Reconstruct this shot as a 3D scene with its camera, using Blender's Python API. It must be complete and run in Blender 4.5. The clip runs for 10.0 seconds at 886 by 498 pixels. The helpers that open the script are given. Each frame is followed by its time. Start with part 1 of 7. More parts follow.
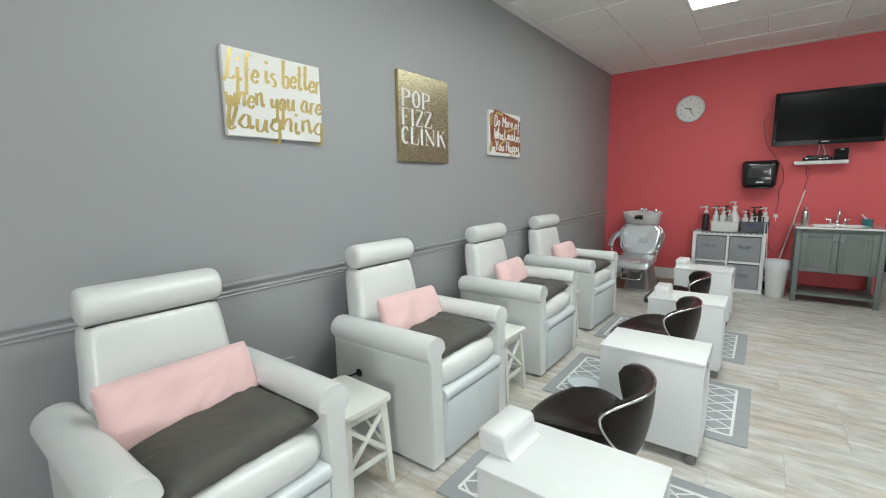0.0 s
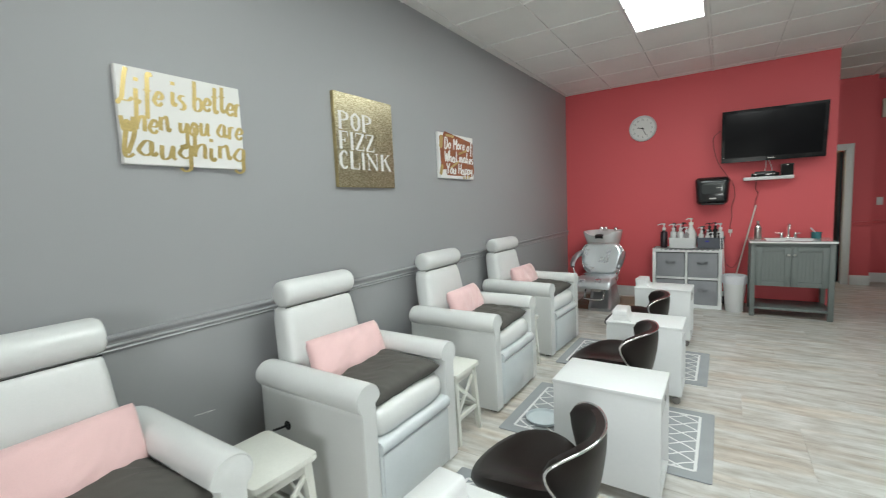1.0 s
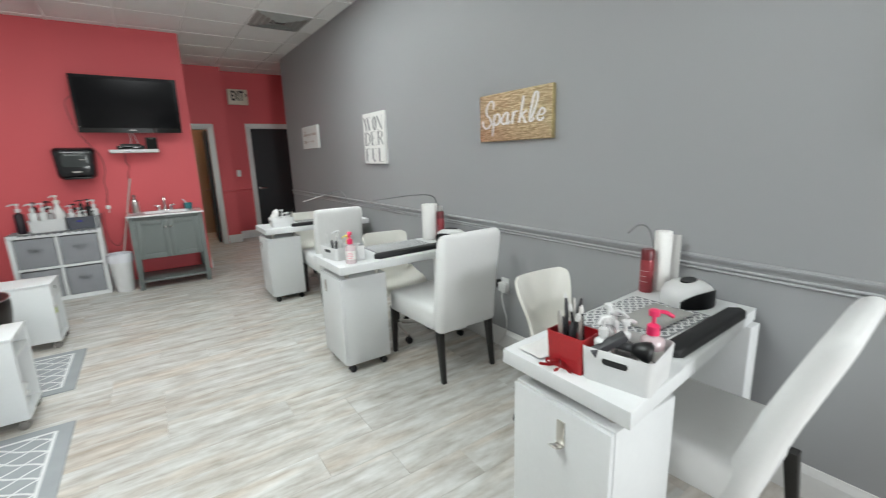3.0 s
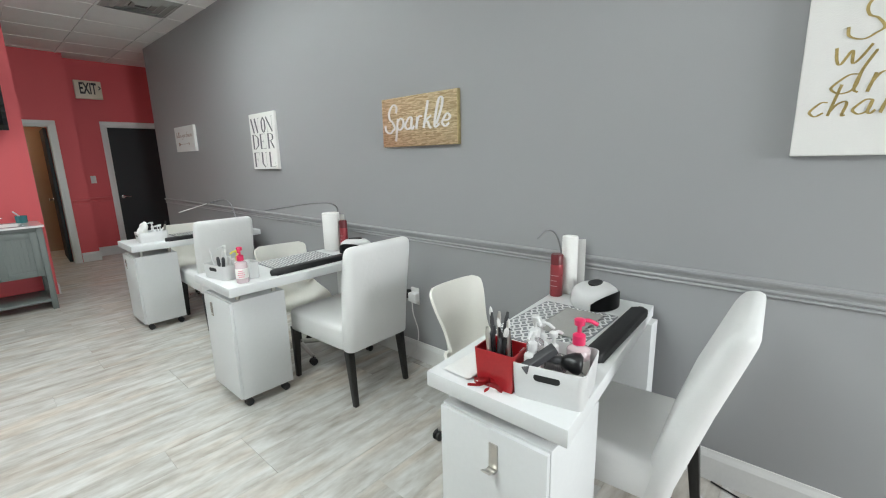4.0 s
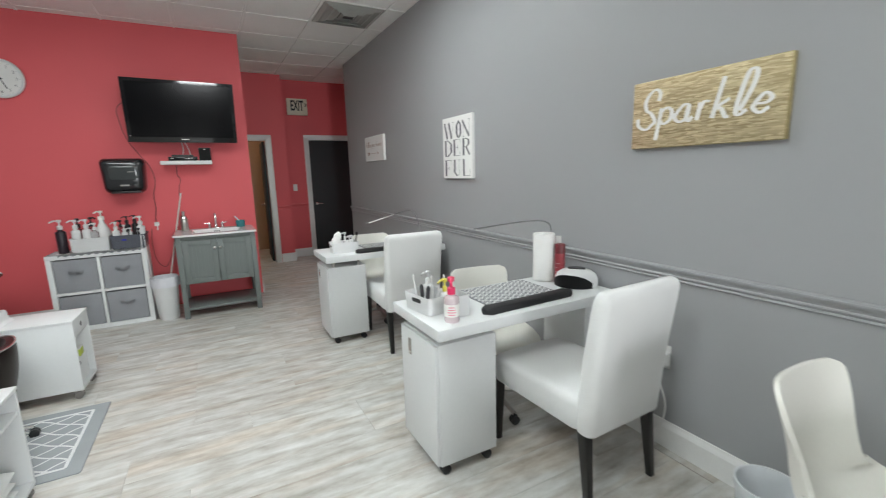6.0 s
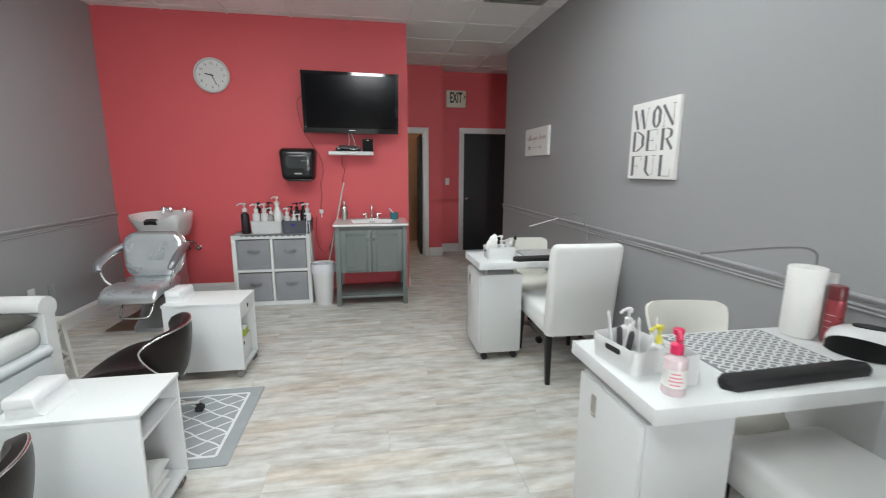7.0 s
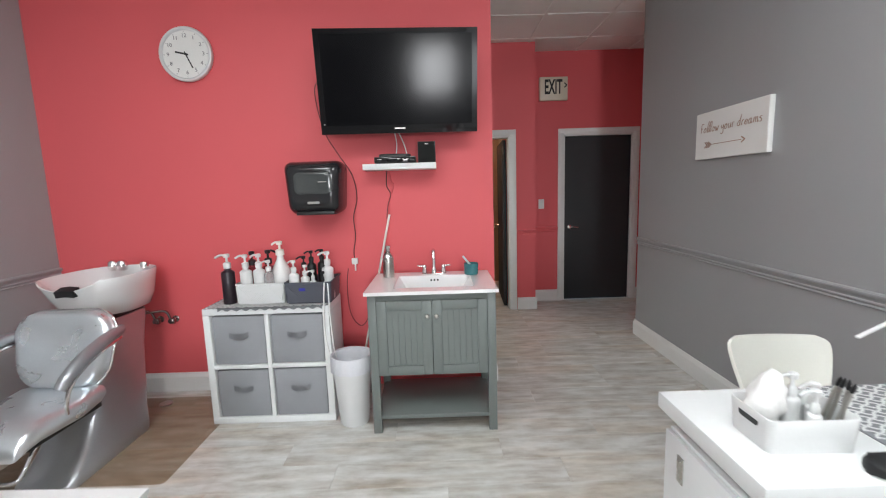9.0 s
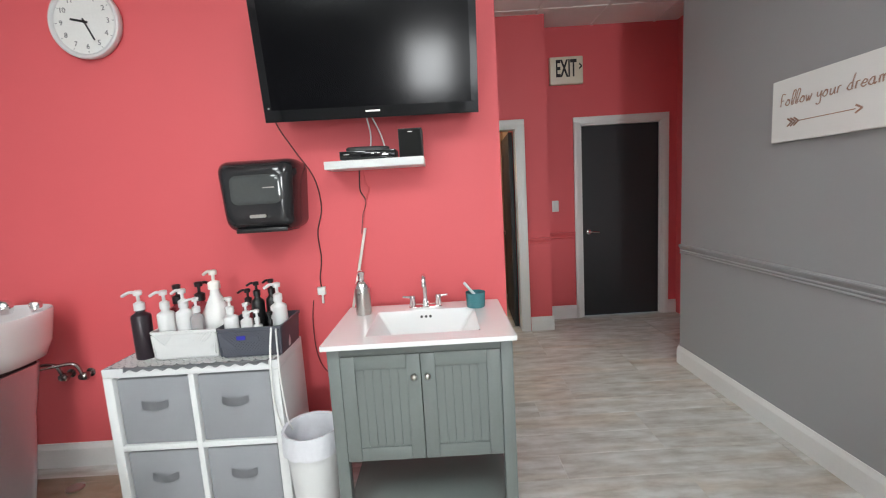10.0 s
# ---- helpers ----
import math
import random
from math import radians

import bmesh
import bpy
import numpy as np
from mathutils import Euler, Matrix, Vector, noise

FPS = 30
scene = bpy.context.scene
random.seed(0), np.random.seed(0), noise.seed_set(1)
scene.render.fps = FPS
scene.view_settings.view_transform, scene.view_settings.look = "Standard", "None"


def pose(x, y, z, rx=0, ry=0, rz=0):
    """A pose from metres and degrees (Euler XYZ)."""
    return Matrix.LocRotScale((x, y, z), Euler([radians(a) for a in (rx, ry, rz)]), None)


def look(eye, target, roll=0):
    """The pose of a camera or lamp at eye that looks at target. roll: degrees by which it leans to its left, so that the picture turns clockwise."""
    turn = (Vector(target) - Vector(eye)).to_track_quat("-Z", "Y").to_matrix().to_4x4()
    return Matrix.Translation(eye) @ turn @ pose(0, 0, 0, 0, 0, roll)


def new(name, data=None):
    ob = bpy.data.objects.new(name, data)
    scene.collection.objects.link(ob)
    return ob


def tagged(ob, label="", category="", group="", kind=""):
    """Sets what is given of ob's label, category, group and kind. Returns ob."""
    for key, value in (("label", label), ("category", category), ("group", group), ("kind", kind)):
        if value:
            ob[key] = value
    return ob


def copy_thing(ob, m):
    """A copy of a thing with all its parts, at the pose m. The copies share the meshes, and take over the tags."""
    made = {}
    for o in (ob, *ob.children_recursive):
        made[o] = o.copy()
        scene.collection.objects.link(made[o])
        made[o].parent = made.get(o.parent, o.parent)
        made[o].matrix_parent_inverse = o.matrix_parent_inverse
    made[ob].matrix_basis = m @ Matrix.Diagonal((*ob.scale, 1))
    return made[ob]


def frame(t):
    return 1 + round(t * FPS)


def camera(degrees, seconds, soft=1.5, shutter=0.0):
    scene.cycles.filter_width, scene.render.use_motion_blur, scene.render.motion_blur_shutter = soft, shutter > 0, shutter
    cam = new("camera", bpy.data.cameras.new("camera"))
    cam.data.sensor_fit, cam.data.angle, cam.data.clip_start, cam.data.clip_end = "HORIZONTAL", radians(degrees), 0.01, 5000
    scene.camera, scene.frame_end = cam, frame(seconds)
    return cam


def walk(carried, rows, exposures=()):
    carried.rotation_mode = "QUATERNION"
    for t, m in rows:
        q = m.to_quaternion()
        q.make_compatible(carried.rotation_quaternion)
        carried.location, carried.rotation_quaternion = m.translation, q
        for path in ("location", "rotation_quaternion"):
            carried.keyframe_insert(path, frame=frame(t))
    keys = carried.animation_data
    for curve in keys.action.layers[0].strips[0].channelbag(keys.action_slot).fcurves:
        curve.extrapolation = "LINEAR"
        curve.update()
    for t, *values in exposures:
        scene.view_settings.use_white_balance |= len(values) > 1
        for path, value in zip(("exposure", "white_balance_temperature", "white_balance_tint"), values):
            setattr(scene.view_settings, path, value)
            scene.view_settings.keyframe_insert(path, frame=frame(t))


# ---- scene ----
cam = camera(92.0, 10.0, soft=1.1, shutter=0.25)
PATH = [
    (0, (0.713, 0.536, 1.441), (-0.473, 2.119, 1.149), -1.0),
    (0.5, (0.709, 0.688, 1.452), (-0.492, 2.267, 1.2), -1.5),
    (1, (0.758, 0.809, 1.459), (-0.333, 2.474, 1.264), -2.5),
    (1.5, (0.871, 0.881, 1.459), (0.094, 2.714, 1.271), -2.8),
    (1.7, (0.949, 0.907, 1.455), (0.355, 2.807, 1.265), -2.7),
    (2, (1.061, 0.922, 1.463), (0.877, 2.898, 1.217), -2.5),
    (2.1, (1.086, 0.932, 1.466), (1.048, 2.913, 1.194), -2.4),
    (2.5, (1.176, 0.931, 1.475), (1.77, 2.807, 1.115), -2.1),
    (3, (1.287, 0.917, 1.465), (2.384, 2.534, 1.039), -1.9),
    (3.2, (1.320, 0.944, 1.470), (2.568, 2.443, 1.027), -1.9),
    (4.3, (1.339, 1.126, 1.468), (2.795, 2.433, 1.056), -1.4),
    (4.5, (1.351, 1.19, 1.464), (2.79, 2.519, 1.059), -1.3),
    (5, (1.388, 1.403, 1.467), (2.746, 2.82, 1.08), -1.5),
    (5.5, (1.412, 1.644, 1.465), (2.585, 3.222, 1.094), -1.9),
    (6, (1.418, 1.907, 1.463), (2.348, 3.642, 1.109), -1.6),
    (6.2, (1.419, 2.019, 1.455), (2.228, 3.815, 1.109), -1.2),
    (7.3, (1.432, 2.652, 1.465), (1.634, 4.607, 1.100), 0.3),
    (7.5, (1.436, 2.801, 1.457), (1.578, 4.763, 1.099), 0.3),
    (8, (1.44, 3.299, 1.465), (1.473, 5.269, 1.125), 0.4),
    (8.5, (1.462, 4.02, 1.477), (1.462, 5.995, 1.164), -1.2),
    (9, (1.497, 4.565, 1.475), (1.505, 6.547, 1.202), -1.8),
    (9.5, (1.522, 4.973, 1.476), (1.522, 6.955, 1.211), -2.7),
    (10, (1.558, 5.348, 1.474), (1.549, 7.332, 1.216), -3.5),
]
EXPOSURES = [(0, -0.16, 6600, 5), (1.2, -0.17, 6580, 5), (2.0, -0.22, 6560, 6), (2.5, -0.05, 6530, 7), (3.2, 0.03, 6500, 8), (4.4, 0.05, 6480, 7), (5.5, 0.0, 6500, 8), (6.5, 0.03, 6500, 9),
             (7.5, 0.06, 6500, 9), (8.0, 0.13, 6500, 9), (8.5, 0.33, 6500, 11), (9.0, 0.50, 6500, 12), (9.5, 0.66, 6500, 10), (10.0, 0.75, 6500, 10)]
WALK = walk(cam, [(t, look(eye, target, roll)) for t, eye, target, roll in PATH], exposures=EXPOSURES)

# ---- light ----
world = bpy.data.worlds.new("sky")
world.use_nodes = True
scene.world = world
_n = world.node_tree.nodes
_sky = _n.new("ShaderNodeTexSky")
_sky.sky_type, _sky.sun_disc = "NISHITA", False
_sky.sun_elevation, _sky.sun_rotation = radians(52), radians(215)
world.node_tree.links.new(_sky.outputs[0], _n["Background"].inputs[0])
_n["Background"].inputs[1].default_value = 0.15
scene.view_settings.exposure = 0.0
_sun = bpy.data.lights.new("sun", "SUN")
_sun.energy, _sun.angle, _sun.color = 4.0, radians(0.5), (1.0, 0.96, 0.9)
new("sun", _sun).matrix_basis = pose(0, 0, 8, -38, 0, 325)
# daylight standing in the shop window
_day = bpy.data.lights.new("window_daylight", "AREA")
_day.shape, _day.size, _day.size_y, _day.energy, _day.color = "RECTANGLE", 1.0, 1.2, 130.0, (0.95, 0.98, 1.0)
new("window_daylight", _day).matrix_basis = pose(2.5, -2.63, 1.72, 90, 0, 0)
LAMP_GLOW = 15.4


# ---- materials ----
def material(name, color, rough=0.5, metal=0.0, vary=0.04, scale=6.0, fine=90.0, bump=0.05, bump_scale=None, coat=0.0, emit=None, sheen=0.0):
    """A surface with colour varied at two scales, roughness variation and fine relief."""
    m = bpy.data.materials.new(name)
    m.use_nodes = True
    nt = m.node_tree
    b = nt.nodes["Principled BSDF"]
    b.inputs["Metallic"].default_value = metal
    b.inputs["Coat Weight"].default_value = coat
    b.inputs["Coat Roughness"].default_value = 0.12
    if sheen:
        b.inputs["Sheen Weight"].default_value = sheen
    tc = nt.nodes.new("ShaderNodeTexCoord")
    big, small = nt.nodes.new("ShaderNodeTexNoise"), nt.nodes.new("ShaderNodeTexNoise")
    big.inputs["Scale"].default_value, big.inputs["Detail"].default_value = scale, 4
    small.inputs["Scale"].default_value, small.inputs["Detail"].default_value = fine, 3
    for n in (big, small):
        nt.links.new(tc.outputs["Object"], n.inputs["Vector"])
    mixn = nt.nodes.new("ShaderNodeMath")
    mixn.operation = "ADD"
    nt.links.new(big.outputs["Fac"], mixn.inputs[0])
    nt.links.new(small.outputs["Fac"], mixn.inputs[1])
    ramp = nt.nodes.new("ShaderNodeMapRange")
    ramp.inputs["From Min"].default_value, ramp.inputs["From Max"].default_value = 0.6, 1.4
    ramp.inputs["To Min"].default_value, ramp.inputs["To Max"].default_value = 1 - vary, 1 + vary
    nt.links.new(mixn.outputs[0], ramp.inputs["Value"])
    hsv = nt.nodes.new("ShaderNodeHueSaturation")
    hsv.inputs["Color"].default_value = (*color, 1)
    nt.links.new(ramp.outputs[0], hsv.inputs["Value"])
    nt.links.new(hsv.outputs[0], b.inputs["Base Color"])
    rr = nt.nodes.new("ShaderNodeMapRange")
    rr.inputs["From Min"].default_value, rr.inputs["From Max"].default_value = 0.3, 0.7
    rr.inputs["To Min"].default_value, rr.inputs["To Max"].default_value = max(0.02, rough * 0.96), min(1, rough * 1.04)
    nt.links.new(big.outputs["Fac"], rr.inputs["Value"])
    nt.links.new(rr.outputs[0], b.inputs["Roughness"])
    if bump:
        bp = nt.nodes.new("ShaderNodeBump")
        bp.inputs["Strength"].default_value, bp.inputs["Distance"].default_value = bump, 0.004
        src = small
        if bump_scale:
            src = nt.nodes.new("ShaderNodeTexNoise")
            src.inputs["Scale"].default_value, src.inputs["Detail"].default_value = bump_scale, 3
            nt.links.new(tc.outputs["Object"], src.inputs["Vector"])
        nt.links.new(src.outputs["Fac"], bp.inputs["Height"])
        nt.links.new(bp.outputs[0], b.inputs["Normal"])
    if emit:
        b.inputs["Emission Color"].default_value = (*emit[0], 1)
        b.inputs["Emission Strength"].default_value = emit[1]
    return m


def floor_material(name):
    """Washed grey-oak plank print with streaks along the plank and a tone that differs from plank to plank."""
    m = material(name, (0.5, 0.47, 0.43), rough=0.34, bump=0.0)
    nt = m.node_tree
    b = nt.nodes["Principled BSDF"]
    tc = nt.nodes.new("ShaderNodeTexCoord")
    info = nt.nodes.new("ShaderNodeObjectInfo")
    geo = nt.nodes.new("ShaderNodeNewGeometry")
    mapp = nt.nodes.new("ShaderNodeMapping")
    mapp.inputs["Scale"].default_value = (2.1, 11.0, 1.0)
    shift = nt.nodes.new("ShaderNodeCombineXYZ")
    mul = nt.nodes.new("ShaderNodeMath")
    mul.operation, mul.inputs[1].default_value = "MULTIPLY", 60.0
    addr = nt.nodes.new("ShaderNodeMath")
    nt.links.new(info.outputs["Random"], addr.inputs[0])
    nt.links.new(geo.outputs["Random Per Island"], addr.inputs[1])
    nt.links.new(addr.outputs[0], mul.inputs[0])
    nt.links.new(mul.outputs[0], shift.inputs["X"])
    nt.links.new(mul.outputs[0], shift.inputs["Y"])
    nt.links.new(shift.outputs[0], mapp.inputs["Location"])
    nt.links.new(geo.outputs["Position"], mapp.inputs["Vector"])
    streak = nt.nodes.new("ShaderNodeTexNoise")
    streak.inputs["Scale"].default_value, streak.inputs["Detail"].default_value, streak.inputs["Roughness"].default_value = 1.5, 5, 0.56
    streak.inputs["Distortion"].default_value = 0.25
    nt.links.new(mapp.outputs[0], streak.inputs["Vector"])
    ramp = nt.nodes.new("ShaderNodeValToRGB")
    cr = ramp.color_ramp
    cr.elements[0].position, cr.elements[0].color = 0.33, (*FLOOR_TONES[0], 1)
    cr.elements[1].position, cr.elements[1].color = 0.67, (*FLOOR_TONES[3], 1)
    for pos, col in ((0.44, FLOOR_TONES[1]), (0.55, FLOOR_TONES[2])):
        e = cr.elements.new(pos)
        e.color = (*col, 1)
    patch_map = nt.nodes.new("ShaderNodeMapping")
    patch_map.inputs["Scale"].default_value = (3.4, 8.0, 1.0)
    nt.links.new(shift.outputs[0], patch_map.inputs["Location"])
    nt.links.new(geo.outputs["Position"], patch_map.inputs["Vector"])
    patch = nt.nodes.new("ShaderNodeTexNoise")
    patch.inputs["Scale"].default_value, patch.inputs["Detail"].default_value, patch.inputs["Roughness"].default_value = 1.7, 4, 0.6
    nt.links.new(patch_map.outputs[0], patch.inputs["Vector"])
    blend = nt.nodes.new("ShaderNodeMix")
    blend.inputs["Factor"].default_value = 0.42
    nt.links.new(streak.outputs["Fac"], blend.inputs["A"])
    nt.links.new(patch.outputs["Fac"], blend.inputs["B"])
    nt.links.new(blend.outputs["Result"], ramp.inputs[0])
    warm = nt.nodes.new("ShaderNodeTexNoise")
    warm.inputs["Scale"].default_value, warm.inputs["Detail"].default_value = 0.55, 3
    nt.links.new(mapp.outputs[0], warm.inputs["Vector"])
    wr = nt.nodes.new("ShaderNodeMapRange")
    wr.inputs["From Min"].default_value, wr.inputs["From Max"].default_value = 0.47, 0.66
    wr.inputs["To Min"].default_value, wr.inputs["To Max"].default_value = 0.0, 0.65
    nt.links.new(warm.outputs["Fac"], wr.inputs["Value"])
    mix = nt.nodes.new("ShaderNodeMix")
    mix.data_type, mix.blend_type = "RGBA", "MULTIPLY"
    nt.links.new(wr.outputs[0], mix.inputs["Factor"])
    nt.links.new(ramp.outputs[0], mix.inputs["A"])
    mix.inputs["B"].default_value = (*FLOOR_TONES[4], 1)
    tone = nt.nodes.new("ShaderNodeHueSaturation")
    tr = nt.nodes.new("ShaderNodeMapRange")
    tr.inputs["To Min"].default_value, tr.inputs["To Max"].default_value = 0.93, 1.06
    nt.links.new(info.outputs["Random"], tr.inputs["Value"])
    nt.links.new(tr.outputs[0], tone.inputs["Value"])
    nt.links.new(mix.outputs["Result"], tone.inputs["Color"])
    nt.links.new(tone.outputs[0], b.inputs["Base Color"])
    bp = nt.nodes.new("ShaderNodeBump")
    bp.inputs["Strength"].default_value, bp.inputs["Distance"].default_value = 0.12, 0.003
    nt.links.new(streak.outputs["Fac"], bp.inputs["Height"])
    nt.links.new(bp.outputs[0], b.inputs["Normal"])
    return m


FLOOR_TONES = [(0.335, 0.305, 0.265), (0.465, 0.445, 0.412), (0.585, 0.58, 0.556), (0.705, 0.705, 0.688), (0.95, 0.82, 0.70)]
GREY_WALL = material("grey_wall_paint", (0.335, 0.34, 0.348), 0.5, vary=0.015, scale=1.2, fine=240, bump=0.06)
RED_WALL = material("coral_red_wall_paint", (0.70, 0.110, 0.122), 0.62, vary=0.02, scale=1.2, fine=240, bump=0.06)
GREY_TRIM = material("grey_trim_gloss_paint", (0.335, 0.34, 0.348), 0.36, vary=0.02, bump=0.02)
RED_TRIM = material("red_trim_paint", (0.70, 0.112, 0.124), 0.32, vary=0.02, bump=0.02)
WHITE_TRIM = material("white_trim_paint", (0.74, 0.74, 0.73), 0.35, vary=0.03, bump=0.02)
TILE = material("ceiling_tile_mineral_fibre", (0.85, 0.85, 0.83), 0.9, vary=0.05, scale=2, fine=160, bump=0.25)
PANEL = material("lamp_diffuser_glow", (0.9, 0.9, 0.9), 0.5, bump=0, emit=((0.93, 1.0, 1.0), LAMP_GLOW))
LEATHER = material("white_vinyl_upholstery", (0.69, 0.70, 0.695), 0.36, vary=0.03, scale=5, fine=190, bump=0.22, bump_scale=26, coat=0.2)
LINEN = material("white_fabric_slipcover", (0.72, 0.72, 0.715), 0.85, vary=0.03, fine=320, bump=0.35, bump_scale=34, sheen=0.2)
PEARL = material("pearl_white_vinyl", (0.62, 0.66, 0.68), 0.26, vary=0.04, scale=7, fine=190, bump=0.3, bump_scale=22, coat=0.3)
PINK = material("pink_pillow_fabric", (0.82, 0.55, 0.545), 0.9, vary=0.04, fine=260, bump=0.35, sheen=0.3)
CUSHION = material("charcoal_cushion_fabric", (0.086, 0.081, 0.074), 0.75, vary=0.10, fine=220, bump=0.2)
MELAMINE = material("white_melamine_board", (0.69, 0.70, 0.705), 0.46, vary=0.02, scale=3, fine=60, bump=0.015)
CREAM = material("cream_plastic_shell", (0.77, 0.755, 0.70), 0.38, vary=0.02, bump=0.02)
WHITE_WOOD = material("off_white_painted_wood", (0.74, 0.74, 0.69), 0.45, vary=0.04, bump=0.05)
BLACK_WOOD = material("black_stained_wood", (0.012, 0.011, 0.01), 0.35, vary=0.2, bump=0.04)
BLACK_PLASTIC = material("black_plastic", (0.008, 0.008, 0.009), 0.38, vary=0.15, bump=0.03)
BLACK_GLOSS = material("black_gloss_bezel", (0.005, 0.005, 0.006), 0.05, vary=0.1, bump=0)
SCREEN = material("dark_screen_glass", (0.003, 0.003, 0.004), 0.14, vary=0.1, bump=0)
SCREEN.node_tree.nodes["Principled BSDF"].inputs["Specular IOR Level"].default_value = 0.15
BROWN = material("dark_brown_vinyl", (0.011, 0.007, 0.006), 0.36, vary=0.12, fine=160, bump=0.12)
BROWN.node_tree.nodes["Principled BSDF"].inputs["Specular IOR Level"].default_value = 0.3
CHROME = material("chrome", (0.80, 0.80, 0.80), 0.08, 1.0, vary=0.02, bump=0)
STEEL = material("brushed_nickel", (0.55, 0.53, 0.5), 0.28, 1.0, vary=0.05, bump=0.02)
SILVER = material("silver_vinyl_upholstery", (0.76, 0.79, 0.82), 0.28, 0.86, vary=0.05, scale=7, fine=180, bump=0.35, bump_scale=13)
VANITY = material("grey_green_painted_wood", (0.142, 0.160, 0.154), 0.42, vary=0.05, bump=0.03)
CERAMIC = material("white_ceramic", (0.74, 0.74, 0.74), 0.1, vary=0.01, bump=0, coat=0.4)
GREY_FABRIC = material("grey_bin_fabric", (0.27, 0.275, 0.295), 0.85, vary=0.1, fine=420, bump=0.35)
DOOR_DARK = material("charcoal_door_paint", (0.022, 0.023, 0.026), 0.68, vary=0.08, bump=0.03)
RUG_GREY = material("grey_rug_pile", (0.33, 0.345, 0.36), 0.95, vary=0.1, fine=420, bump=0.5)
RUG_WHITE = material("white_rug_pile", (0.74, 0.74, 0.74), 0.95, vary=0.05, fine=420, bump=0.5)
GOLD = material("gold_foil", (0.42, 0.34, 0.17), 0.32, 0.65, vary=0.3, scale=9, fine=70, bump=0.2)
CANVAS = material("white_canvas", (0.80, 0.79, 0.77), 0.8, vary=0.02, fine=500, bump=0.3)


# ---- building helpers ----
def mesh_of(name, bm, mat, smooth=None):
    me = bpy.data.meshes.new(name)
    bm.normal_update()
    bm.to_mesh(me)
    bm.free()
    for k in mat if isinstance(mat, (list, tuple)) else (mat,):
        me.materials.append(k)
    if smooth:
        me.shade_smooth()
        me.set_sharp_from_angle(angle=radians(smooth))
    return me


def part(name, bm, mat, parent=None, label="", smooth=40, at=None):
    ob = new(name, mesh_of(name, bm, mat, smooth))
    ob.parent = parent
    if at is not None:
        ob.matrix_basis = at
    if label:
        tagged(ob, label=label)
    return ob


def thing(name, m, label, category, group=""):
    ob = new(name)
    ob.empty_display_size = 0.1
    ob.matrix_basis = m
    return tagged(ob, label=label, category=category, group=group)


def structure(name, bm, mat, label="", smooth=None):
    ob = new(name, mesh_of(name, bm, mat, smooth))
    return tagged(ob, label=label, kind="structure")


def box(bm, x0, x1, y0, y1, z0, z1, bevel=0.0, seg=2, m=None, mat=0):
    r = bmesh.ops.create_cube(bm, size=1)
    vs = r["verts"]
    bmesh.ops.scale(bm, vec=(x1 - x0, y1 - y0, z1 - z0), verts=vs)
    bmesh.ops.translate(bm, vec=((x0 + x1) / 2, (y0 + y1) / 2, (z0 + z1) / 2), verts=vs)
    faces = {f for v in vs for f in v.link_faces}
    if bevel:
        es = list({e for v in vs for e in v.link_edges})
        out = bmesh.ops.bevel(bm, geom=es, offset=bevel, segments=seg, profile=0.5, affect="EDGES")
        faces = set(out["faces"]) | {f for f in faces if f.is_valid}
        vs = list({v for f in faces for v in f.verts})
    for f in faces:
        f.material_index = mat
    if m is not None:
        bmesh.ops.transform(bm, matrix=m, verts=vs)
    return vs


def boxed(*a, **k):
    bm = bmesh.new()
    box(bm, *a, **k)
    return bm


def loft(bm, rings, closed=True, cap=True, mat=0):
    """Skin a list of rings (equal counts of points)."""
    vr = [[bm.verts.new(p) for p in ring] for ring in rings]
    n = len(vr[0])
    for a, b in zip(vr, vr[1:]):
        for i in range(n if closed else n - 1):
            f = bm.faces.new((a[i], a[(i + 1) % n], b[(i + 1) % n], b[i]))
            f.material_index = mat
    if cap:
        for ring, flip in ((vr[0], True), (vr[-1], False)):
            f = bm.faces.new(list(reversed(ring)) if flip else ring)
            f.material_index = mat
    return vr


def lathe(bm, profile, n=20, at=(0, 0, 0), m=None, mat=0, cap=True):
    """profile: (radius, z) from the bottom up."""
    rings = []
    for r, z in profile:
        rings.append([Vector((at[0] + r * math.cos(2 * math.pi * i / n), at[1] + r * math.sin(2 * math.pi * i / n), at[2] + z)) for i in range(n)])
    if m is not None:
        rings = [[m @ p for p in ring] for ring in rings]
    return loft(bm, rings, True, cap, mat)


def tube(bm, pts, r, n=8, mat=0, radii=None):
    """A round rod along points."""
    pts = [Vector(p) for p in pts]
    rings, up = [], None
    for i, p in enumerate(pts):
        d = (pts[min(i + 1, len(pts) - 1)] - pts[max(i - 1, 0)]).normalized()
        if up is None:
            up = d.orthogonal().normalized()
        up = (up - d * up.dot(d)).normalized()
        side = d.cross(up)
        rad = radii[i] if radii else r
        rings.append([p + rad * (math.cos(2 * math.pi * k / n) * up + math.sin(2 * math.pi * k / n) * side) for k in range(n)])
    return loft(bm, rings, True, True, mat)


def curve_pts(pts, n=6):
    """Catmull-Rom points through pts."""
    p = [Vector(q) for q in pts]
    p = [2 * p[0] - p[1]] + p + [2 * p[-1] - p[-2]]
    out = []
    for i in range(1, len(p) - 2):
        a, b, c, d = p[i - 1 : i + 3]
        for k in range(n):
            t = k / n
            out.append(0.5 * (2 * b + (c - a) * t + (2 * a - 5 * b + 4 * c - d) * t * t + (3 * b - a - 3 * c + d) * t**3))
    out.append(p[-2])
    return out


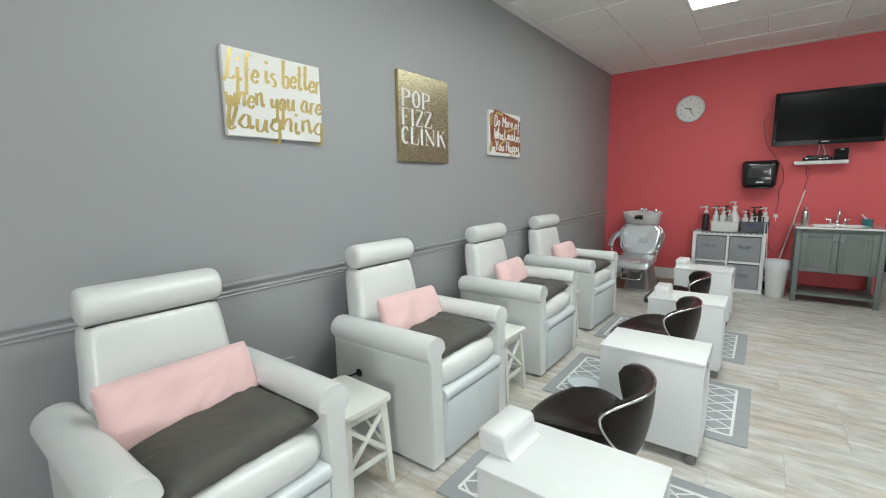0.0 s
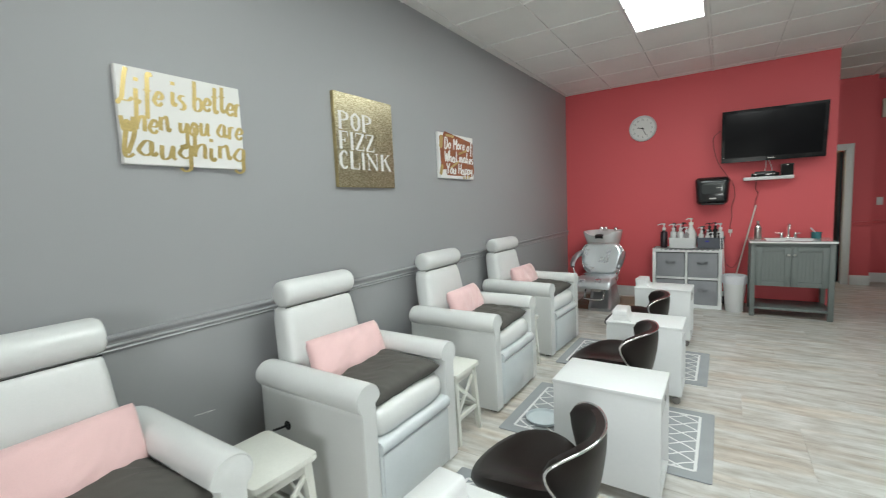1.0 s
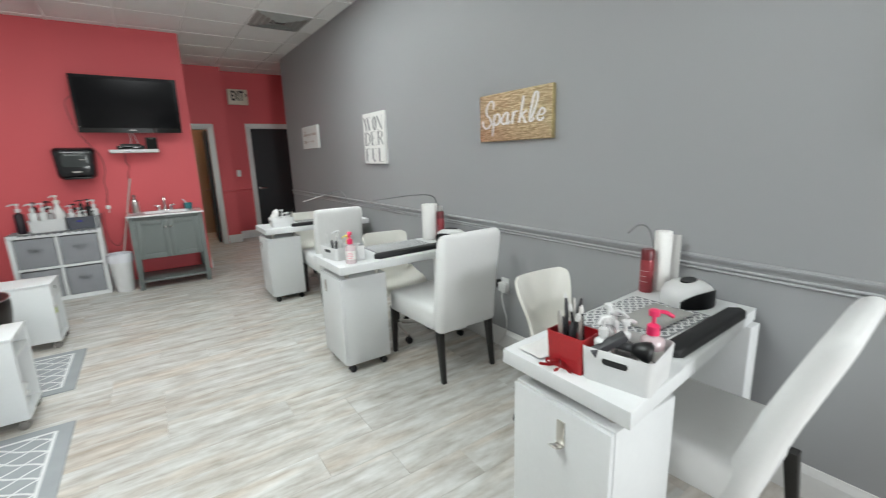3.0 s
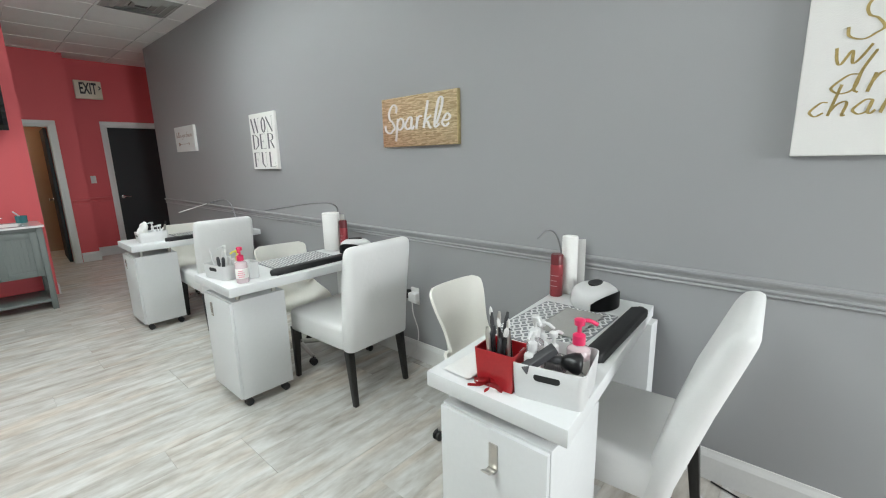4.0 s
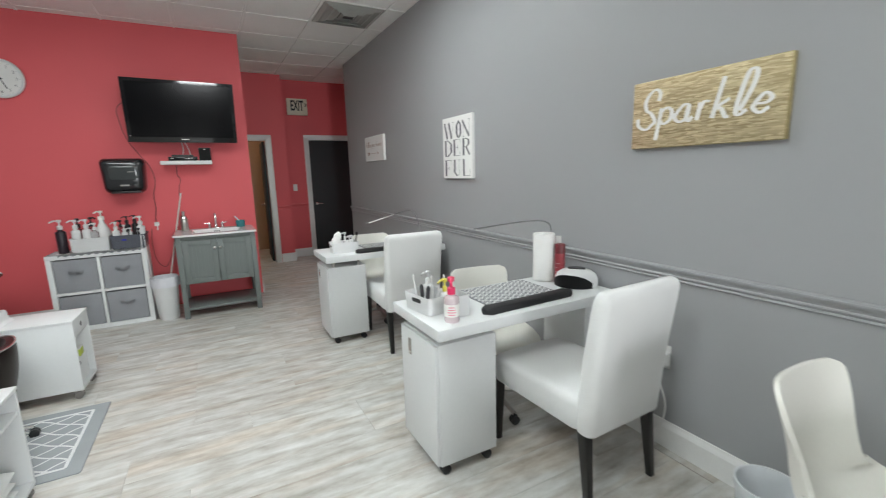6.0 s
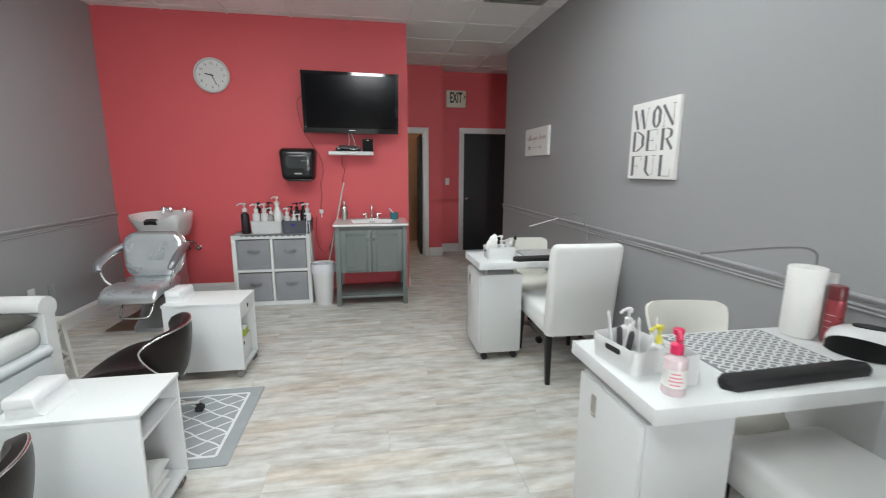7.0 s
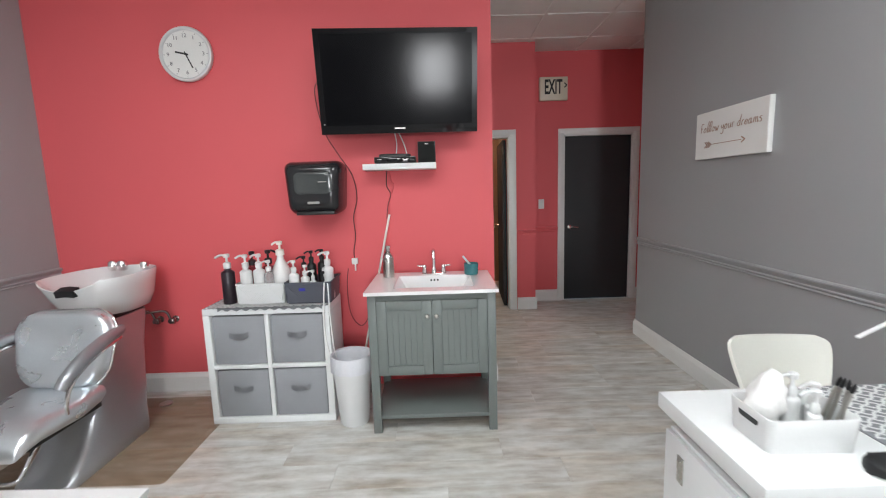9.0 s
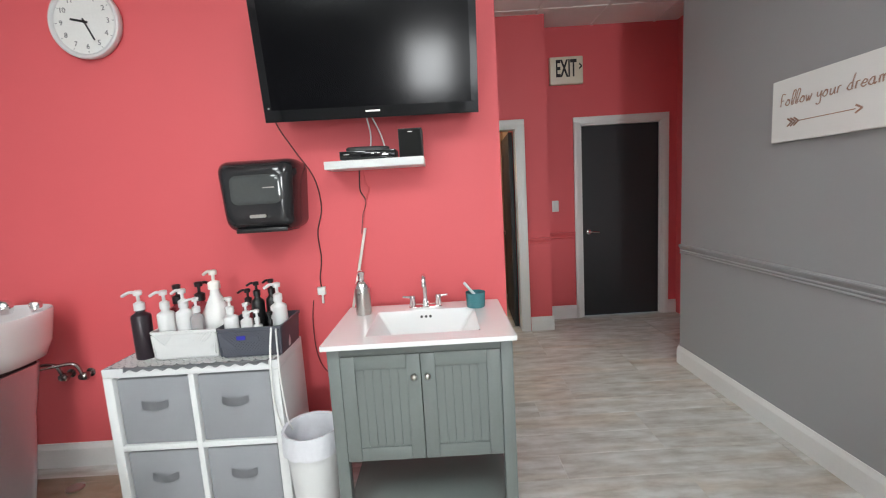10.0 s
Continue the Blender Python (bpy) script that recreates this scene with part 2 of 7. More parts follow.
def pillow(bm, w, d, h, power=0.55, n=14, m=None, sag=0.0, seed=0, pinch=0.06, mat=0, folds=0.0):
    """A stuffed cushion: w by d, h thick, with soft corners and a thin seam all round."""
    noise_at = Vector((seed * 3.1, seed * 1.7, 0))
    vs = []
    for s in (1, -1):
        grid = []
        for i in range(n + 1):
            row = []
            for j in range(n + 1):
                u, v = 2 * i / n - 1, 2 * j / n - 1
                k = max(0.0, (1 - u**4) * (1 - v**4)) ** power
                x = u * w / 2 * (1 - pinch * (1 - v * v) * abs(u) ** 3 * 0 - pinch * v * v * abs(u) * -0.3 - pinch * (1 - v * v) * 0.5)
                y = v * d / 2 * (1 - pinch * (1 - u * u) * 0.5)
                wob = noise.noise(Vector((x * 9, y * 9, s * 2)) + noise_at) * h * 0.10 * k
                if folds:
                    wob += folds * k * (1 - abs(noise.noise(Vector((x * 6 + y * 5, y * 13 - x * 15, s * 3)) + noise_at)) * 2.6) * (0.4 + 0.6 * max(abs(u), abs(v)))
                z = s * h / 2 * k + wob - sag * (1 - u * u) * (1 - v * v)
                row.append(bm.verts.new((x * (1 - 0.03 * abs(v) ** 7), y * (1 - 0.03 * abs(u) ** 7), z)))
            grid.append(row)
        for i in range(n):
            for j in range(n):
                q = (grid[i][j], grid[i + 1][j], grid[i + 1][j + 1], grid[i][j + 1])
                f = bm.faces.new(q if s > 0 else tuple(reversed(q)))
                f.material_index = mat
        vs += [v for row in grid for v in row]
    bmesh.ops.remove_doubles(bm, verts=vs, dist=1e-5)
    if m is not None:
        bmesh.ops.transform(bm, matrix=m, verts=[v for v in vs if v.is_valid])


def rounded_rect(w, h, r, n=5):
    """Corner-rounded outline, counter-clockwise, centred."""
    out = []
    for cx, cy, a0 in ((w / 2 - r, h / 2 - r, 0), (-w / 2 + r, h / 2 - r, 90), (-w / 2 + r, -h / 2 + r, 180), (w / 2 - r, -h / 2 + r, 270)):
        for k in range(n + 1):
            a = radians(a0 + 90 * k / n)
            out.append((cx + r * math.cos(a), cy + r * math.sin(a)))
    return out


def prism(bm, outline, z0, z1, m=None, mat=0, bevel=0.0):
    a = [Vector((x, y, z0)) for x, y in outline]
    b = [Vector((x, y, z1)) for x, y in outline]
    vr = loft(bm, [a, b], True, True, mat)
    vs = vr[0] + vr[1]
    if bevel:
        es = [e for e in {e for v in vs for e in v.link_edges} if (e.verts[0] in vr[0]) == (e.verts[1] in vr[0])]
        out = bmesh.ops.bevel(bm, geom=es, offset=bevel, segments=2, profile=0.5, affect="EDGES")
        vs = list({v for v in out["verts"]} | {v for v in vs if v.is_valid})
    if m is not None:
        bmesh.ops.transform(bm, matrix=m, verts=vs)


def text_mesh(s, size, depth=0.001, shear=0.0, align="CENTER", spacing=1.0, bold=0.0):
    cu = bpy.data.curves.new("lettering", "FONT")
    cu.body, cu.size, cu.extrude, cu.shear, cu.align_x, cu.align_y = s, size, depth, shear, align, "CENTER"
    cu.space_character, cu.offset, cu.resolution_u = spacing, bold, 3
    tmp = bpy.data.objects.new("lettering", cu)
    scene.collection.objects.link(tmp)
    me = bpy.data.meshes.new_from_object(tmp.evaluated_get(bpy.context.evaluated_depsgraph_get()))
    bpy.data.objects.remove(tmp)
    bpy.data.curves.remove(cu)
    return me


def lettering(name, s, size, mat, parent, at, label="", width=None, **k):
    me = text_mesh(s, size, **k)
    me.materials.clear()
    me.materials.append(mat)
    ob = new(name, me)
    ob.parent = parent
    if width:
        w = max(v.co.x for v in me.vertices) - min(v.co.x for v in me.vertices)
        at = at @ Matrix.Diagonal((width / w, 1, 1, 1))
    ob.matrix_basis = at
    if label:
        tagged(ob, label=label)
    return ob


SCRIPT = {
    "a": "68 48 26 25 44 65 68 65 74 85", "b": "2d 29 25 44 65 67 48 27", "c": "68 48 26 25 44 65", "d": "68 48 26 25 44 65 69 7d 69 65 74",
    "e": "26 56 67 48 26 25 44 65", "f": "6c 5d 4c 48 44 40|28 68", "g": "68 48 26 25 44 65 68 64 61 40 21", "h": "2d 28 24|25 37 58 67 64 74",
    "i": "28 25 34 45|2b 2a", "k": "3d 24|68 26 46 64 74", "l": "35 5a 5d 3d 28 25 34 55", "m": "28 24 27 48 54 57 78 84 95", "n": "28 24 27 48 58 64 75",
    "o": "48 26 25 44 65 67 48 58 77", "p": "28 20|27 48 67 65 44 25", "r": "28 24 26 38 58", "s": "58 38 27 46 55 44 24", "t": "3c 38 35 44 55|19 59",
    "u": "28 25 34 55 68 65 74", "w": "18 25 34 47 54 65 78", "y": "28 26 35 56 68 64 61 40 21", "L": "5d 4a 35 24 13 24 64 85", "S": "8a 8c 6d 4c 3a 48 67 85 74 53 24 16",
    "D": "3c 34 64 88 6c 2c", "M": "24 2c 58 8c 84", "W": "1c 34 5a 74 9c", "Y": "1c 48 7c|48 44", "H": "2c 24|7c 74|28 78", "F": "7c 3c 34|38 68",
}
SERIF = {
    "W": "18 40|-40 68|68 90|-90 b8|-08 28|-a8 c8", "O": "48 26 24 22 40 62 64 66 48", "N": "-20 28|18 80|-88 80|-10 30|-78 98", "D": "20 28|-18 48|48 76 74 72 40|-40 10",
    "E": "20 28|-18 78|-78 76|-10 70|-70 72|-24 54|-55 53", "R": "20 28|-18 48|48 67 65 44|-44 24|44 70|-10 30", "F": "20 28|-18 78|-78 76|-24 54|-55 53|-10 30",
    "U": "28 24 22 40|-40 61 63 68|-18 38|-58 78", "L": "20 28|-18 38|-10 70|-70 73", "P": "20 28|-18 48|48 67 65 44|-44 24|-10 30", "I": "20 28|-18 38|-10 30",
    "Z": "-18 78|78 10|-10 70|-18 16|-70 72", "C": "67 48 26 24 22 40 61|-68 66", "K": "20 28|-24 78|46 80|-10 30|-18 38|-68 88|-70 90",
}


def pen(s, alphabet, mat, parent, x0, x1, base, cap, weight, z, lean=0.0, thin=0.35, wob=0.0, label=""):
    """Drawn lettering from x0 to x1 on a base line: each glyph is a set of pen strokes, broad on the downstrokes."""
    rnd_pen = random.Random(len(s) * 7 + 1)
    strokes, at = [], 0.0
    for glyph, ch in enumerate(s):
        if ch == " ":
            at += 4
            continue
        wide, lift = 0, rnd_pen.uniform(-wob, wob)
        for st in alphabet[ch].split("|"):
            pts = [(int(q[0], 16), int(q[1], 16) + lift) for q in st.lstrip("-").split()]
            wide = max(wide, max(q[0] for q in pts))
            strokes.append(([Vector((at + px, py, 0)) for px, py in pts], st[0] == "-", glyph))
        at += wide + (1 if alphabet is SERIF else -0.3)
    zero, top = (4.0, 9.0) if alphabet is SCRIPT else (0.0, 8.0)
    left, right = min(p.x for ps, _, _ in strokes for p in ps), max(p.x for ps, _, _ in strokes for p in ps)
    kx, ky = (x1 - x0) / (right - left), cap / top
    bm, now = bmesh.new(), 0
    for layer, (ps, hair, glyph) in enumerate(strokes):
        if glyph != now:
            part("letter", bm, mat, parent, smooth=None)
            bm, now = bmesh.new(), glyph
        q = [Vector((x0 + (p.x - left) * kx + lean * (p.y - zero) * ky, base + (p.y - zero) * ky, z + 0.0004 * (layer % 3))) for p in ps]
        q = curve_pts(q, 6 if len(q) > 2 else 4)
        va, vb = [], []
        for i, p in enumerate(q):
            d = q[min(i + 1, len(q) - 1)] - q[max(i - 1, 0)]
            d.z = 0
            d.normalize()
            w = weight * (thin if hair else thin + (1 - thin) * abs(d.y) ** 1.5)
            nr = Vector((-d.y, d.x, 0)) * w / 2
            p = p + Vector((0, 0, 0.00003 * i))
            va.append(bm.verts.new(p + nr))
            vb.append(bm.verts.new(p - nr))
        for i in range(len(q) - 1):
            bm.faces.new((va[i], vb[i], vb[i + 1], va[i + 1]))
    return part("letter", bm, mat, parent, label, smooth=None)


# ---- the room ----
XL, XR, YRED, YB, YF, H = -1.425, 3.40, 7.72, 10.02, -2.6, 3.10
XRED, YJOG, XJOG, YREND, XREC = 1.89, 9.66, 2.63, 8.66, 4.10
T = 0.14


def west(y):
    """The west wall leans a little inwards towards the back of the room."""
    return -1.485 + 0.0185 * y


def wall_piece(name, boxes, mat, label):
    bm = bmesh.new()
    for b in boxes:
        box(bm, *b)
    return structure(name, bm, mat, label)


structure("floor", boxed(XL - 2 * T, XREC + T, YF - T, 11.6, -0.12, -0.008), material("floor_underlay", (0.25, 0.235, 0.21), 0.8), "grey joint bed under the plank floor")
ceiling_bm = boxed(XL - 2 * T, XREC + T, YF - T, 11.6, H + 0.03, H + 0.10)
bm = bmesh.new()
prism(bm, [(west(YF - T) - T, YF - T), (west(YF - T), YF - T), (west(YB + T), YB + T), (west(YB + T) - T, YB + T)], -0.1, H + 0.03)
structure("wall_west", bm, GREY_WALL, "grey painted wall behind the pedicure chairs")
wall_piece("wall_east", [(XR, XR + T, YF - T, YREND, -0.1, H + 0.03)], GREY_WALL, "grey painted wall beside the manicure desks")
wall_piece("wall_red", [(XL + 0.02, XRED, YRED, YRED + T, -0.1, H + 0.03)], RED_WALL, "coral red accent wall")
wall_piece("wall_hall_east", [(XREC, XREC + T, YREND, YB + T, -0.1, H + 0.03), (XR + T, XREC + T, YREND - T, YREND, -0.1, H + 0.03)], RED_WALL, "red wall of the back hall recess")
DX0, DX1, DZ = 3.085, 3.915, 2.09   # closed back door leaf
wall_piece("wall_north", [(XJOG, DX0 - 0.03, YB, YB + T, -0.1, H + 0.03), (DX1 + 0.03, XREC, YB, YB + T, -0.1, H + 0.03), (DX0 - 0.03, DX1 + 0.03, YB, YB + T, DZ + 0.03, H + 0.03)], RED_WALL, "red end wall of the back hall")
OX0, OX1 = 1.50, 2.33   # open doorway in the jog
wall_piece("wall_jog", [(OX1, XJOG, YJOG, YB + T, -0.1, H + 0.03), (XL, OX0, YJOG, YJOG + T, -0.1, H + 0.03), (OX0, OX1, YJOG, YJOG + T, 2.075, H + 0.03)], RED_WALL, "red wall with the open doorway")


# ---- ceiling, lamps and vents ----
GX, GY, PX, PY = -0.02, 5.64, 0.6458, 0.652
# The two row -6 fixtures are unseen, added to balance the front room's light.
LAMP_CELLS = [(GX + PX * i, GY + PY * j) for i, j in ((0, -2), (3, -2), (0, -6), (1, -6))]
# Unseen fixture behind the red wall, added to brighten the hall.
HALL_FILL = (GX - PX, GY + PY * 4)
VENT_CELLS = [(GX + PX * 2, GY - PY), (GX + PX * 4, GY + PY)]


def build_ceiling():
    bm = ceiling_bm
    x0, x1, y0, y1 = XL - 0.12, XREC, YF, 11.4
    ix = [GX + PX * k for k in range(-4, 9)]
    iy = [GY + PY * k for k in range(-14, 11)]
    for x in ix:
        if x0 < x < x1:
            box(bm, x - 0.012, x + 0.012, y0, y1, H - 0.004, H + 0.031)
    for y in iy:
        if y0 < y < y1:
            box(bm, x0, x1, y - 0.012, y + 0.012, H - 0.003, H + 0.031)
    for a in ix:
        for b in iy:
            u0, u1, v0, v1 = max(a + 0.013, x0), min(a + PX - 0.013, x1), max(b + 0.013, y0), min(b + PY - 0.013, y1)
            if u1 - u0 < 0.05 or v1 - v0 < 0.05:
                continue
            if any(abs(a - c) < 0.05 and d - 0.05 < b < d + 1.1 for c, d in LAMP_CELLS):
                continue
            if abs(a - HALL_FILL[0]) < 0.05 and abs(b - HALL_FILL[1]) < 0.05:
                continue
            box(bm, u0, u1, v0, v1, H + 0.002 + random.uniform(0, 0.002), H + 0.031, bevel=0.004, seg=1)
    return structure("ceiling", bm, TILE, "white mineral-fibre tiles in a metal grid")


build_ceiling()
LIGHT_FRAME = material("lamp_frame_white_metal", (0.75, 0.75, 0.75), 0.4)


def ceiling_light(x, y, cells=2):
    t = thing("ceiling_light", pose(x + PX / 2, y + PY * cells / 2, H), "recessed white fluorescent troffer glowing in the ceiling grid", "ceiling light", "troffer lights in the ceiling")
    w, d = PX / 2 - 0.014, PY * cells / 2 - 0.014
    bm = bmesh.new()
    for a in ((-w, w, -d, -d + 0.025), (-w, w, d - 0.025, d), (-w, -w + 0.025, -d + 0.025, d - 0.025), (w - 0.025, w, -d + 0.025, d - 0.025)):
        box(bm, *a, -0.004, 0.03)
    part("frame", bm, LIGHT_FRAME, t)
    part("diffuser", boxed(-w + 0.025, w - 0.025, -d + 0.025, d - 0.025, 0.004, 0.012), PANEL, t, "glowing frosted diffuser")
    return t


for lx, ly in LAMP_CELLS:
    ceiling_light(lx, ly)
# added fill for the hall, hidden by the accent wall
ceiling_light(*HALL_FILL, 1)
VENT_METAL = material("vent_grey_metal", (0.36, 0.36, 0.34), 0.5, vary=0.1)
VENT_DARK = material("vent_dusty_dark", (0.09, 0.085, 0.08), 0.8, vary=0.2)


def ceiling_vent(x, y):
    t = thing("ceiling_vent", pose(x + PX / 2, y + PY / 2, H), "dusty grey square air diffuser in the ceiling grid", "air vent", "ceiling air vents")
    w = PX / 2 - 0.016
    part("backing", boxed(-w, w, -w, w, -0.002, 0.003), VENT_METAL, t)
    for k in range(4):
        r0 = w * (0.95 - 0.22 * k)
        bm = bmesh.new()
        loft(bm, [[Vector((sx * r, sy * r, z)) for sx, sy in ((-1, -1), (1, -1), (1, 1), (-1, 1))] for r, z in ((r0, -0.003), (r0 - 0.03, -0.020 - 0.002 * k), (r0 - 0.035, -0.018 - 0.002 * k), (r0 - 0.012, -0.003))], cap=False)
        part("slat", bm, VENT_METAL, t, smooth=None)
    part("core", boxed(-0.09, 0.09, -0.09, 0.09, -0.008, -0.002), VENT_DARK, t, "dark dusty throat")
    return t


for vx, vy in VENT_CELLS:
    ceiling_vent(vx, vy)

# ---- trim ----
RAIL = [(0.0, 0.897), (0.008, 0.898), (0.011, 0.903), (0.008, 0.908), (0.003, 0.910), (0.003, 0.914), (0.009, 0.916), (0.011, 0.921), (0.009, 0.926), (0.006, 0.929), (0.009, 0.939), (0.018, 0.950), (0.021, 0.957), (0.021, 0.963), (0.014, 0.968), (0.0, 0.971)]
BASE = [(0.0, 0.0), (0.016, 0.0), (0.016, 0.112), (0.012, 0.124), (0.008, 0.134), (0.005, 0.145), (0.0, 0.146)]


def run(name, a, b, profile, mat, label, rise=(0.0, 0.0)):
    """A moulding from a to b along a wall that lies to the left of that way; the profile gives (out, up)."""
    a, b = Vector((*a, 0)), Vector((*b, 0))
    out = (b - a).normalized().cross(Vector((0, 0, 1)))
    bm = bmesh.new()
    loft(bm, [[p + out * u + Vector((0, 0, z + up)) for u, z in profile] for p, up in zip((a, b), rise)], closed=True, cap=True)
    bmesh.ops.recalc_face_normals(bm, faces=bm.faces)
    return structure(name, bm, mat, label)


run("trim", (west(YF), YF), (west(YRED), YRED), RAIL, GREY_TRIM, "grey chair rail moulding", rise=(-0.018, 0.023))
run("trim", (XR, YREND), (XR, YF), RAIL, GREY_TRIM, "grey chair rail moulding")
run("trim", (OX1 + 0.085, YJOG), (XJOG, YJOG), RAIL, RED_TRIM, "red painted chair rail")
run("trim", (XJOG, YJOG + 0.02), (XJOG, YB), RAIL, RED_TRIM, "red painted chair rail")
run("trim", (XJOG + 0.022, YB), (DX0 - 0.075, YB), RAIL, RED_TRIM, "red painted chair rail")
run("baseboard", (west(YF), YF), (west(YRED), YRED), BASE, WHITE_TRIM, "white baseboard")
run("baseboard", (west(YRED) + 0.016, YRED), (0.93, YRED), BASE, WHITE_TRIM, "white baseboard")
run("baseboard", (XRED, YRED - 0.016), (XRED, YRED + T), BASE, WHITE_TRIM, "white baseboard")
run("baseboard", (XR, YREND + 0.016), (XR, YF), BASE, WHITE_TRIM, "white baseboard")
run("baseboard", (XREC, YREND), (XR, YREND), BASE, WHITE_TRIM, "white baseboard")
run("baseboard", (OX1 + 0.08, YJOG), (XJOG + 0.016, YJOG), BASE, WHITE_TRIM, "white baseboard")
run("baseboard", (XJOG, YJOG), (XJOG, YB), BASE, WHITE_TRIM, "white baseboard")
run("baseboard", (XJOG + 0.016, YB), (DX0 - 0.075, YB), BASE, WHITE_TRIM, "white baseboard")
run("baseboard", (DX1 + 0.075, YB), (XREC, YB), BASE, WHITE_TRIM, "white baseboard")


# ---- the two back doors ----
def casing(name, x0, x1, y, z1, depth, label):
    """Door casing round an opening in a wall that faces -y."""
    bm = bmesh.new()
    w = 0.072
    for a, b in ((x0 - w, x0), (x1, x1 + w)):
        box(bm, a, b, y - 0.018, y, 0.0, z1 + w, bevel=0.004)
        box(bm, (a if a < x0 else a + 0.018), (b - 0.018 if a < x0 else b), y - 0.024, y - 0.016, 0.0, z1 + 0.0175, bevel=0.003)
    box(bm, x0, x1, y - 0.018, y, z1, z1 + w, bevel=0.004)
    box(bm, x0 - w, x1 + w, y - 0.024, y - 0.016, z1 + 0.018, z1 + w, bevel=0.003)
    for a, b in ((x0 - 0.002, x0 + 0.016), (x1 - 0.016, x1 + 0.002)):
        box(bm, a, b, y - 0.004, y + depth, 0.0, z1, bevel=0.002)
    box(bm, x0 + 0.016, x1 - 0.016, y - 0.004, y + depth, z1 - 0.016, z1 + 0.002, bevel=0.002)
    return structure(name, bm, WHITE_TRIM, label, smooth=40)


casing("trim", DX0 - 0.02, DX1 + 0.02, YB, DZ + 0.02, T, "white door casing")
casing("trim", OX0, OX1, YJOG, 2.07, T, "white casing of the open doorway")


def lever_handle(parent, x, y, z, s=1):
    bm = bmesh.new()
    lathe(bm, [(0.027, 0), (0.027, 0.006), (0.02, 0.010), (0.011, 0.012), (0.010, 0.045)], 16, m=pose(x, y, z, 90, 0, 0))
    tube(bm, curve_pts([(x, y - 0.043, z), (x + s * 0.03, y - 0.050, z + 0.002), (x + s * 0.10, y - 0.046, z - 0.006)], 4), 0.009, 8)
    return part("door_handle", bm, CHROME, parent, "chrome lever handle")


door_1 = tagged(new("door_1", mesh_of("door_1", boxed(DX0, DX1, YB + 0.02, YB + 0.062, 0.008, DZ, bevel=0.003), DOOR_DARK, 40)), label="closed charcoal-painted flush door with a chrome lever", kind="structure")
lever_handle(door_1, DX0 + 0.065, YB + 0.02, 0.955)
# back room behind the open doorway
TAN = material("tan_back_room_paint", (0.38, 0.29, 0.19), 0.6, vary=0.06, scale=1.5)
BY1, BX0 = 11.3, 0.55
wall_piece("wall_back_room", [(BX0 - T, BX0, YJOG + T, BY1, -0.1, H + 0.03), (BX0 - T, OX1 + T, BY1, BY1 + T, -0.1, H + 0.03)], TAN, "tan wall of the back room")
wall_piece("wall_back_room_lining", [(OX1 + 0.10, OX1 + 0.12, YB + T, BY1, -0.1, H + 0.03)], TAN, "tan side wall of the back room")
# Unseen hall lining, cream only to bounce warm light onto the hall floor.
CREAM_BOUNCE = material("cream_hall_bounce", (0.48, 0.43, 0.36), 0.6, vary=0.03, scale=1.5)
wall_piece("wall_hall_bounce", [(XL, XL + 0.02, YRED + T, YJOG, -0.1, H + 0.03), (XL + 0.02, XRED - 0.03, YRED + T, YRED + T + 0.012, -0.1, H + 0.03), (XL + 0.02, 0.9, YJOG - 0.012, YJOG, -0.1, H + 0.03)], CREAM_BOUNCE, "added cream lining of the unseen hall behind the accent wall")
door_2 = tagged(new("door_2", mesh_of("door_2", boxed(0, 0.04, 0, 0.79, 0.008, 2.045, bevel=0.003), DOOR_DARK, 40)), label="dark door standing open into the tan back room", kind="structure")
door_2.matrix_basis = pose(OX1 - 0.062, YJOG + T + 0.012, 0, 0, 0, -3)
bm = bmesh.new()
lathe(bm, [(0.027, 0), (0.024, 0.008), (0.011, 0.012), (0.011, 0.03), (0.026, 0.045), (0.024, 0.06), (0.008, 0.068)], 14, m=pose(0, 0.73, 0.955, 0, -90, 0))
part("door_handle", bm, CHROME, door_2, "round chrome knob")
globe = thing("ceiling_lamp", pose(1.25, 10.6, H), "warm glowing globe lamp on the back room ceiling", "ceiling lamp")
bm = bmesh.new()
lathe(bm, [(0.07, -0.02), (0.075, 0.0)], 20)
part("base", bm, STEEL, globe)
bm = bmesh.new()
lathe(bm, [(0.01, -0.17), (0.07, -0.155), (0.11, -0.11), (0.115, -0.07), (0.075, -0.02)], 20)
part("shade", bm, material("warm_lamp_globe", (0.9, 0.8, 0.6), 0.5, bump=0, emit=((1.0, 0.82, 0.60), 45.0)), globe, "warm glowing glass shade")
towel = thing("hanging_towel", pose(1.93, 11.28, 0), "pale yellow towel hanging on the tan wall", "towel")
bm = bmesh.new()
rings = []
for k in range(9):
    u = k / 8
    z = 1.66 - 0.42 * u
    rings.append([Vector((-0.10 + 0.2 * j / 12 + 0.01 * math.sin(3 * u + j), -0.02 - 0.012 * math.sin(j * 1.3) - 0.02 * u, z)) for j in range(13)])
vr = loft(bm, rings, closed=False, cap=False)
bmesh.ops.solidify(bm, geom=bm.faces[:], thickness=0.008)
part("cloth", bm, material("pale_yellow_terry", (0.62, 0.47, 0.24), 0.95, vary=0.1, bump=0.5), towel)
part("hook", boxed(-0.02, 0.02, -0.04, 0.02, 1.63, 1.68, bevel=0.006), STEEL, towel)

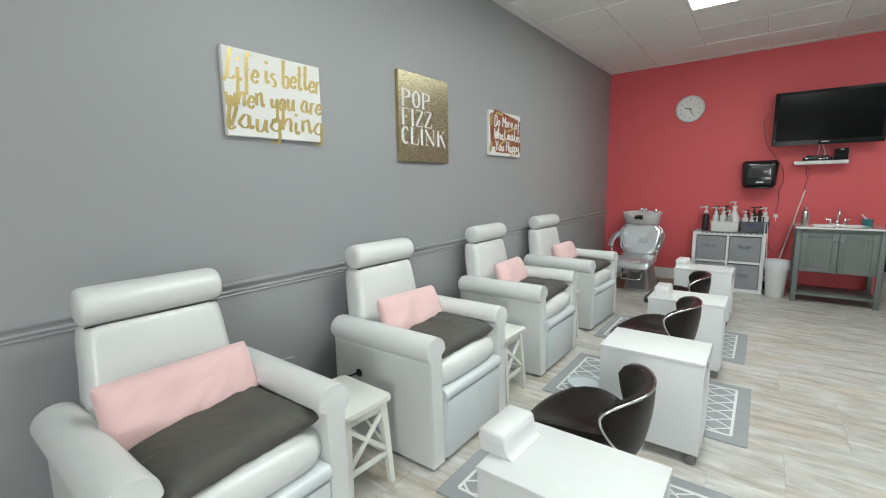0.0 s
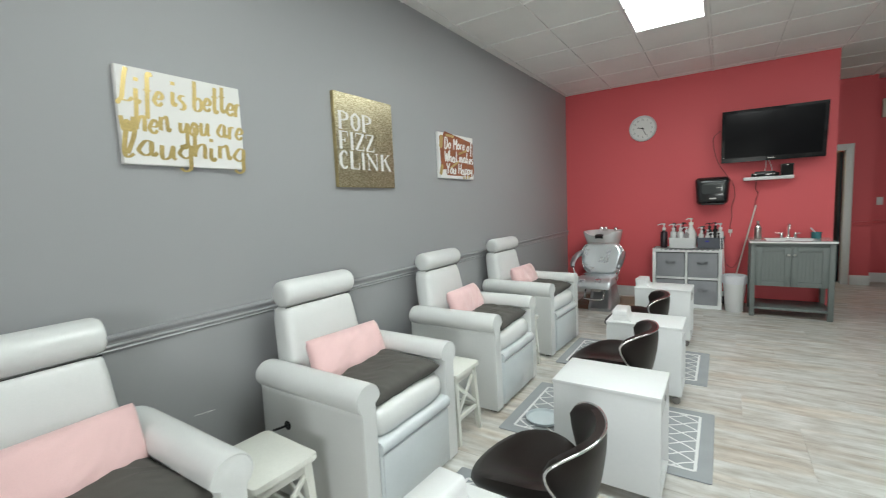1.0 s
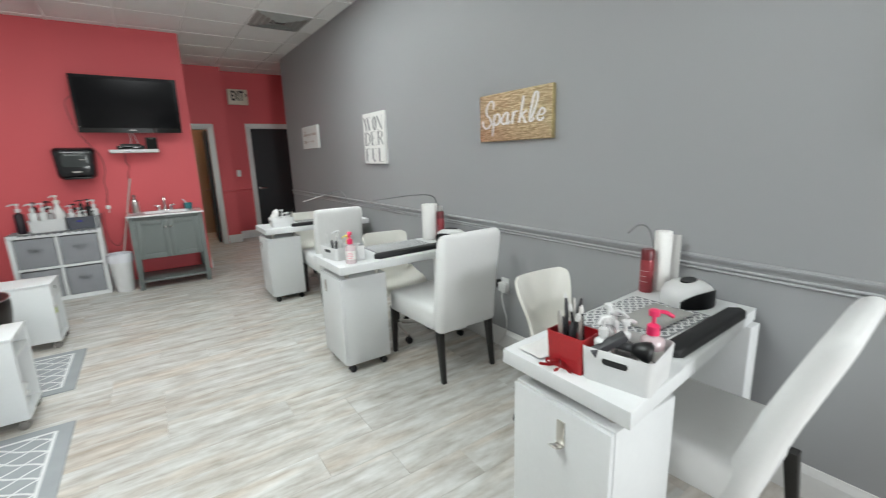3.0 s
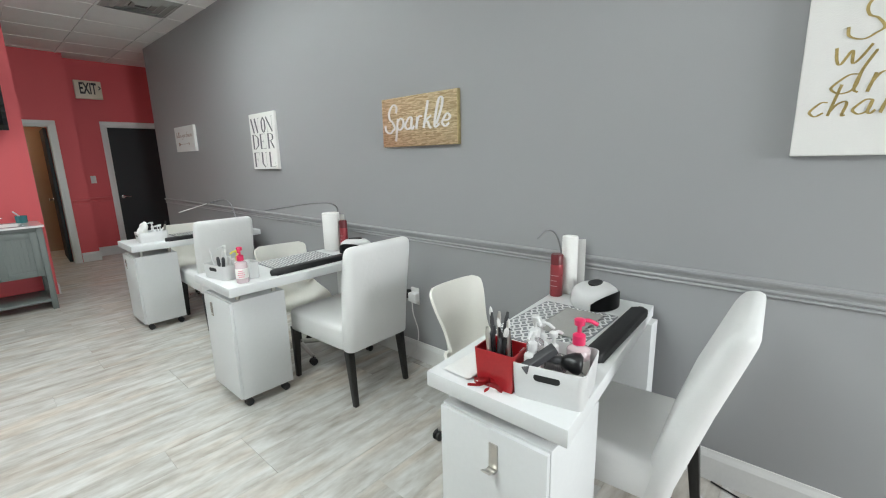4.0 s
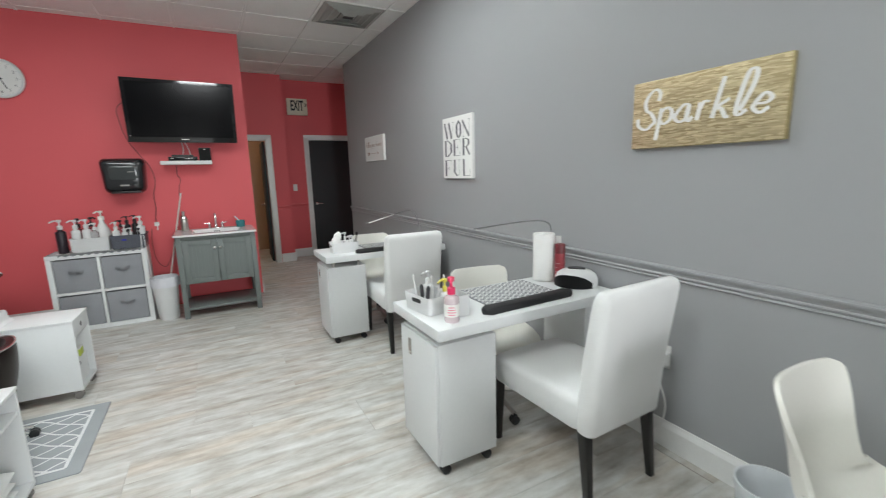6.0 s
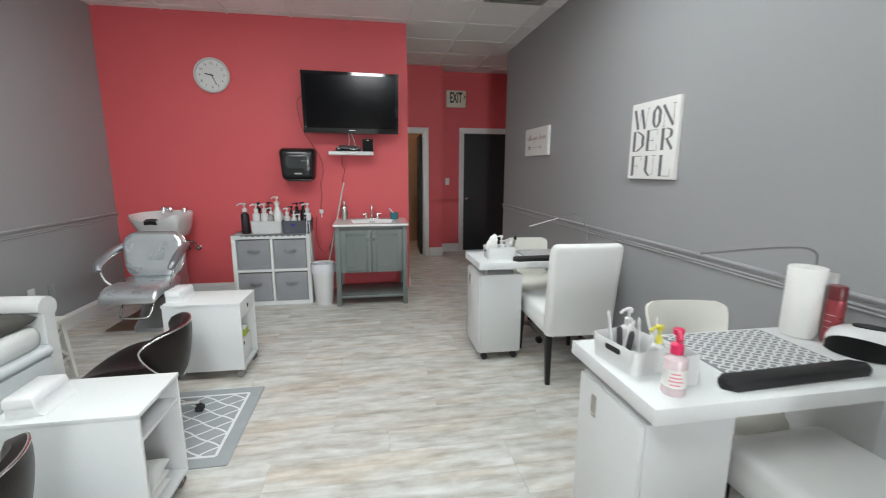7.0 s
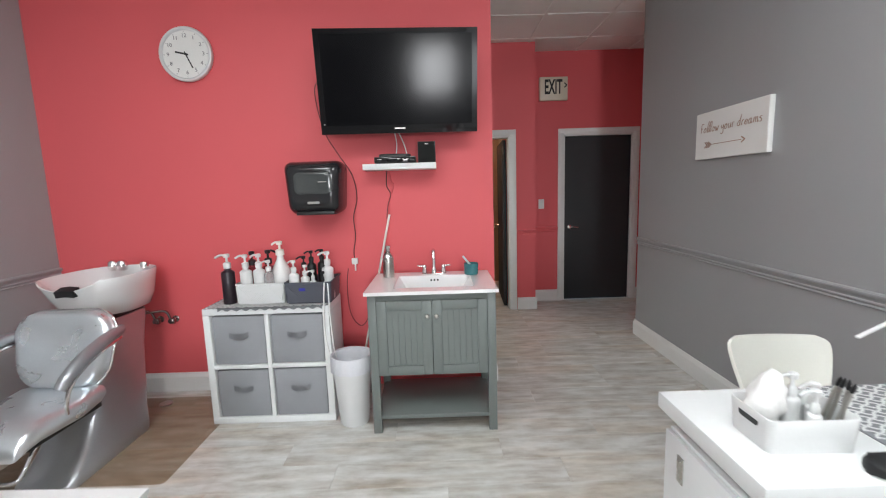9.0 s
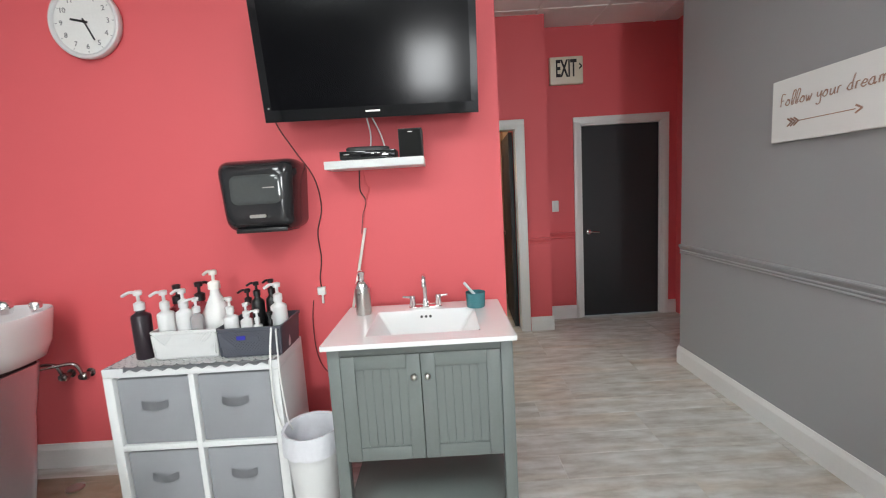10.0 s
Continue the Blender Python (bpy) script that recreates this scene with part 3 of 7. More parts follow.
# light switch and exit sign on the hall wall
sw = thing("light_switch", pose(2.785, YB, 1.26), "white light switch plate on the red hall wall", "light switch")
part("plate", boxed(-0.036, 0.036, -0.006, 0, -0.06, 0.06, bevel=0.003), WHITE_TRIM, sw)
part("rocker", boxed(-0.016, 0.016, -0.010, -0.005, -0.033, 0.033, bevel=0.002), WHITE_TRIM, sw)
EXIT_CREAM = material("exit_sign_cream_plastic", (0.72, 0.68, 0.55), 0.4, vary=0.04)
BLACK_PRINT = material("black_print", (0.012, 0.012, 0.012), 0.5, vary=0.1, bump=0)
ex = thing("exit_sign", pose(2.925, YB, 2.655) @ pose(0, 0, 0, 90, 0, 0), "cream plastic exit sign with dark letters above the door", "exit sign")
part("case", boxed(-0.172, 0.172, -0.138, 0.138, 0.0, 0.05, bevel=0.008), EXIT_CREAM, ex)
lettering("lettering", "EXIT", 0.235, BLACK_PRINT, ex, pose(-0.005, 0.012, 0.051), "dark EXIT lettering", width=0.215, bold=0.006)
lettering("arrow", ">", 0.12, BLACK_PRINT, ex, pose(0.145, 0.03, 0.051), width=0.03, bold=0.004)

# ---- shop front behind the walk ----
SX0, SX1, SZ = 1.85, 3.35, 2.55
wall_piece("wall_south", [(XL - 0.12, SX0, YF - T, YF, -0.1, H + 0.03), (SX1, XR, YF - T, YF, -0.1, H + 0.03), (SX0, SX1, YF - T, YF, SZ, H + 0.03), (SX0, SX1, YF - T, YF, -0.1, 0.8)], GREY_WALL, "grey front wall round the shop window")
ALU = material("aluminium_window_frame", (0.45, 0.45, 0.46), 0.35, 0.8, vary=0.05)
win = tagged(new("window_1"), label="tall aluminium shop window to the street", kind="structure")
bm = bmesh.new()
for a in ((SX0, SX0 + 0.05), ((SX0 + SX1) / 2 - 0.03, (SX0 + SX1) / 2 + 0.03), (SX1 - 0.05, SX1)):
    box(bm, *a, YF - 0.1, YF - 0.04, 0.8, SZ, bevel=0.004)
for a in ((0.8, 0.87), (SZ - 0.05, SZ)):
    box(bm, SX0 + 0.05, SX1 - 0.05, YF - 0.1, YF - 0.04, *a, bevel=0.004)
part("window_frame", bm, ALU, win)
GLASS = bpy.data.materials.new("window_glass")
GLASS.use_nodes = True
_g = GLASS.node_tree.nodes["Principled BSDF"]
_g.inputs["Transmission Weight"].default_value, _g.inputs["Roughness"].default_value, _g.inputs["IOR"].default_value = 1.0, 0.0, 1.45
for a, b in ((SX0 + 0.05, (SX0 + SX1) / 2 - 0.03), ((SX0 + SX1) / 2 + 0.03, SX1 - 0.05)):
    pane = part("pane", boxed(a, b, YF - 0.075, YF - 0.069, 0.87, SZ - 0.05), GLASS, win)
    pane.visible_shadow = False
structure("ground", boxed(-30, 30, -60, YF - T, -0.16, -0.10), material("street_concrete", (0.30, 0.29, 0.28), 0.9, vary=0.1, scale=0.8), "pale concrete outside the shop window")

# ---- pictures on the walls ----
LEFT = Matrix(((0, 0, 1, 0), (1, 0, 0, 0), (0, 1, 0, 0), (0, 0, 0, 1)))
RIGHT = Matrix(((0, 0, -1, 0), (-1, 0, 0, 0), (0, 1, 0, 0), (0, 0, 0, 1)))
FRONT = Matrix(((1, 0, 0, 0), (0, 0, -1, 0), (0, 1, 0, 0), (0, 0, 0, 1)))
GOLD_PAINT = material("gold_brush_paint", (0.54, 0.41, 0.165), 0.32, 0.65, vary=0.25, scale=14, bump=0.05)
WHITE_PRINT = material("white_print", (0.80, 0.78, 0.75), 0.6, vary=0.03, bump=0)
RUST = material("rust_brown_print", (0.29, 0.095, 0.04), 0.6, vary=0.3, scale=18, bump=0.05)
DARK_PRINT = material("charcoal_print", (0.14, 0.14, 0.15), 0.6, vary=0.1, bump=0)
ROSE_PRINT = material("rose_gold_print", (0.38, 0.22, 0.16), 0.5, 0.3, vary=0.2, bump=0)


def glitter(name, c0, c1, stretch=(0.55, 1.25, 1.0), tilt=0.55):
    """Glitter foil: small flakes, each with its own tilt and gold tone, over a metal ground."""
    m = material(name, c0, 0.3, 0.85, vary=0.15, scale=5, fine=300, bump=0)
    nt = m.node_tree
    b = nt.nodes["Principled BSDF"]
    tc = nt.nodes.new("ShaderNodeTexCoord")
    mapp = nt.nodes.new("ShaderNodeMapping")
    mapp.inputs["Scale"].default_value = stretch
    nt.links.new(tc.outputs["Object"], mapp.inputs["Vector"])
    vor = nt.nodes.new("ShaderNodeTexVoronoi")
    vor.inputs["Scale"].default_value = 170
    nt.links.new(mapp.outputs[0], vor.inputs["Vector"])
    sep = nt.nodes.new("ShaderNodeSeparateColor")
    nt.links.new(vor.outputs["Color"], sep.inputs[0])
    ramp = nt.nodes.new("ShaderNodeValToRGB")
    ramp.color_ramp.elements[0].color = (*c0, 1)
    ramp.color_ramp.elements[1].color = (*c1, 1)
    nt.links.new(sep.outputs[0], ramp.inputs[0])
    nt.links.new(ramp.outputs[0], b.inputs["Base Color"])
    bp = nt.nodes.new("ShaderNodeBump")
    bp.inputs["Strength"].default_value, bp.inputs["Distance"].default_value = tilt, 0.006
    nt.links.new(sep.outputs[1], bp.inputs["Height"])
    nt.links.new(bp.outputs[0], b.inputs["Normal"])
    return m


GLITTER = glitter("gold_glitter", (0.34, 0.285, 0.165), (0.68, 0.615, 0.43))
ROSE_GLITTER = glitter("rose_gold_glitter", (0.50, 0.39, 0.22), (0.80, 0.69, 0.44), (0.16, 1.0, 1.0), 0.3)


def canvas(m, w, h, face, label, side=None, depth=0.03):
    t = thing("wall_canvas", m, label, "wall art", "canvas prints on the walls")
    bm = boxed(-w / 2, w / 2, -h / 2, h / 2, 0, depth, bevel=0.004)
    part("stretcher", bm, side or face, t)
    part("print", boxed(-w / 2 + 0.003, w / 2 - 0.003, -h / 2 + 0.003, h / 2 - 0.003, depth - 0.002, depth + 0.0015), face, t)
    return t


def wall_at(side, along, z):
    if side == "L":
        return Matrix.Translation((west(along), along, z)) @ pose(0, 0, 0, 0, 0, -math.degrees(math.atan(0.0185))) @ LEFT
    return Matrix.Translation((XR, along, z)) @ RIGHT


def lines(t, rows, mat, depth=0.0325, name="lettering", **k):
    for s, x, y, size, w in rows:
        lettering(name, s, size, mat, t, pose(x, y, depth), width=w, **k)


c = canvas(wall_at("L", 1.923, 1.919), 0.562, 0.425, CANVAS, "white canvas with gold brush-script lettering on the grey wall")
for s, a, b, base, cap, w in (("Life is better", -0.279, 0.274, 0.064, 0.142, 0.019), ("when you are", -0.279, 0.274, -0.060, 0.136, 0.018), ("laughing", -0.274, 0.272, -0.172, 0.142, 0.020)):
    pen(s, SCRIPT, GOLD_PAINT, c, a, b, base, cap, w, 0.0322, lean=0.08, thin=0.34, wob=0.7)
c = canvas(wall_at("L", 3.156, 1.941), 0.58, 0.635, GLITTER, "gold glitter canvas with white capital lettering", GOLD)
for s, a, b, base in (("POP", -0.262, 0.04, 0.075), ("FIZZ", -0.262, 0.07, -0.058), ("CLINK", -0.258, 0.25, -0.19)):
    pen(s, SERIF, WHITE_PRINT, c, a, b, base, 0.115, 0.026, 0.0322, thin=0.28)
c = canvas(wall_at("L", 4.377, 1.928), 0.605, 0.412, CANVAS, "rust-brown canvas with white hand lettering", CANVAS)
for k, (px, py, pw, ph) in enumerate(((0.03, 0.11, 0.53, 0.15), (0.02, 0.0, 0.50, 0.15), (0.05, -0.11, 0.49, 0.14), (-0.20, 0.03, 0.18, 0.30), (0.22, -0.03, 0.16, 0.26))):
    bm = bmesh.new()
    prism(bm, [(x + 0.012 * noise.noise(Vector((x * 30, y * 30, k))), y + 0.014 * noise.noise(Vector((x * 30, y * 30, k + 9)))) for x, y in rounded_rect(pw, ph, 0.03, 6)], 0.0312, 0.0322 + 0.0003 * k, m=pose(px, py, 0, 0, 0, 4 * k - 8))
    part("paint_patch", bm, RUST, c, "rust-brown brushed ground", smooth=None)
for k, (px, py, pw, ph) in enumerate(((-0.275, -0.13, 0.04, 0.10), (-0.265, 0.12, 0.05, 0.12), (-0.12, 0.185, 0.14, 0.022), (0.16, -0.19, 0.13, 0.025), (0.10, 0.05, 0.16, 0.02), (-0.05, -0.075, 0.18, 0.02))):
    bm = bmesh.new()
    prism(bm, rounded_rect(pw, ph, min(pw, ph) * 0.45), 0.0318, 0.0337 + 0.0002 * k, m=pose(px, py, 0, 0, 0, 9 * k - 20))
    part("brush_stroke", bm, GOLD_PAINT, c, "gold brush stroke")
for s, a, b, base in (("Do More of", -0.22, 0.27, 0.07), ("What makes", -0.22, 0.28, -0.05), ("You Happy", -0.20, 0.26, -0.16)):
    pen(s, SCRIPT, WHITE_PRINT, c, a, b, base, 0.105, 0.019, 0.0352, lean=0.1, thin=0.6, wob=0.4)
c = canvas(wall_at("R", 3.103, 1.711), 0.684, 0.321, ROSE_GLITTER, "rose-gold glitter canvas with white script lettering", GOLD)
pen("Sparkle", SCRIPT, WHITE_PRINT, c, -0.315, 0.275, -0.05, 0.165, 0.021, 0.0322, lean=0.18, thin=0.45)
c = canvas(wall_at("R", 5.238, 1.671), 0.502, 0.534, CANVAS, "white canvas with dark capital lettering in three rows", CANVAS)
for s, a, b, base in (("WON", -0.225, 0.225, 0.083), ("DER", -0.215, 0.215, -0.070), ("FUL", -0.215, 0.215, -0.244)):
    pen(s, SERIF, DARK_PRINT, c, a, b, base, 0.138, 0.030, 0.0322, thin=0.12)
c = canvas(wall_at("R", 7.386, 1.792), 0.692, 0.318, CANVAS, "white canvas with brown script and an arrow", CANVAS)
pen("Follow your dreams", SCRIPT, ROSE_PRINT, c, -0.285, 0.29, 0.022, 0.065, 0.007, 0.0322, lean=0.15, thin=0.6)
bm = bmesh.new()
box(bm, -0.17, 0.13, -0.066, -0.062, 0.031, 0.0325)
for a, b in ((0.13, 1), (-0.17, -1), (-0.19, -1), (-0.21, -1)):
    for s in (1, -1):
        box(bm, -0.002 if b > 0 else -0.035, 0.004 if b < 0 else 0.035, -0.004, 0.004, 0.031, 0.0325, m=pose(a + (0.03 if b > 0 else 0), -0.064, 0, 0, 0, s * (150 if b > 0 else 35)))
part("arrow", bm, ROSE_PRINT, c, "brown arrow")
c = canvas(wall_at("R", 0.795, 1.87), 0.78, 0.85, CANVAS, "large white canvas with gold script beside the window", CANVAS)
for s, a, b, base, cap in (("S", -0.29, -0.20, -0.04, 0.13), ("w", -0.317, -0.23, -0.125, 0.12), ("dr", -0.305, -0.17, -0.22, 0.13), ("cham", -0.353, -0.11, -0.29, 0.10)):
    pen(s, SCRIPT, GOLD_PAINT, c, a, b, base, cap, 0.009, 0.0322, lean=0.25, thin=0.4)

# ---- wall sockets ----
def socket(m, w=0.075, h=0.12, black=True):
    t = thing("wall_socket", m, "white wall socket with a plug in it" if black else "grey painted blank wall plate", "socket")
    mt = WHITE_TRIM if black else GREY_TRIM
    part("plate", boxed(-w / 2, w / 2, -h / 2, h / 2, 0, 0.006, bevel=0.003), mt, t)
    if black:
        bm = bmesh.new()
        box(bm, -0.025, 0.03, -0.05, 0.0, 0.006, 0.045, bevel=0.008)
        box(bm, 0.005, 0.05, -0.065, -0.02, 0.01, 0.05, bevel=0.012)
        part("plug", bm, BLACK_PLASTIC, t, "black plug adapter")
    return t


socket(wall_at("L", 6.40, 0.42))
socket(wall_at("L", 6.62, 0.40), black=False)
so = thing("wall_socket", wall_at("R", 3.21, 0.495), "white wall socket with a black plug and a white cable", "socket")
part("plate", boxed(-0.04, 0.04, -0.062, 0.062, 0, 0.006, bevel=0.003), WHITE_TRIM, so)
part("adapter", boxed(-0.03, 0.045, -0.035, 0.03, 0.006, 0.05, bevel=0.006), WHITE_TRIM, so, "white plug adapter")
part("plug", boxed(-0.07, -0.032, -0.02, 0.045, 0.006, 0.04, bevel=0.008), BLACK_PLASTIC, so, "black plug")
bm = bmesh.new()
tube(bm, curve_pts([(0.0, -0.03, 0.04), (0.02, -0.12, 0.05), (0.05, -0.25, 0.035), (0.02, -0.38, 0.03), (-0.06, -0.485, 0.05)], 6), 0.0045, 6)
part("cable", bm, WHITE_TRIM, so, "white cable hanging to the floor")

sf = thing("scuff_mark", wall_at("L", 1.885, 0.463), "pale scuff scratched into the grey wall paint", "scuff mark")
bm = bmesh.new()
for k, (a, b) in enumerate((((-0.052, 0.004), (-0.01, -0.003)), ((-0.02, 0.0), (0.05, -0.007)), ((0.01, -0.009), (0.035, -0.006)))):
    q = curve_pts([(a[0], a[1], 0.0006), ((a[0] + b[0]) / 2, (a[1] + b[1]) / 2 + 0.003, 0.0006), (b[0], b[1], 0.0006)], 4)
    tube(bm, q, 0.0016, 5)
part("scratch", bm, WHITE_TRIM, sf)


# ---- pedicure chairs along the west wall ----
def roll(bm, a, b, r, flat=1.0, n=18, dome=0.03):
    """A padded bolster from a to b (along y) with domed ends; flat squeezes it front to back."""
    prof = [(0.55 * r, 0.0), (0.86 * r, dome * 0.25), (r * 0.97, dome * 0.7), (r, dome * 1.4)]
    ys = [(a + d, q) for q, d in prof] + [(b - d, q) for q, d in reversed(prof)]
    rings = [[Vector((flat * q * math.cos(2 * math.pi * k / n), y, q * math.sin(2 * math.pi * k / n))) for k in range(n)] for y, q in ys]
    loft(bm, rings)
    bmesh.ops.recalc_face_normals(bm, faces=bm.faces)


def arm_outline(s):
    """Section of a rolled arm (y outwards for s=1, z): flat inside, a roll that hangs over on the outside."""
    out = [(-0.046 * s, 0.018), (-0.046 * s, 0.60)]
    cz, r = 0.632, 0.070
    for k in range(17):
        a = radians(190 - 244 * k / 16)
        out.append((s * (r * math.cos(a) + 0.006 * math.cos(a)), cz + r * math.sin(a)))
    out += [(0.049 * s, 0.570), (0.046 * s, 0.552), (0.046 * s, 0.018)]
    return out


def pedicure_chair():
    t = thing("pedicure_chair", pose(0, 0, 0), "white vinyl pedicure armchair with rolled arms and bolster headrest", "armchair", "pedicure chairs along the wall")
    for s in (1, -1):
        bm = bmesh.new()
        ol = arm_outline(s)
        xs = [(-0.328, 0.80), (-0.322, 0.91), (-0.306, 0.98), (-0.28, 1.0), (0.0, 1.0), (0.25, 0.99), (0.368, 0.985), (0.384, 0.975), (0.394, 0.95), (0.399, 0.90)]
        rings = []
        for x, k in xs:
            puff = 0.003 * math.sin(x * 21 + s)
            rings.append([Vector((x + 0.012 * (0.6 - z) * (x > 0.3), s * 0.330 + y * (k if z > 0.3 else 0.45 + 0.55 * k) + (puff if abs(y) > 0.05 else 0), (z - 0.62) * (k if z > 0.3 else 1) + 0.62)) for y, z in ol])
        loft(bm, rings)
        bmesh.ops.recalc_face_normals(bm, faces=bm.faces)
        arm = part("armrest", bm, LEATHER, t, smooth=50)
        bm = bmesh.new()
        tube(bm, curve_pts([(0.397, s * 0.330 + y * 0.93, (z - 0.62) * 0.93 + 0.62) for y, z in ol[1:-2]], 2), 0.0028, 6)
        part("piping", bm, LEATHER, arm, "sewn seam round the arm front", smooth=80)
    # seat cushion with a full rounded nose
    bm = bmesh.new()
    rings = []
    for y in [-0.282 + 0.564 * k / 12 for k in range(13)]:
        u = abs(y) / 0.282
        e = 1 - 0.10 * u ** 8
        c = 0.008 * (1 - u * u)
        rings.append([Vector((x * (e if x > 0 else 1), y, 0.46 + (z - 0.46) * e + (c if z > 0.48 else 0))) for x, z in ((-0.30, 0.408), (0.36, 0.408), (0.385, 0.412), (0.400, 0.430), (0.405, 0.462), (0.400, 0.496), (0.382, 0.520), (0.35, 0.533), (0.29, 0.538), (-0.30, 0.538))])
    loft(bm, rings)
    bmesh.ops.recalc_face_normals(bm, faces=bm.faces)
    part("seat", bm, LEATHER, t, smooth=60)
    part("seat_rail", boxed(-0.30, 0.39, -0.283, 0.283, 0.345, 0.406, bevel=0.006, seg=3), LEATHER, t, smooth=50)
    # footrest: a padded ledge over a panel with a raised border
    bm = bmesh.new()
    loft(bm, [[Vector((x, y, z)) for x, z in ((0.34, 0.343), (0.405, 0.343), (0.419, 0.350), (0.427, 0.370), (0.423, 0.392), (0.408, 0.405), (0.34, 0.408))] for y in (-0.281, -0.276, 0.0, 0.276, 0.281)])
    bmesh.ops.recalc_face_normals(bm, faces=bm.faces)
    foot = part("footrest", bm, PEARL, t, "pearl-white padded footrest", smooth=55)
    part("footrest_board", boxed(0.335, 0.407, -0.281, 0.281, 0.026, 0.341, bevel=0.010, seg=3), PEARL, foot, smooth=50)
    part("footrest_panel", boxed(0.402, 0.416, -0.270, 0.276, 0.030, 0.338, bevel=0.006), PEARL, foot, smooth=50)
    part("body", boxed(-0.315, 0.333, -0.284, 0.284, 0.02, 0.344, bevel=0.008), LEATHER, t)
    bm = bmesh.new()
    secs = [(0.40, 0.280, -0.115, 0.15), (0.44, 0.281, -0.128, 0.165), (0.58, 0.276, -0.165, 0.165), (0.70, 0.266, -0.188, 0.162), (0.78, 0.258, -0.205, 0.16), (0.89, 0.252, -0.228, 0.15), (0.938, 0.246, -0.241, 0.135), (0.952, 0.236, -0.249, 0.115), (0.958, 0.222, -0.255, 0.09)]
    rings = []
    for z, hw, xf, th in secs:
        rings.append([Vector((xf - th / 2 + px + 0.010 * (px > 0) * (1 - (py / hw) ** 2), py, z)) for px, py in rounded_rect(th, 2 * hw, min(0.05, th * 0.42), 4)])
    loft(bm, rings)
    part("backrest", bm, LEATHER, t, smooth=55)
    bm = bmesh.new()
    roll(bm, -0.252, 0.252, 0.072, flat=1.08)
    bmesh.ops.transform(bm, matrix=pose(-0.289, 0, 1.030), verts=bm.verts[:])
    part("headrest", bm, LEATHER, t, smooth=60)
    # Shade in the crease under the headrest, drawn as a thin black tube.
    bm = bmesh.new()
    tube(bm, [(-0.258, -0.235, 0.958), (-0.254, 0.0, 0.958), (-0.258, 0.235, 0.958)], 0.003, 6)
    part("headrest_crease", bm, BLACK_PLASTIC, t, "thin dark tube drawing the shaded crease under the headrest")
    for x in (-0.28, 0.36):
        for y in (-0.33, 0.33):
            part("foot", boxed(x - 0.025, x + 0.025, y - 0.025, y + 0.025, 0, 0.022, bevel=0.004), BLACK_PLASTIC, t)
    return t


CHAIRS = ((-0.942, 1.178), (-0.929, 2.456), (-0.938, 3.767), (-0.95, 5.025))
TURNS = (0, 0, 0, -3)
chair = pedicure_chair()
chair.matrix_basis = pose(*CHAIRS[0], 0)
chairs = [chair] + [copy_thing(chair, pose(x, y, 0, 0, 0, a)) for (x, y), a in zip(CHAIRS[1:], TURNS[1:])]
bm = bmesh.new()
lathe(bm, [(0.022, 0), (0.024, 0.004), (0.018, 0.008), (0.012, 0.006)], 16, m=pose(-0.12, -0.376, 0.405, 90, 0, 0))
tube(bm, curve_pts([(-0.12, -0.378, 0.405), (-0.135, -0.395, 0.400), (-0.17, -0.41, 0.385), (-0.20, -0.405, 0.372)], 4), 0.006, 6)
part("recline_strap", bm, BLACK_PLASTIC, chairs[1], "black recline strap in a round grommet")


def seat_cushion(seed):
    t = thing("seat_cushion", pose(0, 0, 0), "charcoal fabric cushion lying on the white armchair seat", "cushion", "charcoal seat cushions")
    # The dark gap below the basin is drawn as a black block.
    bm = bmesh.new()
    pillow(bm, 0.50, 0.56, 0.118, power=0.42, n=56, seed=seed, folds=0.007, pinch=0.10)
    part("cover", bm, CUSHION, t, smooth=80)
    return t


def lumbar_pillow(seed):
    t = thing("lumbar_pillow", pose(0, 0, 0), "pink fabric lumbar pillow propped against the backrest", "pillow", "pink lumbar pillows")
    bm = bmesh.new()
    pillow(bm, 0.245, 0.575, 0.14, power=0.56, n=44, seed=seed, pinch=0.03, folds=0.006)
    part("cover", bm, PINK, t, smooth=80)
    return t


for k, (x, y) in enumerate(CHAIRS):
    c = seat_cushion(k)
    c.matrix_basis = pose(x + 0.125, y + (0.01, -0.005, 0.005, 0)[k], 0.578, 1.5 * (k % 2), 1, (4, -2, 3, -2)[k])
    p = lumbar_pillow(k + 7)
    p.matrix_basis = pose(x - 0.028, y - 0.012, 0.692, (7, 9, 6, 5)[k], -112, (2, -3, 3, -2)[k])


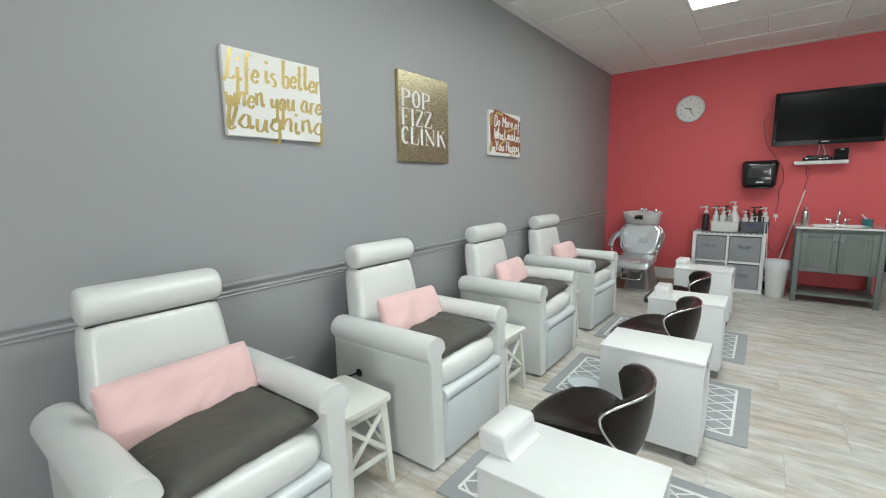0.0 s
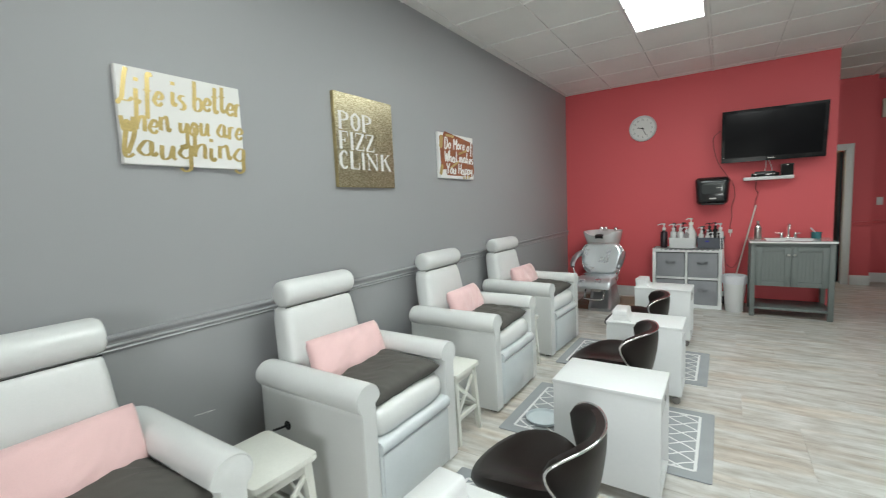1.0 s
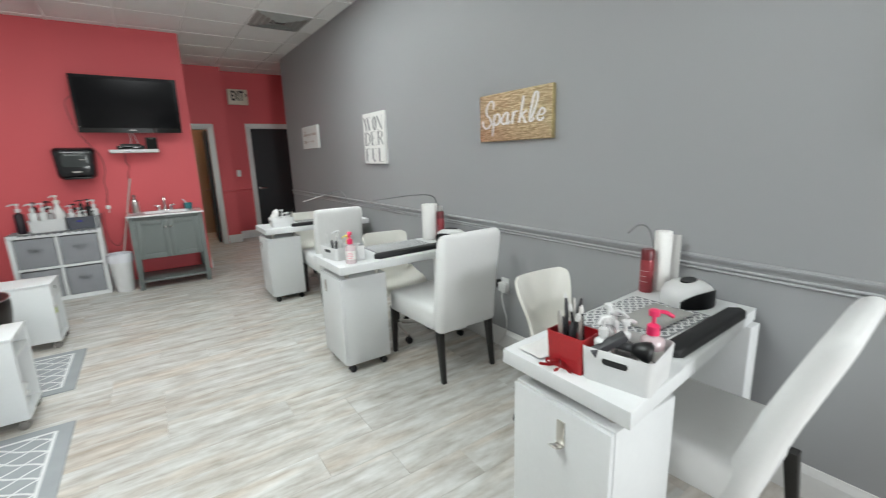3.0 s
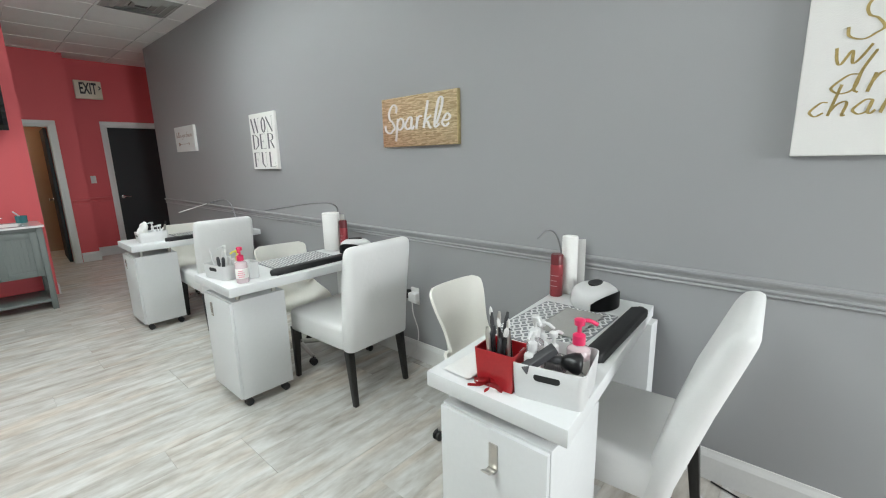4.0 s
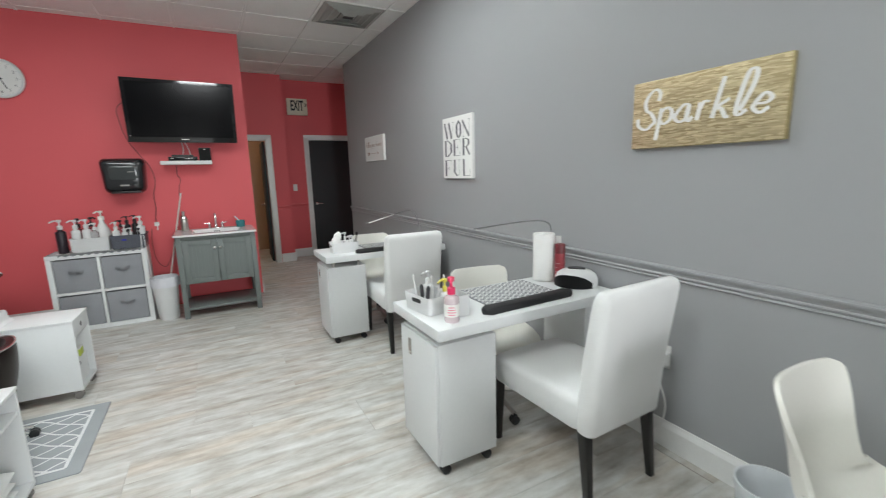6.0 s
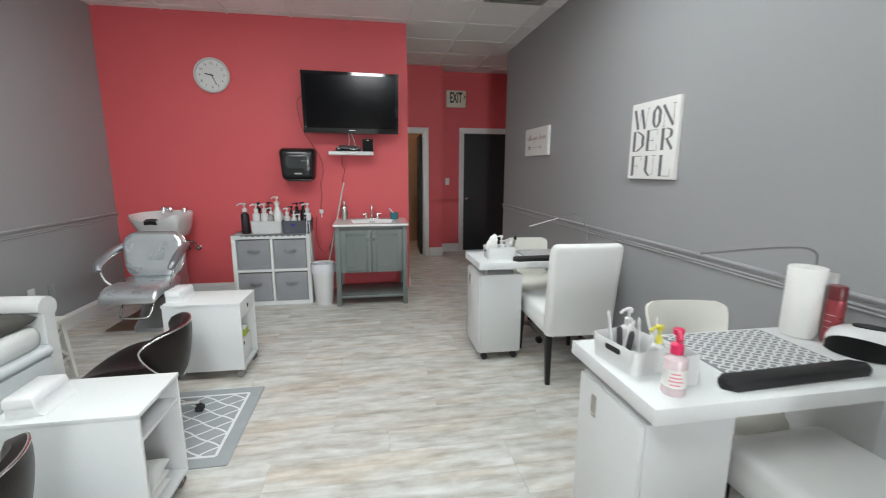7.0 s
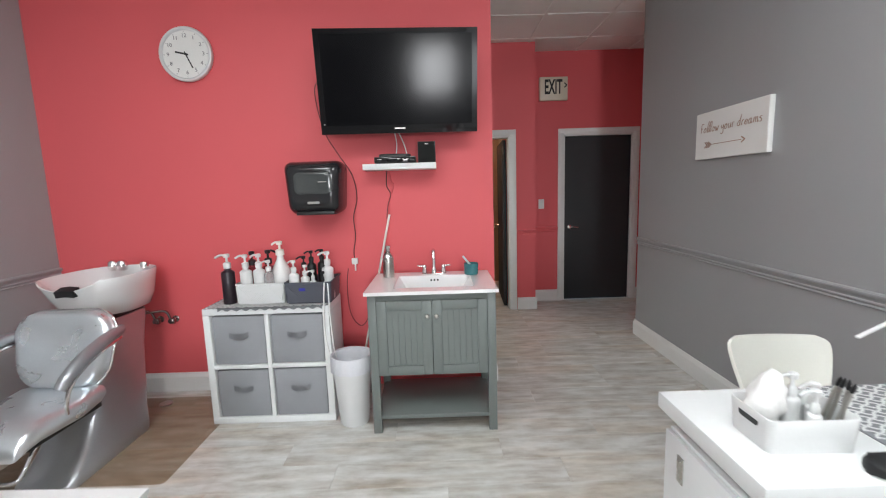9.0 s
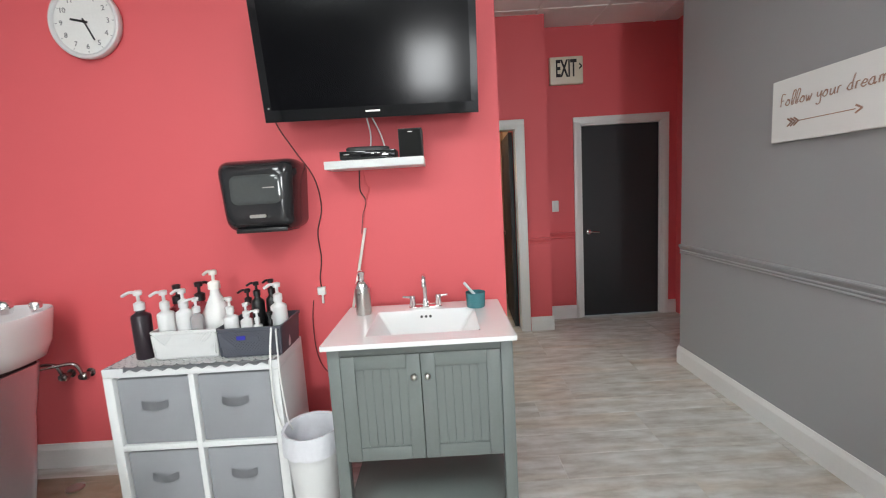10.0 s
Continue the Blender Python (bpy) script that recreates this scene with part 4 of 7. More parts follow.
# ---- small X-sided side tables ----
def side_table():
    t = thing("side_table", pose(0, 0, 0), "small off-white wooden table with crossed side braces", "side table", "side tables between the armchairs")
    bm = bmesh.new()
    prism(bm, rounded_rect(0.37, 0.295, 0.02), 0.425, 0.45, bevel=0.004)
    part("tabletop", bm, WHITE_WOOD, t)
    tops = [(sx * 0.145, sy * 0.108) for sx in (-1, 1) for sy in (-1, 1)]
    feet = [(sx * 0.178, sy * 0.128) for sx in (-1, 1) for sy in (-1, 1)]
    for (ax, ay), (bx, by) in zip(tops, feet):
        bm = bmesh.new()
        loft(bm, [[Vector((x + px, y + py, z)) for px, py in ((-r, -r), (r, -r), (r, r), (-r, r))] for x, y, z, r in ((bx, by, 0, 0.013), (ax, ay, 0.426, 0.018))])
        part("leg", bm, WHITE_WOOD, t, smooth=None)

    def at(i, z):
        u = z / 0.426
        return Vector((feet[i][0] + (tops[i][0] - feet[i][0]) * u, feet[i][1] + (tops[i][1] - feet[i][1]) * u, z))

    def rod(a, b, w, name):
        bm = bmesh.new()
        d = b - a
        q = d.to_track_quat("X", "Z").to_matrix().to_4x4()
        box(bm, 0, d.length, -0.008, 0.008, -w, w, bevel=0.002, m=Matrix.Translation(a) @ q)
        part(name, bm, WHITE_WOOD, t)

    for i, j in ((0, 1), (2, 3), (0, 2), (1, 3)):
        rod(at(i, 0.395), at(j, 0.395), 0.022, "apron")
        rod(at(i, 0.155), at(j, 0.155), 0.012, "stretcher")
        rod(at(i, 0.172), at(j, 0.37), 0.010, "cross_brace")
        rod(at(i, 0.37) , at(j, 0.172), 0.010, "cross_brace")
    return t


st = side_table()
st.matrix_basis = pose(-0.848, 1.797, 0, 0, 0, -2)
for x, y in ((-0.745, 3.05), (-0.80, 4.295), (-0.862, 5.57)):
    copy_thing(st, pose(x, y, 0))


# ---- carts ----
GREY_WHEEL = material("grey_rubber_wheel", (0.16, 0.15, 0.14), 0.6, vary=0.1)


def caster(parent, x, y, r, mat, m=None, top=0.06):
    bm = bmesh.new()
    for s in (-1, 1):
        lathe(bm, [(r * 0.8, -0.009), (r, -0.006), (r, 0.006), (r * 0.8, 0.009)], 14, m=pose(x, y + s * 0.012, r, 90, 0, 0))
    w = part("caster", bm, mat, parent, "small twin-wheel caster")
    bm = bmesh.new()
    box(bm, x - r * 0.7, x + r * 0.7, y - 0.007, y + 0.007, r * 0.8, r * 2.0, bevel=0.003)
    lathe(bm, [(0.006, r * 1.9), (0.006, top)], 8, at=(x, y, 0))
    part("stem", bm, STEEL if mat is GREY_WHEEL else BLACK_PLASTIC, w)
    return w


CLOTH = material("white_towel_cloth", (0.75, 0.75, 0.74), 0.95, vary=0.05, fine=200, bump=0.5)
LIME = material("lime_green_card", (0.42, 0.50, 0.06), 0.6)


def pedicure_cart(drawer=True):
    t = thing("pedicure_cart", pose(0, 0, 0), "white melamine pedicure cart on casters with an open shelf", "cart", "pedicure carts in a row")
    hx, hy, z0, z1 = 0.25, 0.172, 0.062, 0.555
    part("top", boxed(-hx - 0.004, hx + 0.004, -hy - 0.004, hy + 0.004, z1 - 0.018, z1, bevel=0.003), MELAMINE, t)
    for s in (1, -1):
        part("side_panel", boxed(-hx, hx, *sorted((s * hy, s * (hy - 0.016))), z0, z1 - 0.018, bevel=0.0015), MELAMINE, t)
    part("back_panel", boxed(-hx, -hx + 0.016, -hy + 0.016, hy - 0.016, z0, z1 - 0.018), MELAMINE, t)
    part("base_panel", boxed(-hx + 0.016, hx, -hy + 0.016, hy - 0.016, z0, z0 + 0.016), MELAMINE, t)
    part("shelf", boxed(-hx + 0.016, hx - 0.006, -hy + 0.016, hy - 0.016, 0.425, 0.441), MELAMINE, t)
    if drawer:
        dr = part("drawer_front", boxed(hx - 0.018, hx - 0.001, -hy + 0.018, hy - 0.018, 0.443, z1 - 0.02, bevel=0.002), MELAMINE, t)
        bm = bmesh.new()
        lathe(bm, [(0.017, 0), (0.017, 0.002), (0.012, 0.003)], 16, m=pose(hx - 0.002, 0, 0.488, 0, 90, 0))
        part("finger_hole", bm, BLACK_PLASTIC, dr, "dark finger hole")
        lo = part("lower_tray", boxed(-0.1, hx - 0.03, -hy + 0.02, hy - 0.05, z0 + 0.016, 0.25, bevel=0.002), MELAMINE, t)
        bm = bmesh.new()
        lathe(bm, [(0.014, 0), (0.014, 0.002), (0.01, 0.003)], 16, m=pose(hx - 0.031, -0.05, 0.215, 0, 90, 0))
        part("finger_hole", bm, BLACK_PLASTIC, lo, "dark finger hole")
    for x in (-0.215, 0.215):
        for y in (-0.145, 0.145):
            caster(t, x, y, 0.026, GREY_WHEEL, top=0.063)
    return t


CART_X = 0.292
CARTS = (1.765, 3.055, 4.27, 5.665)
cart = pedicure_cart()
cart.matrix_basis = pose(CART_X, CARTS[0], 0)
copy_thing(cart, pose(CART_X, CARTS[1], 0))
open_cart = pedicure_cart(drawer=False)
open_cart.matrix_basis = pose(CART_X, CARTS[2], 0)
copy_thing(cart, pose(CART_X - 0.02, CARTS[3], 0, 0, 0, -1.5))


def folded(m, w, d, h, mat, label, n=3, seed=1):
    t = thing("folded_towel", m, label, "towel")
    rnd = random.Random(seed)
    for k in range(n):
        bm = bmesh.new()
        pillow(bm, w * rnd.uniform(0.9, 1), d * rnd.uniform(0.9, 1), h / n * 1.15, power=0.25, n=8, seed=k + seed, m=pose(0, 0, h / n * (k + 0.5), 0, 0, rnd.uniform(-8, 8)))
        part("fold", bm, mat, t, smooth=80)
    return t


folded(pose(CART_X + 0.13, CARTS[2] - 0.03, 0.08), 0.20, 0.22, 0.13, CLOTH, "crumpled white towels on the open cart shelf", 3, 4)
gift = thing("card_box", pose(CART_X + 0.16, CARTS[3] + 0.02, 0.2515), "lime green and white card box on the cart shelf", "box")
part("box", boxed(-0.05, 0.04, -0.04, 0.05, 0, 0.05, bevel=0.002), LIME, gift)
part("lid", boxed(-0.05, 0.04, -0.04, 0.05, 0.05, 0.058, bevel=0.002), CANVAS, gift, "white lid")


def tissue_box(m):
    """A low box: one straight side, a flat lid and a skirt that sweeps down to the cart."""
    t = thing("tissue_box", m, "white plastic lidded tissue box on the cart top", "tissue box", "tissue boxes on the carts")

    def sweep(prof, d):
        bm = bmesh.new()
        ys = [(-d, 0.93), (-d + 0.004, 0.975), (-d + 0.012, 1.0), (d - 0.012, 1.0), (d - 0.004, 0.975), (d, 0.93)]
        loft(bm, [[Vector((x * k, y, z if z < 0.01 else z - (1 - k) * 0.12)) for x, z in prof] for y, k in ys])
        bmesh.ops.recalc_face_normals(bm, faces=bm.faces)
        return bm

    part("body", sweep([(-0.060, 0.0), (-0.061, 0.046), (0.042, 0.046), (0.048, 0.024), (0.058, 0.009), (0.072, 0.003), (0.072, 0.0)], 0.100), BOX_WHITE, t, smooth=50)
    part("lid", sweep([(-0.063, 0.047), (-0.063, 0.070), (-0.056, 0.077), (0.030, 0.077), (0.038, 0.071), (0.044, 0.047)], 0.103), BOX_WHITE, t, smooth=50)
    return t


BOX_WHITE = material("white_moulded_plastic", (0.70, 0.705, 0.71), 0.3, vary=0.02, bump=0.01)
tb = tissue_box(pose(0.062, 1.775, 0.555, 0, 0, -3))
copy_thing(tb, pose(0.135, 4.24, 0.555, 0, 0, 2))
copy_thing(tb, pose(0.078, 5.672, 0.555, 0, 0, -3))


# ---- brown swivel stools ----
def swivel_stool(lift=0.0):
    t = thing("swivel_stool", pose(0, 0, 0), "dark brown vinyl swivel stool with chrome-edged curved back", "stool", "brown swivel stools")
    # seat: a soft saddle, facing -x
    bm = bmesh.new()
    prof = [(0.10, 0.297), (0.19, 0.300), (0.218, 0.312), (0.230, 0.338), (0.222, 0.364), (0.19, 0.380), (0.13, 0.384), (0.06, 0.381), (0.01, 0.380)]
    n = 28
    rings = []
    for r, z in prof:
        ring = []
        for k in range(n):
            a = 2 * math.pi * k / n
            c, s = math.cos(a), math.sin(a)
            kx = 1.18 if c < 0 else 0.92
            dip = (0.030 * (c > 0) * c * c - 0.030 * (c < 0) * c * c + 0.074 * s * s) * (r / 0.23) ** 2 + 0.004
            ring.append(Vector((r * kx * c, r * 0.96 * s, z + dip + lift)))
        rings.append(ring)
    loft(bm, rings)
    part("seat", bm, BROWN, t, smooth=60)
    # back: a concave oval pad round the +x side
    us, vs = 24, 8
    front, rearf = [], []

    def back_at(u, v, off):
        a = radians(65) * u
        top, low = 0.605 + 0.005 * u * u, 0.295 + 0.155 * u * u
        half = (top - low) / 2 * max(0.0, 1 - abs(u) ** 4.5) ** 0.5
        z = (top + low) / 2 + half * (2 * v - 1)
        r = 0.228 + 0.05 * (z - 0.285) / 0.3 + off
        return Vector((r * math.cos(a) * 0.91, r * math.sin(a), z + lift))

    outer = [[back_at(2 * i / us - 1, j / vs, 0.018 + 0.022 * math.sin(math.pi * j / vs) ** 0.5 * (1 - (2 * i / us - 1) ** 6)) for j in range(vs + 1)] for i in range(us + 1)]
    inner = [[back_at(2 * i / us - 1, j / vs, -0.018 - 0.022 * math.sin(math.pi * j / vs) ** 0.5 * (1 - (2 * i / us - 1) ** 6)) for j in range(vs + 1)] for i in range(us + 1)]
    bm = bmesh.new()
    rings = [outer[i] + list(reversed(inner[i])) for i in range(us + 1)]
    loft(bm, rings)
    bmesh.ops.recalc_face_normals(bm, faces=bm.faces)
    part("backrest", bm, BROWN, t, smooth=60)
    bm = bmesh.new()
    ups = [math.sin(math.pi / 2 * (i / 24 - 1) ) for i in range(49)]
    rim = [back_at(-u, 0.0, 0.022) for u in (0.5, 0.65, 0.78, 0.88, 0.95, 0.985)] + [back_at(u, 1.0, 0.022) for u in ups] + [back_at(u, 0.0, 0.022) for u in (0.985, 0.95, 0.88, 0.78, 0.65, 0.5)]
    tube(bm, rim, 0.0055, 8)
    part("trim", bm, CHROME, t, "polished chrome edge trim", smooth=80)
    bm = bmesh.new()
    tube(bm, curve_pts([(0.238, 0, 0.34 + lift), (0.21, 0, 0.29 + lift), (0.10, 0, 0.286 + lift), (0.0, 0, 0.286 + lift)], 5), 0.012, 8)
    part("back_bracket", bm, CHROME, t, smooth=80)
    bm = bmesh.new()
    lathe(bm, [(0.07, 0.284 + lift), (0.07, 0.308 + lift)], 16)
    lathe(bm, [(0.014, 0.19), (0.014, 0.286 + lift)], 14)
    lathe(bm, [(0.026, 0.085), (0.026, 0.19), (0.02, 0.195)], 14)
    part("gas_lift", bm, CHROME, t, smooth=40)
    bm = bmesh.new()
    lathe(bm, [(0.038, 0.065), (0.038, 0.10), (0.028, 0.105)], 16)
    for k in range(5):
        a = radians(72 * k + 15)
        tube(bm, curve_pts([(0.02 * math.cos(a), 0.02 * math.sin(a), 0.09), (0.14 * math.cos(a), 0.14 * math.sin(a), 0.085), (0.275 * math.cos(a), 0.275 * math.sin(a), 0.062)], 4), 0.012, 8)
    part("star_base", bm, CHROME, t, smooth=60)
    for k in range(5):
        a = radians(72 * k + 15)
        caster(t, 0.275 * math.cos(a), 0.275 * math.sin(a), 0.025, BLACK_PLASTIC, top=0.062)
    return t


so = swivel_stool()
so.matrix_basis = pose(0.132, 2.375, 0, 0, 0, 5)
copy_thing(so, pose(0.108, 4.972, 0, 0, 0, 6))
swivel_stool(0.06).matrix_basis = pose(0.165, 3.645, 0, 0, 0, -1)


# ---- rugs ----
def trellis(bm, w, h, cell, lw, z0, z1, mat=0, wob=0.16):
    """Wavy crossing strips that make a lattice inside w by h."""
    c = cell
    for fam in (1, -1):
        k0 = int((w + h) / c) + 2
        for k in range(-k0, k0 + 1):
            pts = []
            steps = int((w + h) / (c / 6))
            for i in range(-steps, steps + 1):
                s = i * c / 12
                q = k * c
                off = wob * c * 0.5 * math.sin(2 * math.pi * s / c * 1.0)
                x = s + fam * off
                y = fam * (s * 0.72) + q * 0.72 * 1.0 - off * 0.7
                if abs(x) <= w / 2 and abs(y) <= h / 2:
                    pts.append(Vector((x, y, 0)))
                elif len(pts) > 1:
                    break
                else:
                    pts = []
            if len(pts) < 2:
                continue
            strip = []
            for i, p in enumerate(pts):
                d = (pts[min(i + 1, len(pts) - 1)] - pts[max(i - 1, 0)]).normalized()
                nrm = Vector((-d.y, d.x, 0)) * lw / 2
                strip.append((p + nrm, p - nrm))
            va = [bm.verts.new((a.x, a.y, z1)) for a, _ in strip]
            vb = [bm.verts.new((b.x, b.y, z1)) for _, b in strip]
            for i in range(len(va) - 1):
                f = bm.faces.new((va[i], vb[i], vb[i + 1], va[i + 1]))
                f.material_index = mat


def rug(x0, x1, y0, y1, turn=0.0):
    w, h = x1 - x0, y1 - y0
    t = thing("rug", pose((x0 + x1) / 2, (y0 + y1) / 2, 0, 0, 0, turn), "grey rug with a white trellis pattern on the plank floor", "rug", "trellis rugs under the stools")
    bm = bmesh.new()
    prism(bm, rounded_rect(w, h, 0.012, 3), 0.0, 0.008, bevel=0.003)
    part("rug_body", bm, RUG_GREY, t)
    bm = bmesh.new()
    iw, ih = w - 0.16, h - 0.16
    trellis(bm, iw, ih, 0.17, 0.011, 0.008, 0.0092, wob=0.045)
    for a in ((-iw / 2, iw / 2, -ih / 2 - 0.008, -ih / 2 + 0.008), (-iw / 2, iw / 2, ih / 2 - 0.008, ih / 2 + 0.008), (-iw / 2 - 0.008, -iw / 2 + 0.008, -ih / 2, ih / 2), (iw / 2 - 0.008, iw / 2 + 0.008, -ih / 2, ih / 2)):
        box(bm, *a, 0.007, 0.0094)
    part("trellis_pattern", bm, RUG_WHITE, t, "white woven trellis lines", smooth=None)
    return t


rug(-0.44, 0.72, 1.98, 2.74)
rug(-0.45, 0.74, 3.22, 4.04)
rug(-0.50, 0.685, 4.52, 5.325)
FROST = material("frosted_pale_plastic", (0.56, 0.62, 0.65), 0.35, vary=0.03)


def foot_tray(m):
    t = thing("foot_basin_lid", m, "round pale grey plastic foot basin lying on the rug", "basin", "foot basins")
    bm = bmesh.new()
    lathe(bm, [(0.10, 0), (0.113, 0.008), (0.116, 0.024), (0.112, 0.025), (0.105, 0.010), (0.02, 0.006)], 28)
    part("shell", bm, FROST, t, smooth=50)
    return t


ft = foot_tray(pose(-0.225, 3.45, 0.0095))
copy_thing(ft, pose(-0.17, 2.21, 0.0095))


# ---- manicure desks along the east wall ----
DESK_H = 0.79
MAT_GREY = material("grey_desk_mat", (0.23, 0.235, 0.25), 0.8, vary=0.08, fine=300, bump=0.2)
PAD = material("black_vinyl_pad", (0.006, 0.006, 0.007), 0.55, vary=0.15, fine=160, bump=0.12)


def manicure_desk(hy, outline, pad, bent=False):
    t = thing("manicure_desk", pose(0, 0, 0), "white manicure desk on a wheeled cabinet with a black wrist pad", "desk", "manicure desks along the wall")
    bm = bmesh.new()
    prism(bm, outline, DESK_H - 0.054, DESK_H, bevel=0.004)
    part("desktop", bm, MELAMINE, t)
    cab = part("cabinet", boxed(0.032, 0.352, 0.09, 0.485, 0.062, 0.682, bevel=0.003), MELAMINE, t)
    dr = part("door", boxed(0.014, 0.0315, 0.093, 0.482, 0.068, 0.676, bevel=0.003), MELAMINE, cab)
    bm = bmesh.new()
    box(bm, 0.010, 0.0165, hy - 0.016, hy + 0.016, 0.545, 0.632, bevel=0.002)
    if bent:
        box(bm, -0.006, 0.012, hy - 0.016, hy + 0.016, 0.545, 0.551, bevel=0.002)
        box(bm, -0.030, 0.0, hy - 0.016, hy + 0.016, -0.003, 0.003, bevel=0.002, m=pose(-0.004, 0, 0.548, 0, 28, 0))
    part("handle", bm, STEEL, cab, "bent brushed steel pull" if bent else "flat brushed steel pull")
    for x in (0.08, 0.30):
        for y in (0.13, 0.44):
            bm = bmesh.new()
            lathe(bm, [(0.014, 0.681), (0.014, DESK_H - 0.053)], 12, at=(x, y, 0))
            part("standoff", bm, STEEL, t, "steel standoff post")
    for x in (0.07, 0.31):
        for y in (0.125, 0.45):
            caster(t, x, y, 0.024, BLACK_PLASTIC, top=0.064)
    part("end_panel", boxed(0.99, 1.075, 0.12, 0.46, 0.062, DESK_H - 0.054, bevel=0.002), MELAMINE, t)
    for y in (0.15, 0.42):
        caster(t, 1.03, y, 0.024, BLACK_PLASTIC, top=0.064)
    bm = bmesh.new()
    prism(bm, rounded_rect(0.58, 0.066, 0.026), DESK_H, DESK_H + 0.031, m=pose(*pad), bevel=0.010)
    part("wrist_pad", bm, PAD, t, "black vinyl wrist pad", smooth=60)
    return t


DESKS = ((2.245, 1.445), (2.225, 3.455), (2.205, 5.395))
desk = manicure_desk(0.27, [(0.0, 0.032), (1.10, 0.148), (1.10, 0.61), (0.0, 0.525)], (0.67, 0.148, 0, 0, 0, 2.3), True)
desk.matrix_basis = pose(*DESKS[0], 0)
manicure_desk(0.37, [(-0.01, 0.004), (1.12, 0.012), (1.12, 0.52), (-0.01, 0.52)], (0.565, 0.095, 0, 0, 0, 2.5)).matrix_basis = pose(*DESKS[1], 0)
manicure_desk(0.39, [(0.0, 0.038), (1.13, 0.042), (1.13, 0.51), (0.0, 0.51)], (0.56, 0.078, 0)).matrix_basis = pose(*DESKS[2], 0)


def desk_mat(x, y, w, h):
    t = thing("desk_mat", pose(x, y, DESK_H), "grey desk mat with a white trellis print", "mat", "desk mats on the manicure desks")
    bm = bmesh.new()
    prism(bm, rounded_rect(w, h, 0.01, 3), 0.0, 0.003)
    part("sheet", bm, MAT_GREY, t)
    bm = bmesh.new()
    trellis(bm, w - 0.01, h - 0.01, 0.050, 0.008, 0.003, 0.0038, wob=0.12)
    part("trellis_print", bm, RUG_WHITE, t, "white printed trellis", smooth=None)
    return t


for k, d in enumerate(DESKS):
    desk_mat(d[0] + (0.62, 0.60, 0.65)[k], d[1] + (0.385, 0.33, 0.335)[k], 0.47, 0.335)
tile = thing("grey_hand_towel", pose(DESKS[0][0] + 0.66, DESKS[0][1] + 0.345, DESK_H + 0.004), "folded grey hand towel on the desk mat", "towel")
bm = bmesh.new()
pillow(bm, 0.30, 0.17, 0.012, power=0.2, n=24, seed=3, folds=0.004)
bmesh.ops.translate(bm, vec=(0, 0, 0.006), verts=bm.verts[:])
part("cloth", bm, material("grey_hand_towel_cloth", (0.34, 0.335, 0.32), 0.95, vary=0.08, fine=200, bump=0.5), tile, smooth=80)


# ---- white dining-style client chairs ----
def client_chair(recline=0.0):
    t = thing("client_chair", pose(0, 0, 0), "white slipcovered parsons chair with black wooden legs", "chair", "white client chairs at the desks")
    bm = bmesh.new()
    rings = []
    for z, k in ((0.352, 0.985), (0.356, 0.998), (0.42, 1.0), (0.462, 1.0), (0.485, 0.985), (0.497, 0.93), (0.502, 0.82)):
        rings.append([Vector((x * k, y * k + 0.082, z + 0.004 * math.sin(x * 20) * (z < 0.37))) for x, y in rounded_rect(0.475, 0.60, 0.045)])
    loft(bm, rings)
    part("seat", bm, LINEN, t, smooth=60)
    bm = bmesh.new()
    rings = []
    for z, y, th, hw, k in ((0.352, -0.235, 0.085, 0.238, 0.98), (0.36, -0.235, 0.09, 0.24, 1), (0.50, -0.243, 0.10, 0.242, 1), (0.70, -0.262, 0.098, 0.245, 1), (0.90, -0.293, 0.086, 0.247, 1), (0.945, -0.300, 0.082, 0.245, 1), (0.968, -0.304, 0.074, 0.240, 1), (0.983, -0.306, 0.058, 0.230, 1), (0.992, -0.308, 0.03, 0.212, 1)):
        rings.append([Vector((px, y + py + recline * (0.55 - (z - 0.35) / 0.64), z)) for px, py in rounded_rect(2 * hw * k, th, th * 0.42, 4)])
    loft(bm, rings)
    part("backrest", bm, LINEN, t, smooth=60)
    for sx in (1, -1):
        for y, ly in ((0.362, 0.365), (-0.225, -0.265)):
            bm = bmesh.new()
            loft(bm, [[Vector((sx * (0.208 + 0.006 * (z == 0)) + px, yy + py, z)) for px, py in rounded_rect(2 * r, 2 * r, r * 0.25, 2)] for yy, z, r in ((ly, 0, 0.015), (y, 0.365, 0.024))])
            part("leg", bm, BLACK_WOOD, t, "black tapered wooden leg")
    return t


cc = client_chair()
cc.matrix_basis = pose(2.915, 3.325, 0, 0, 0, 2)
copy_thing(cc, pose(2.828, 5.31, 0, 0, 0, -2))
cl = client_chair(0.13)
cl.matrix_basis = pose(2.875, 1.555, 0, 0, 0, 4)


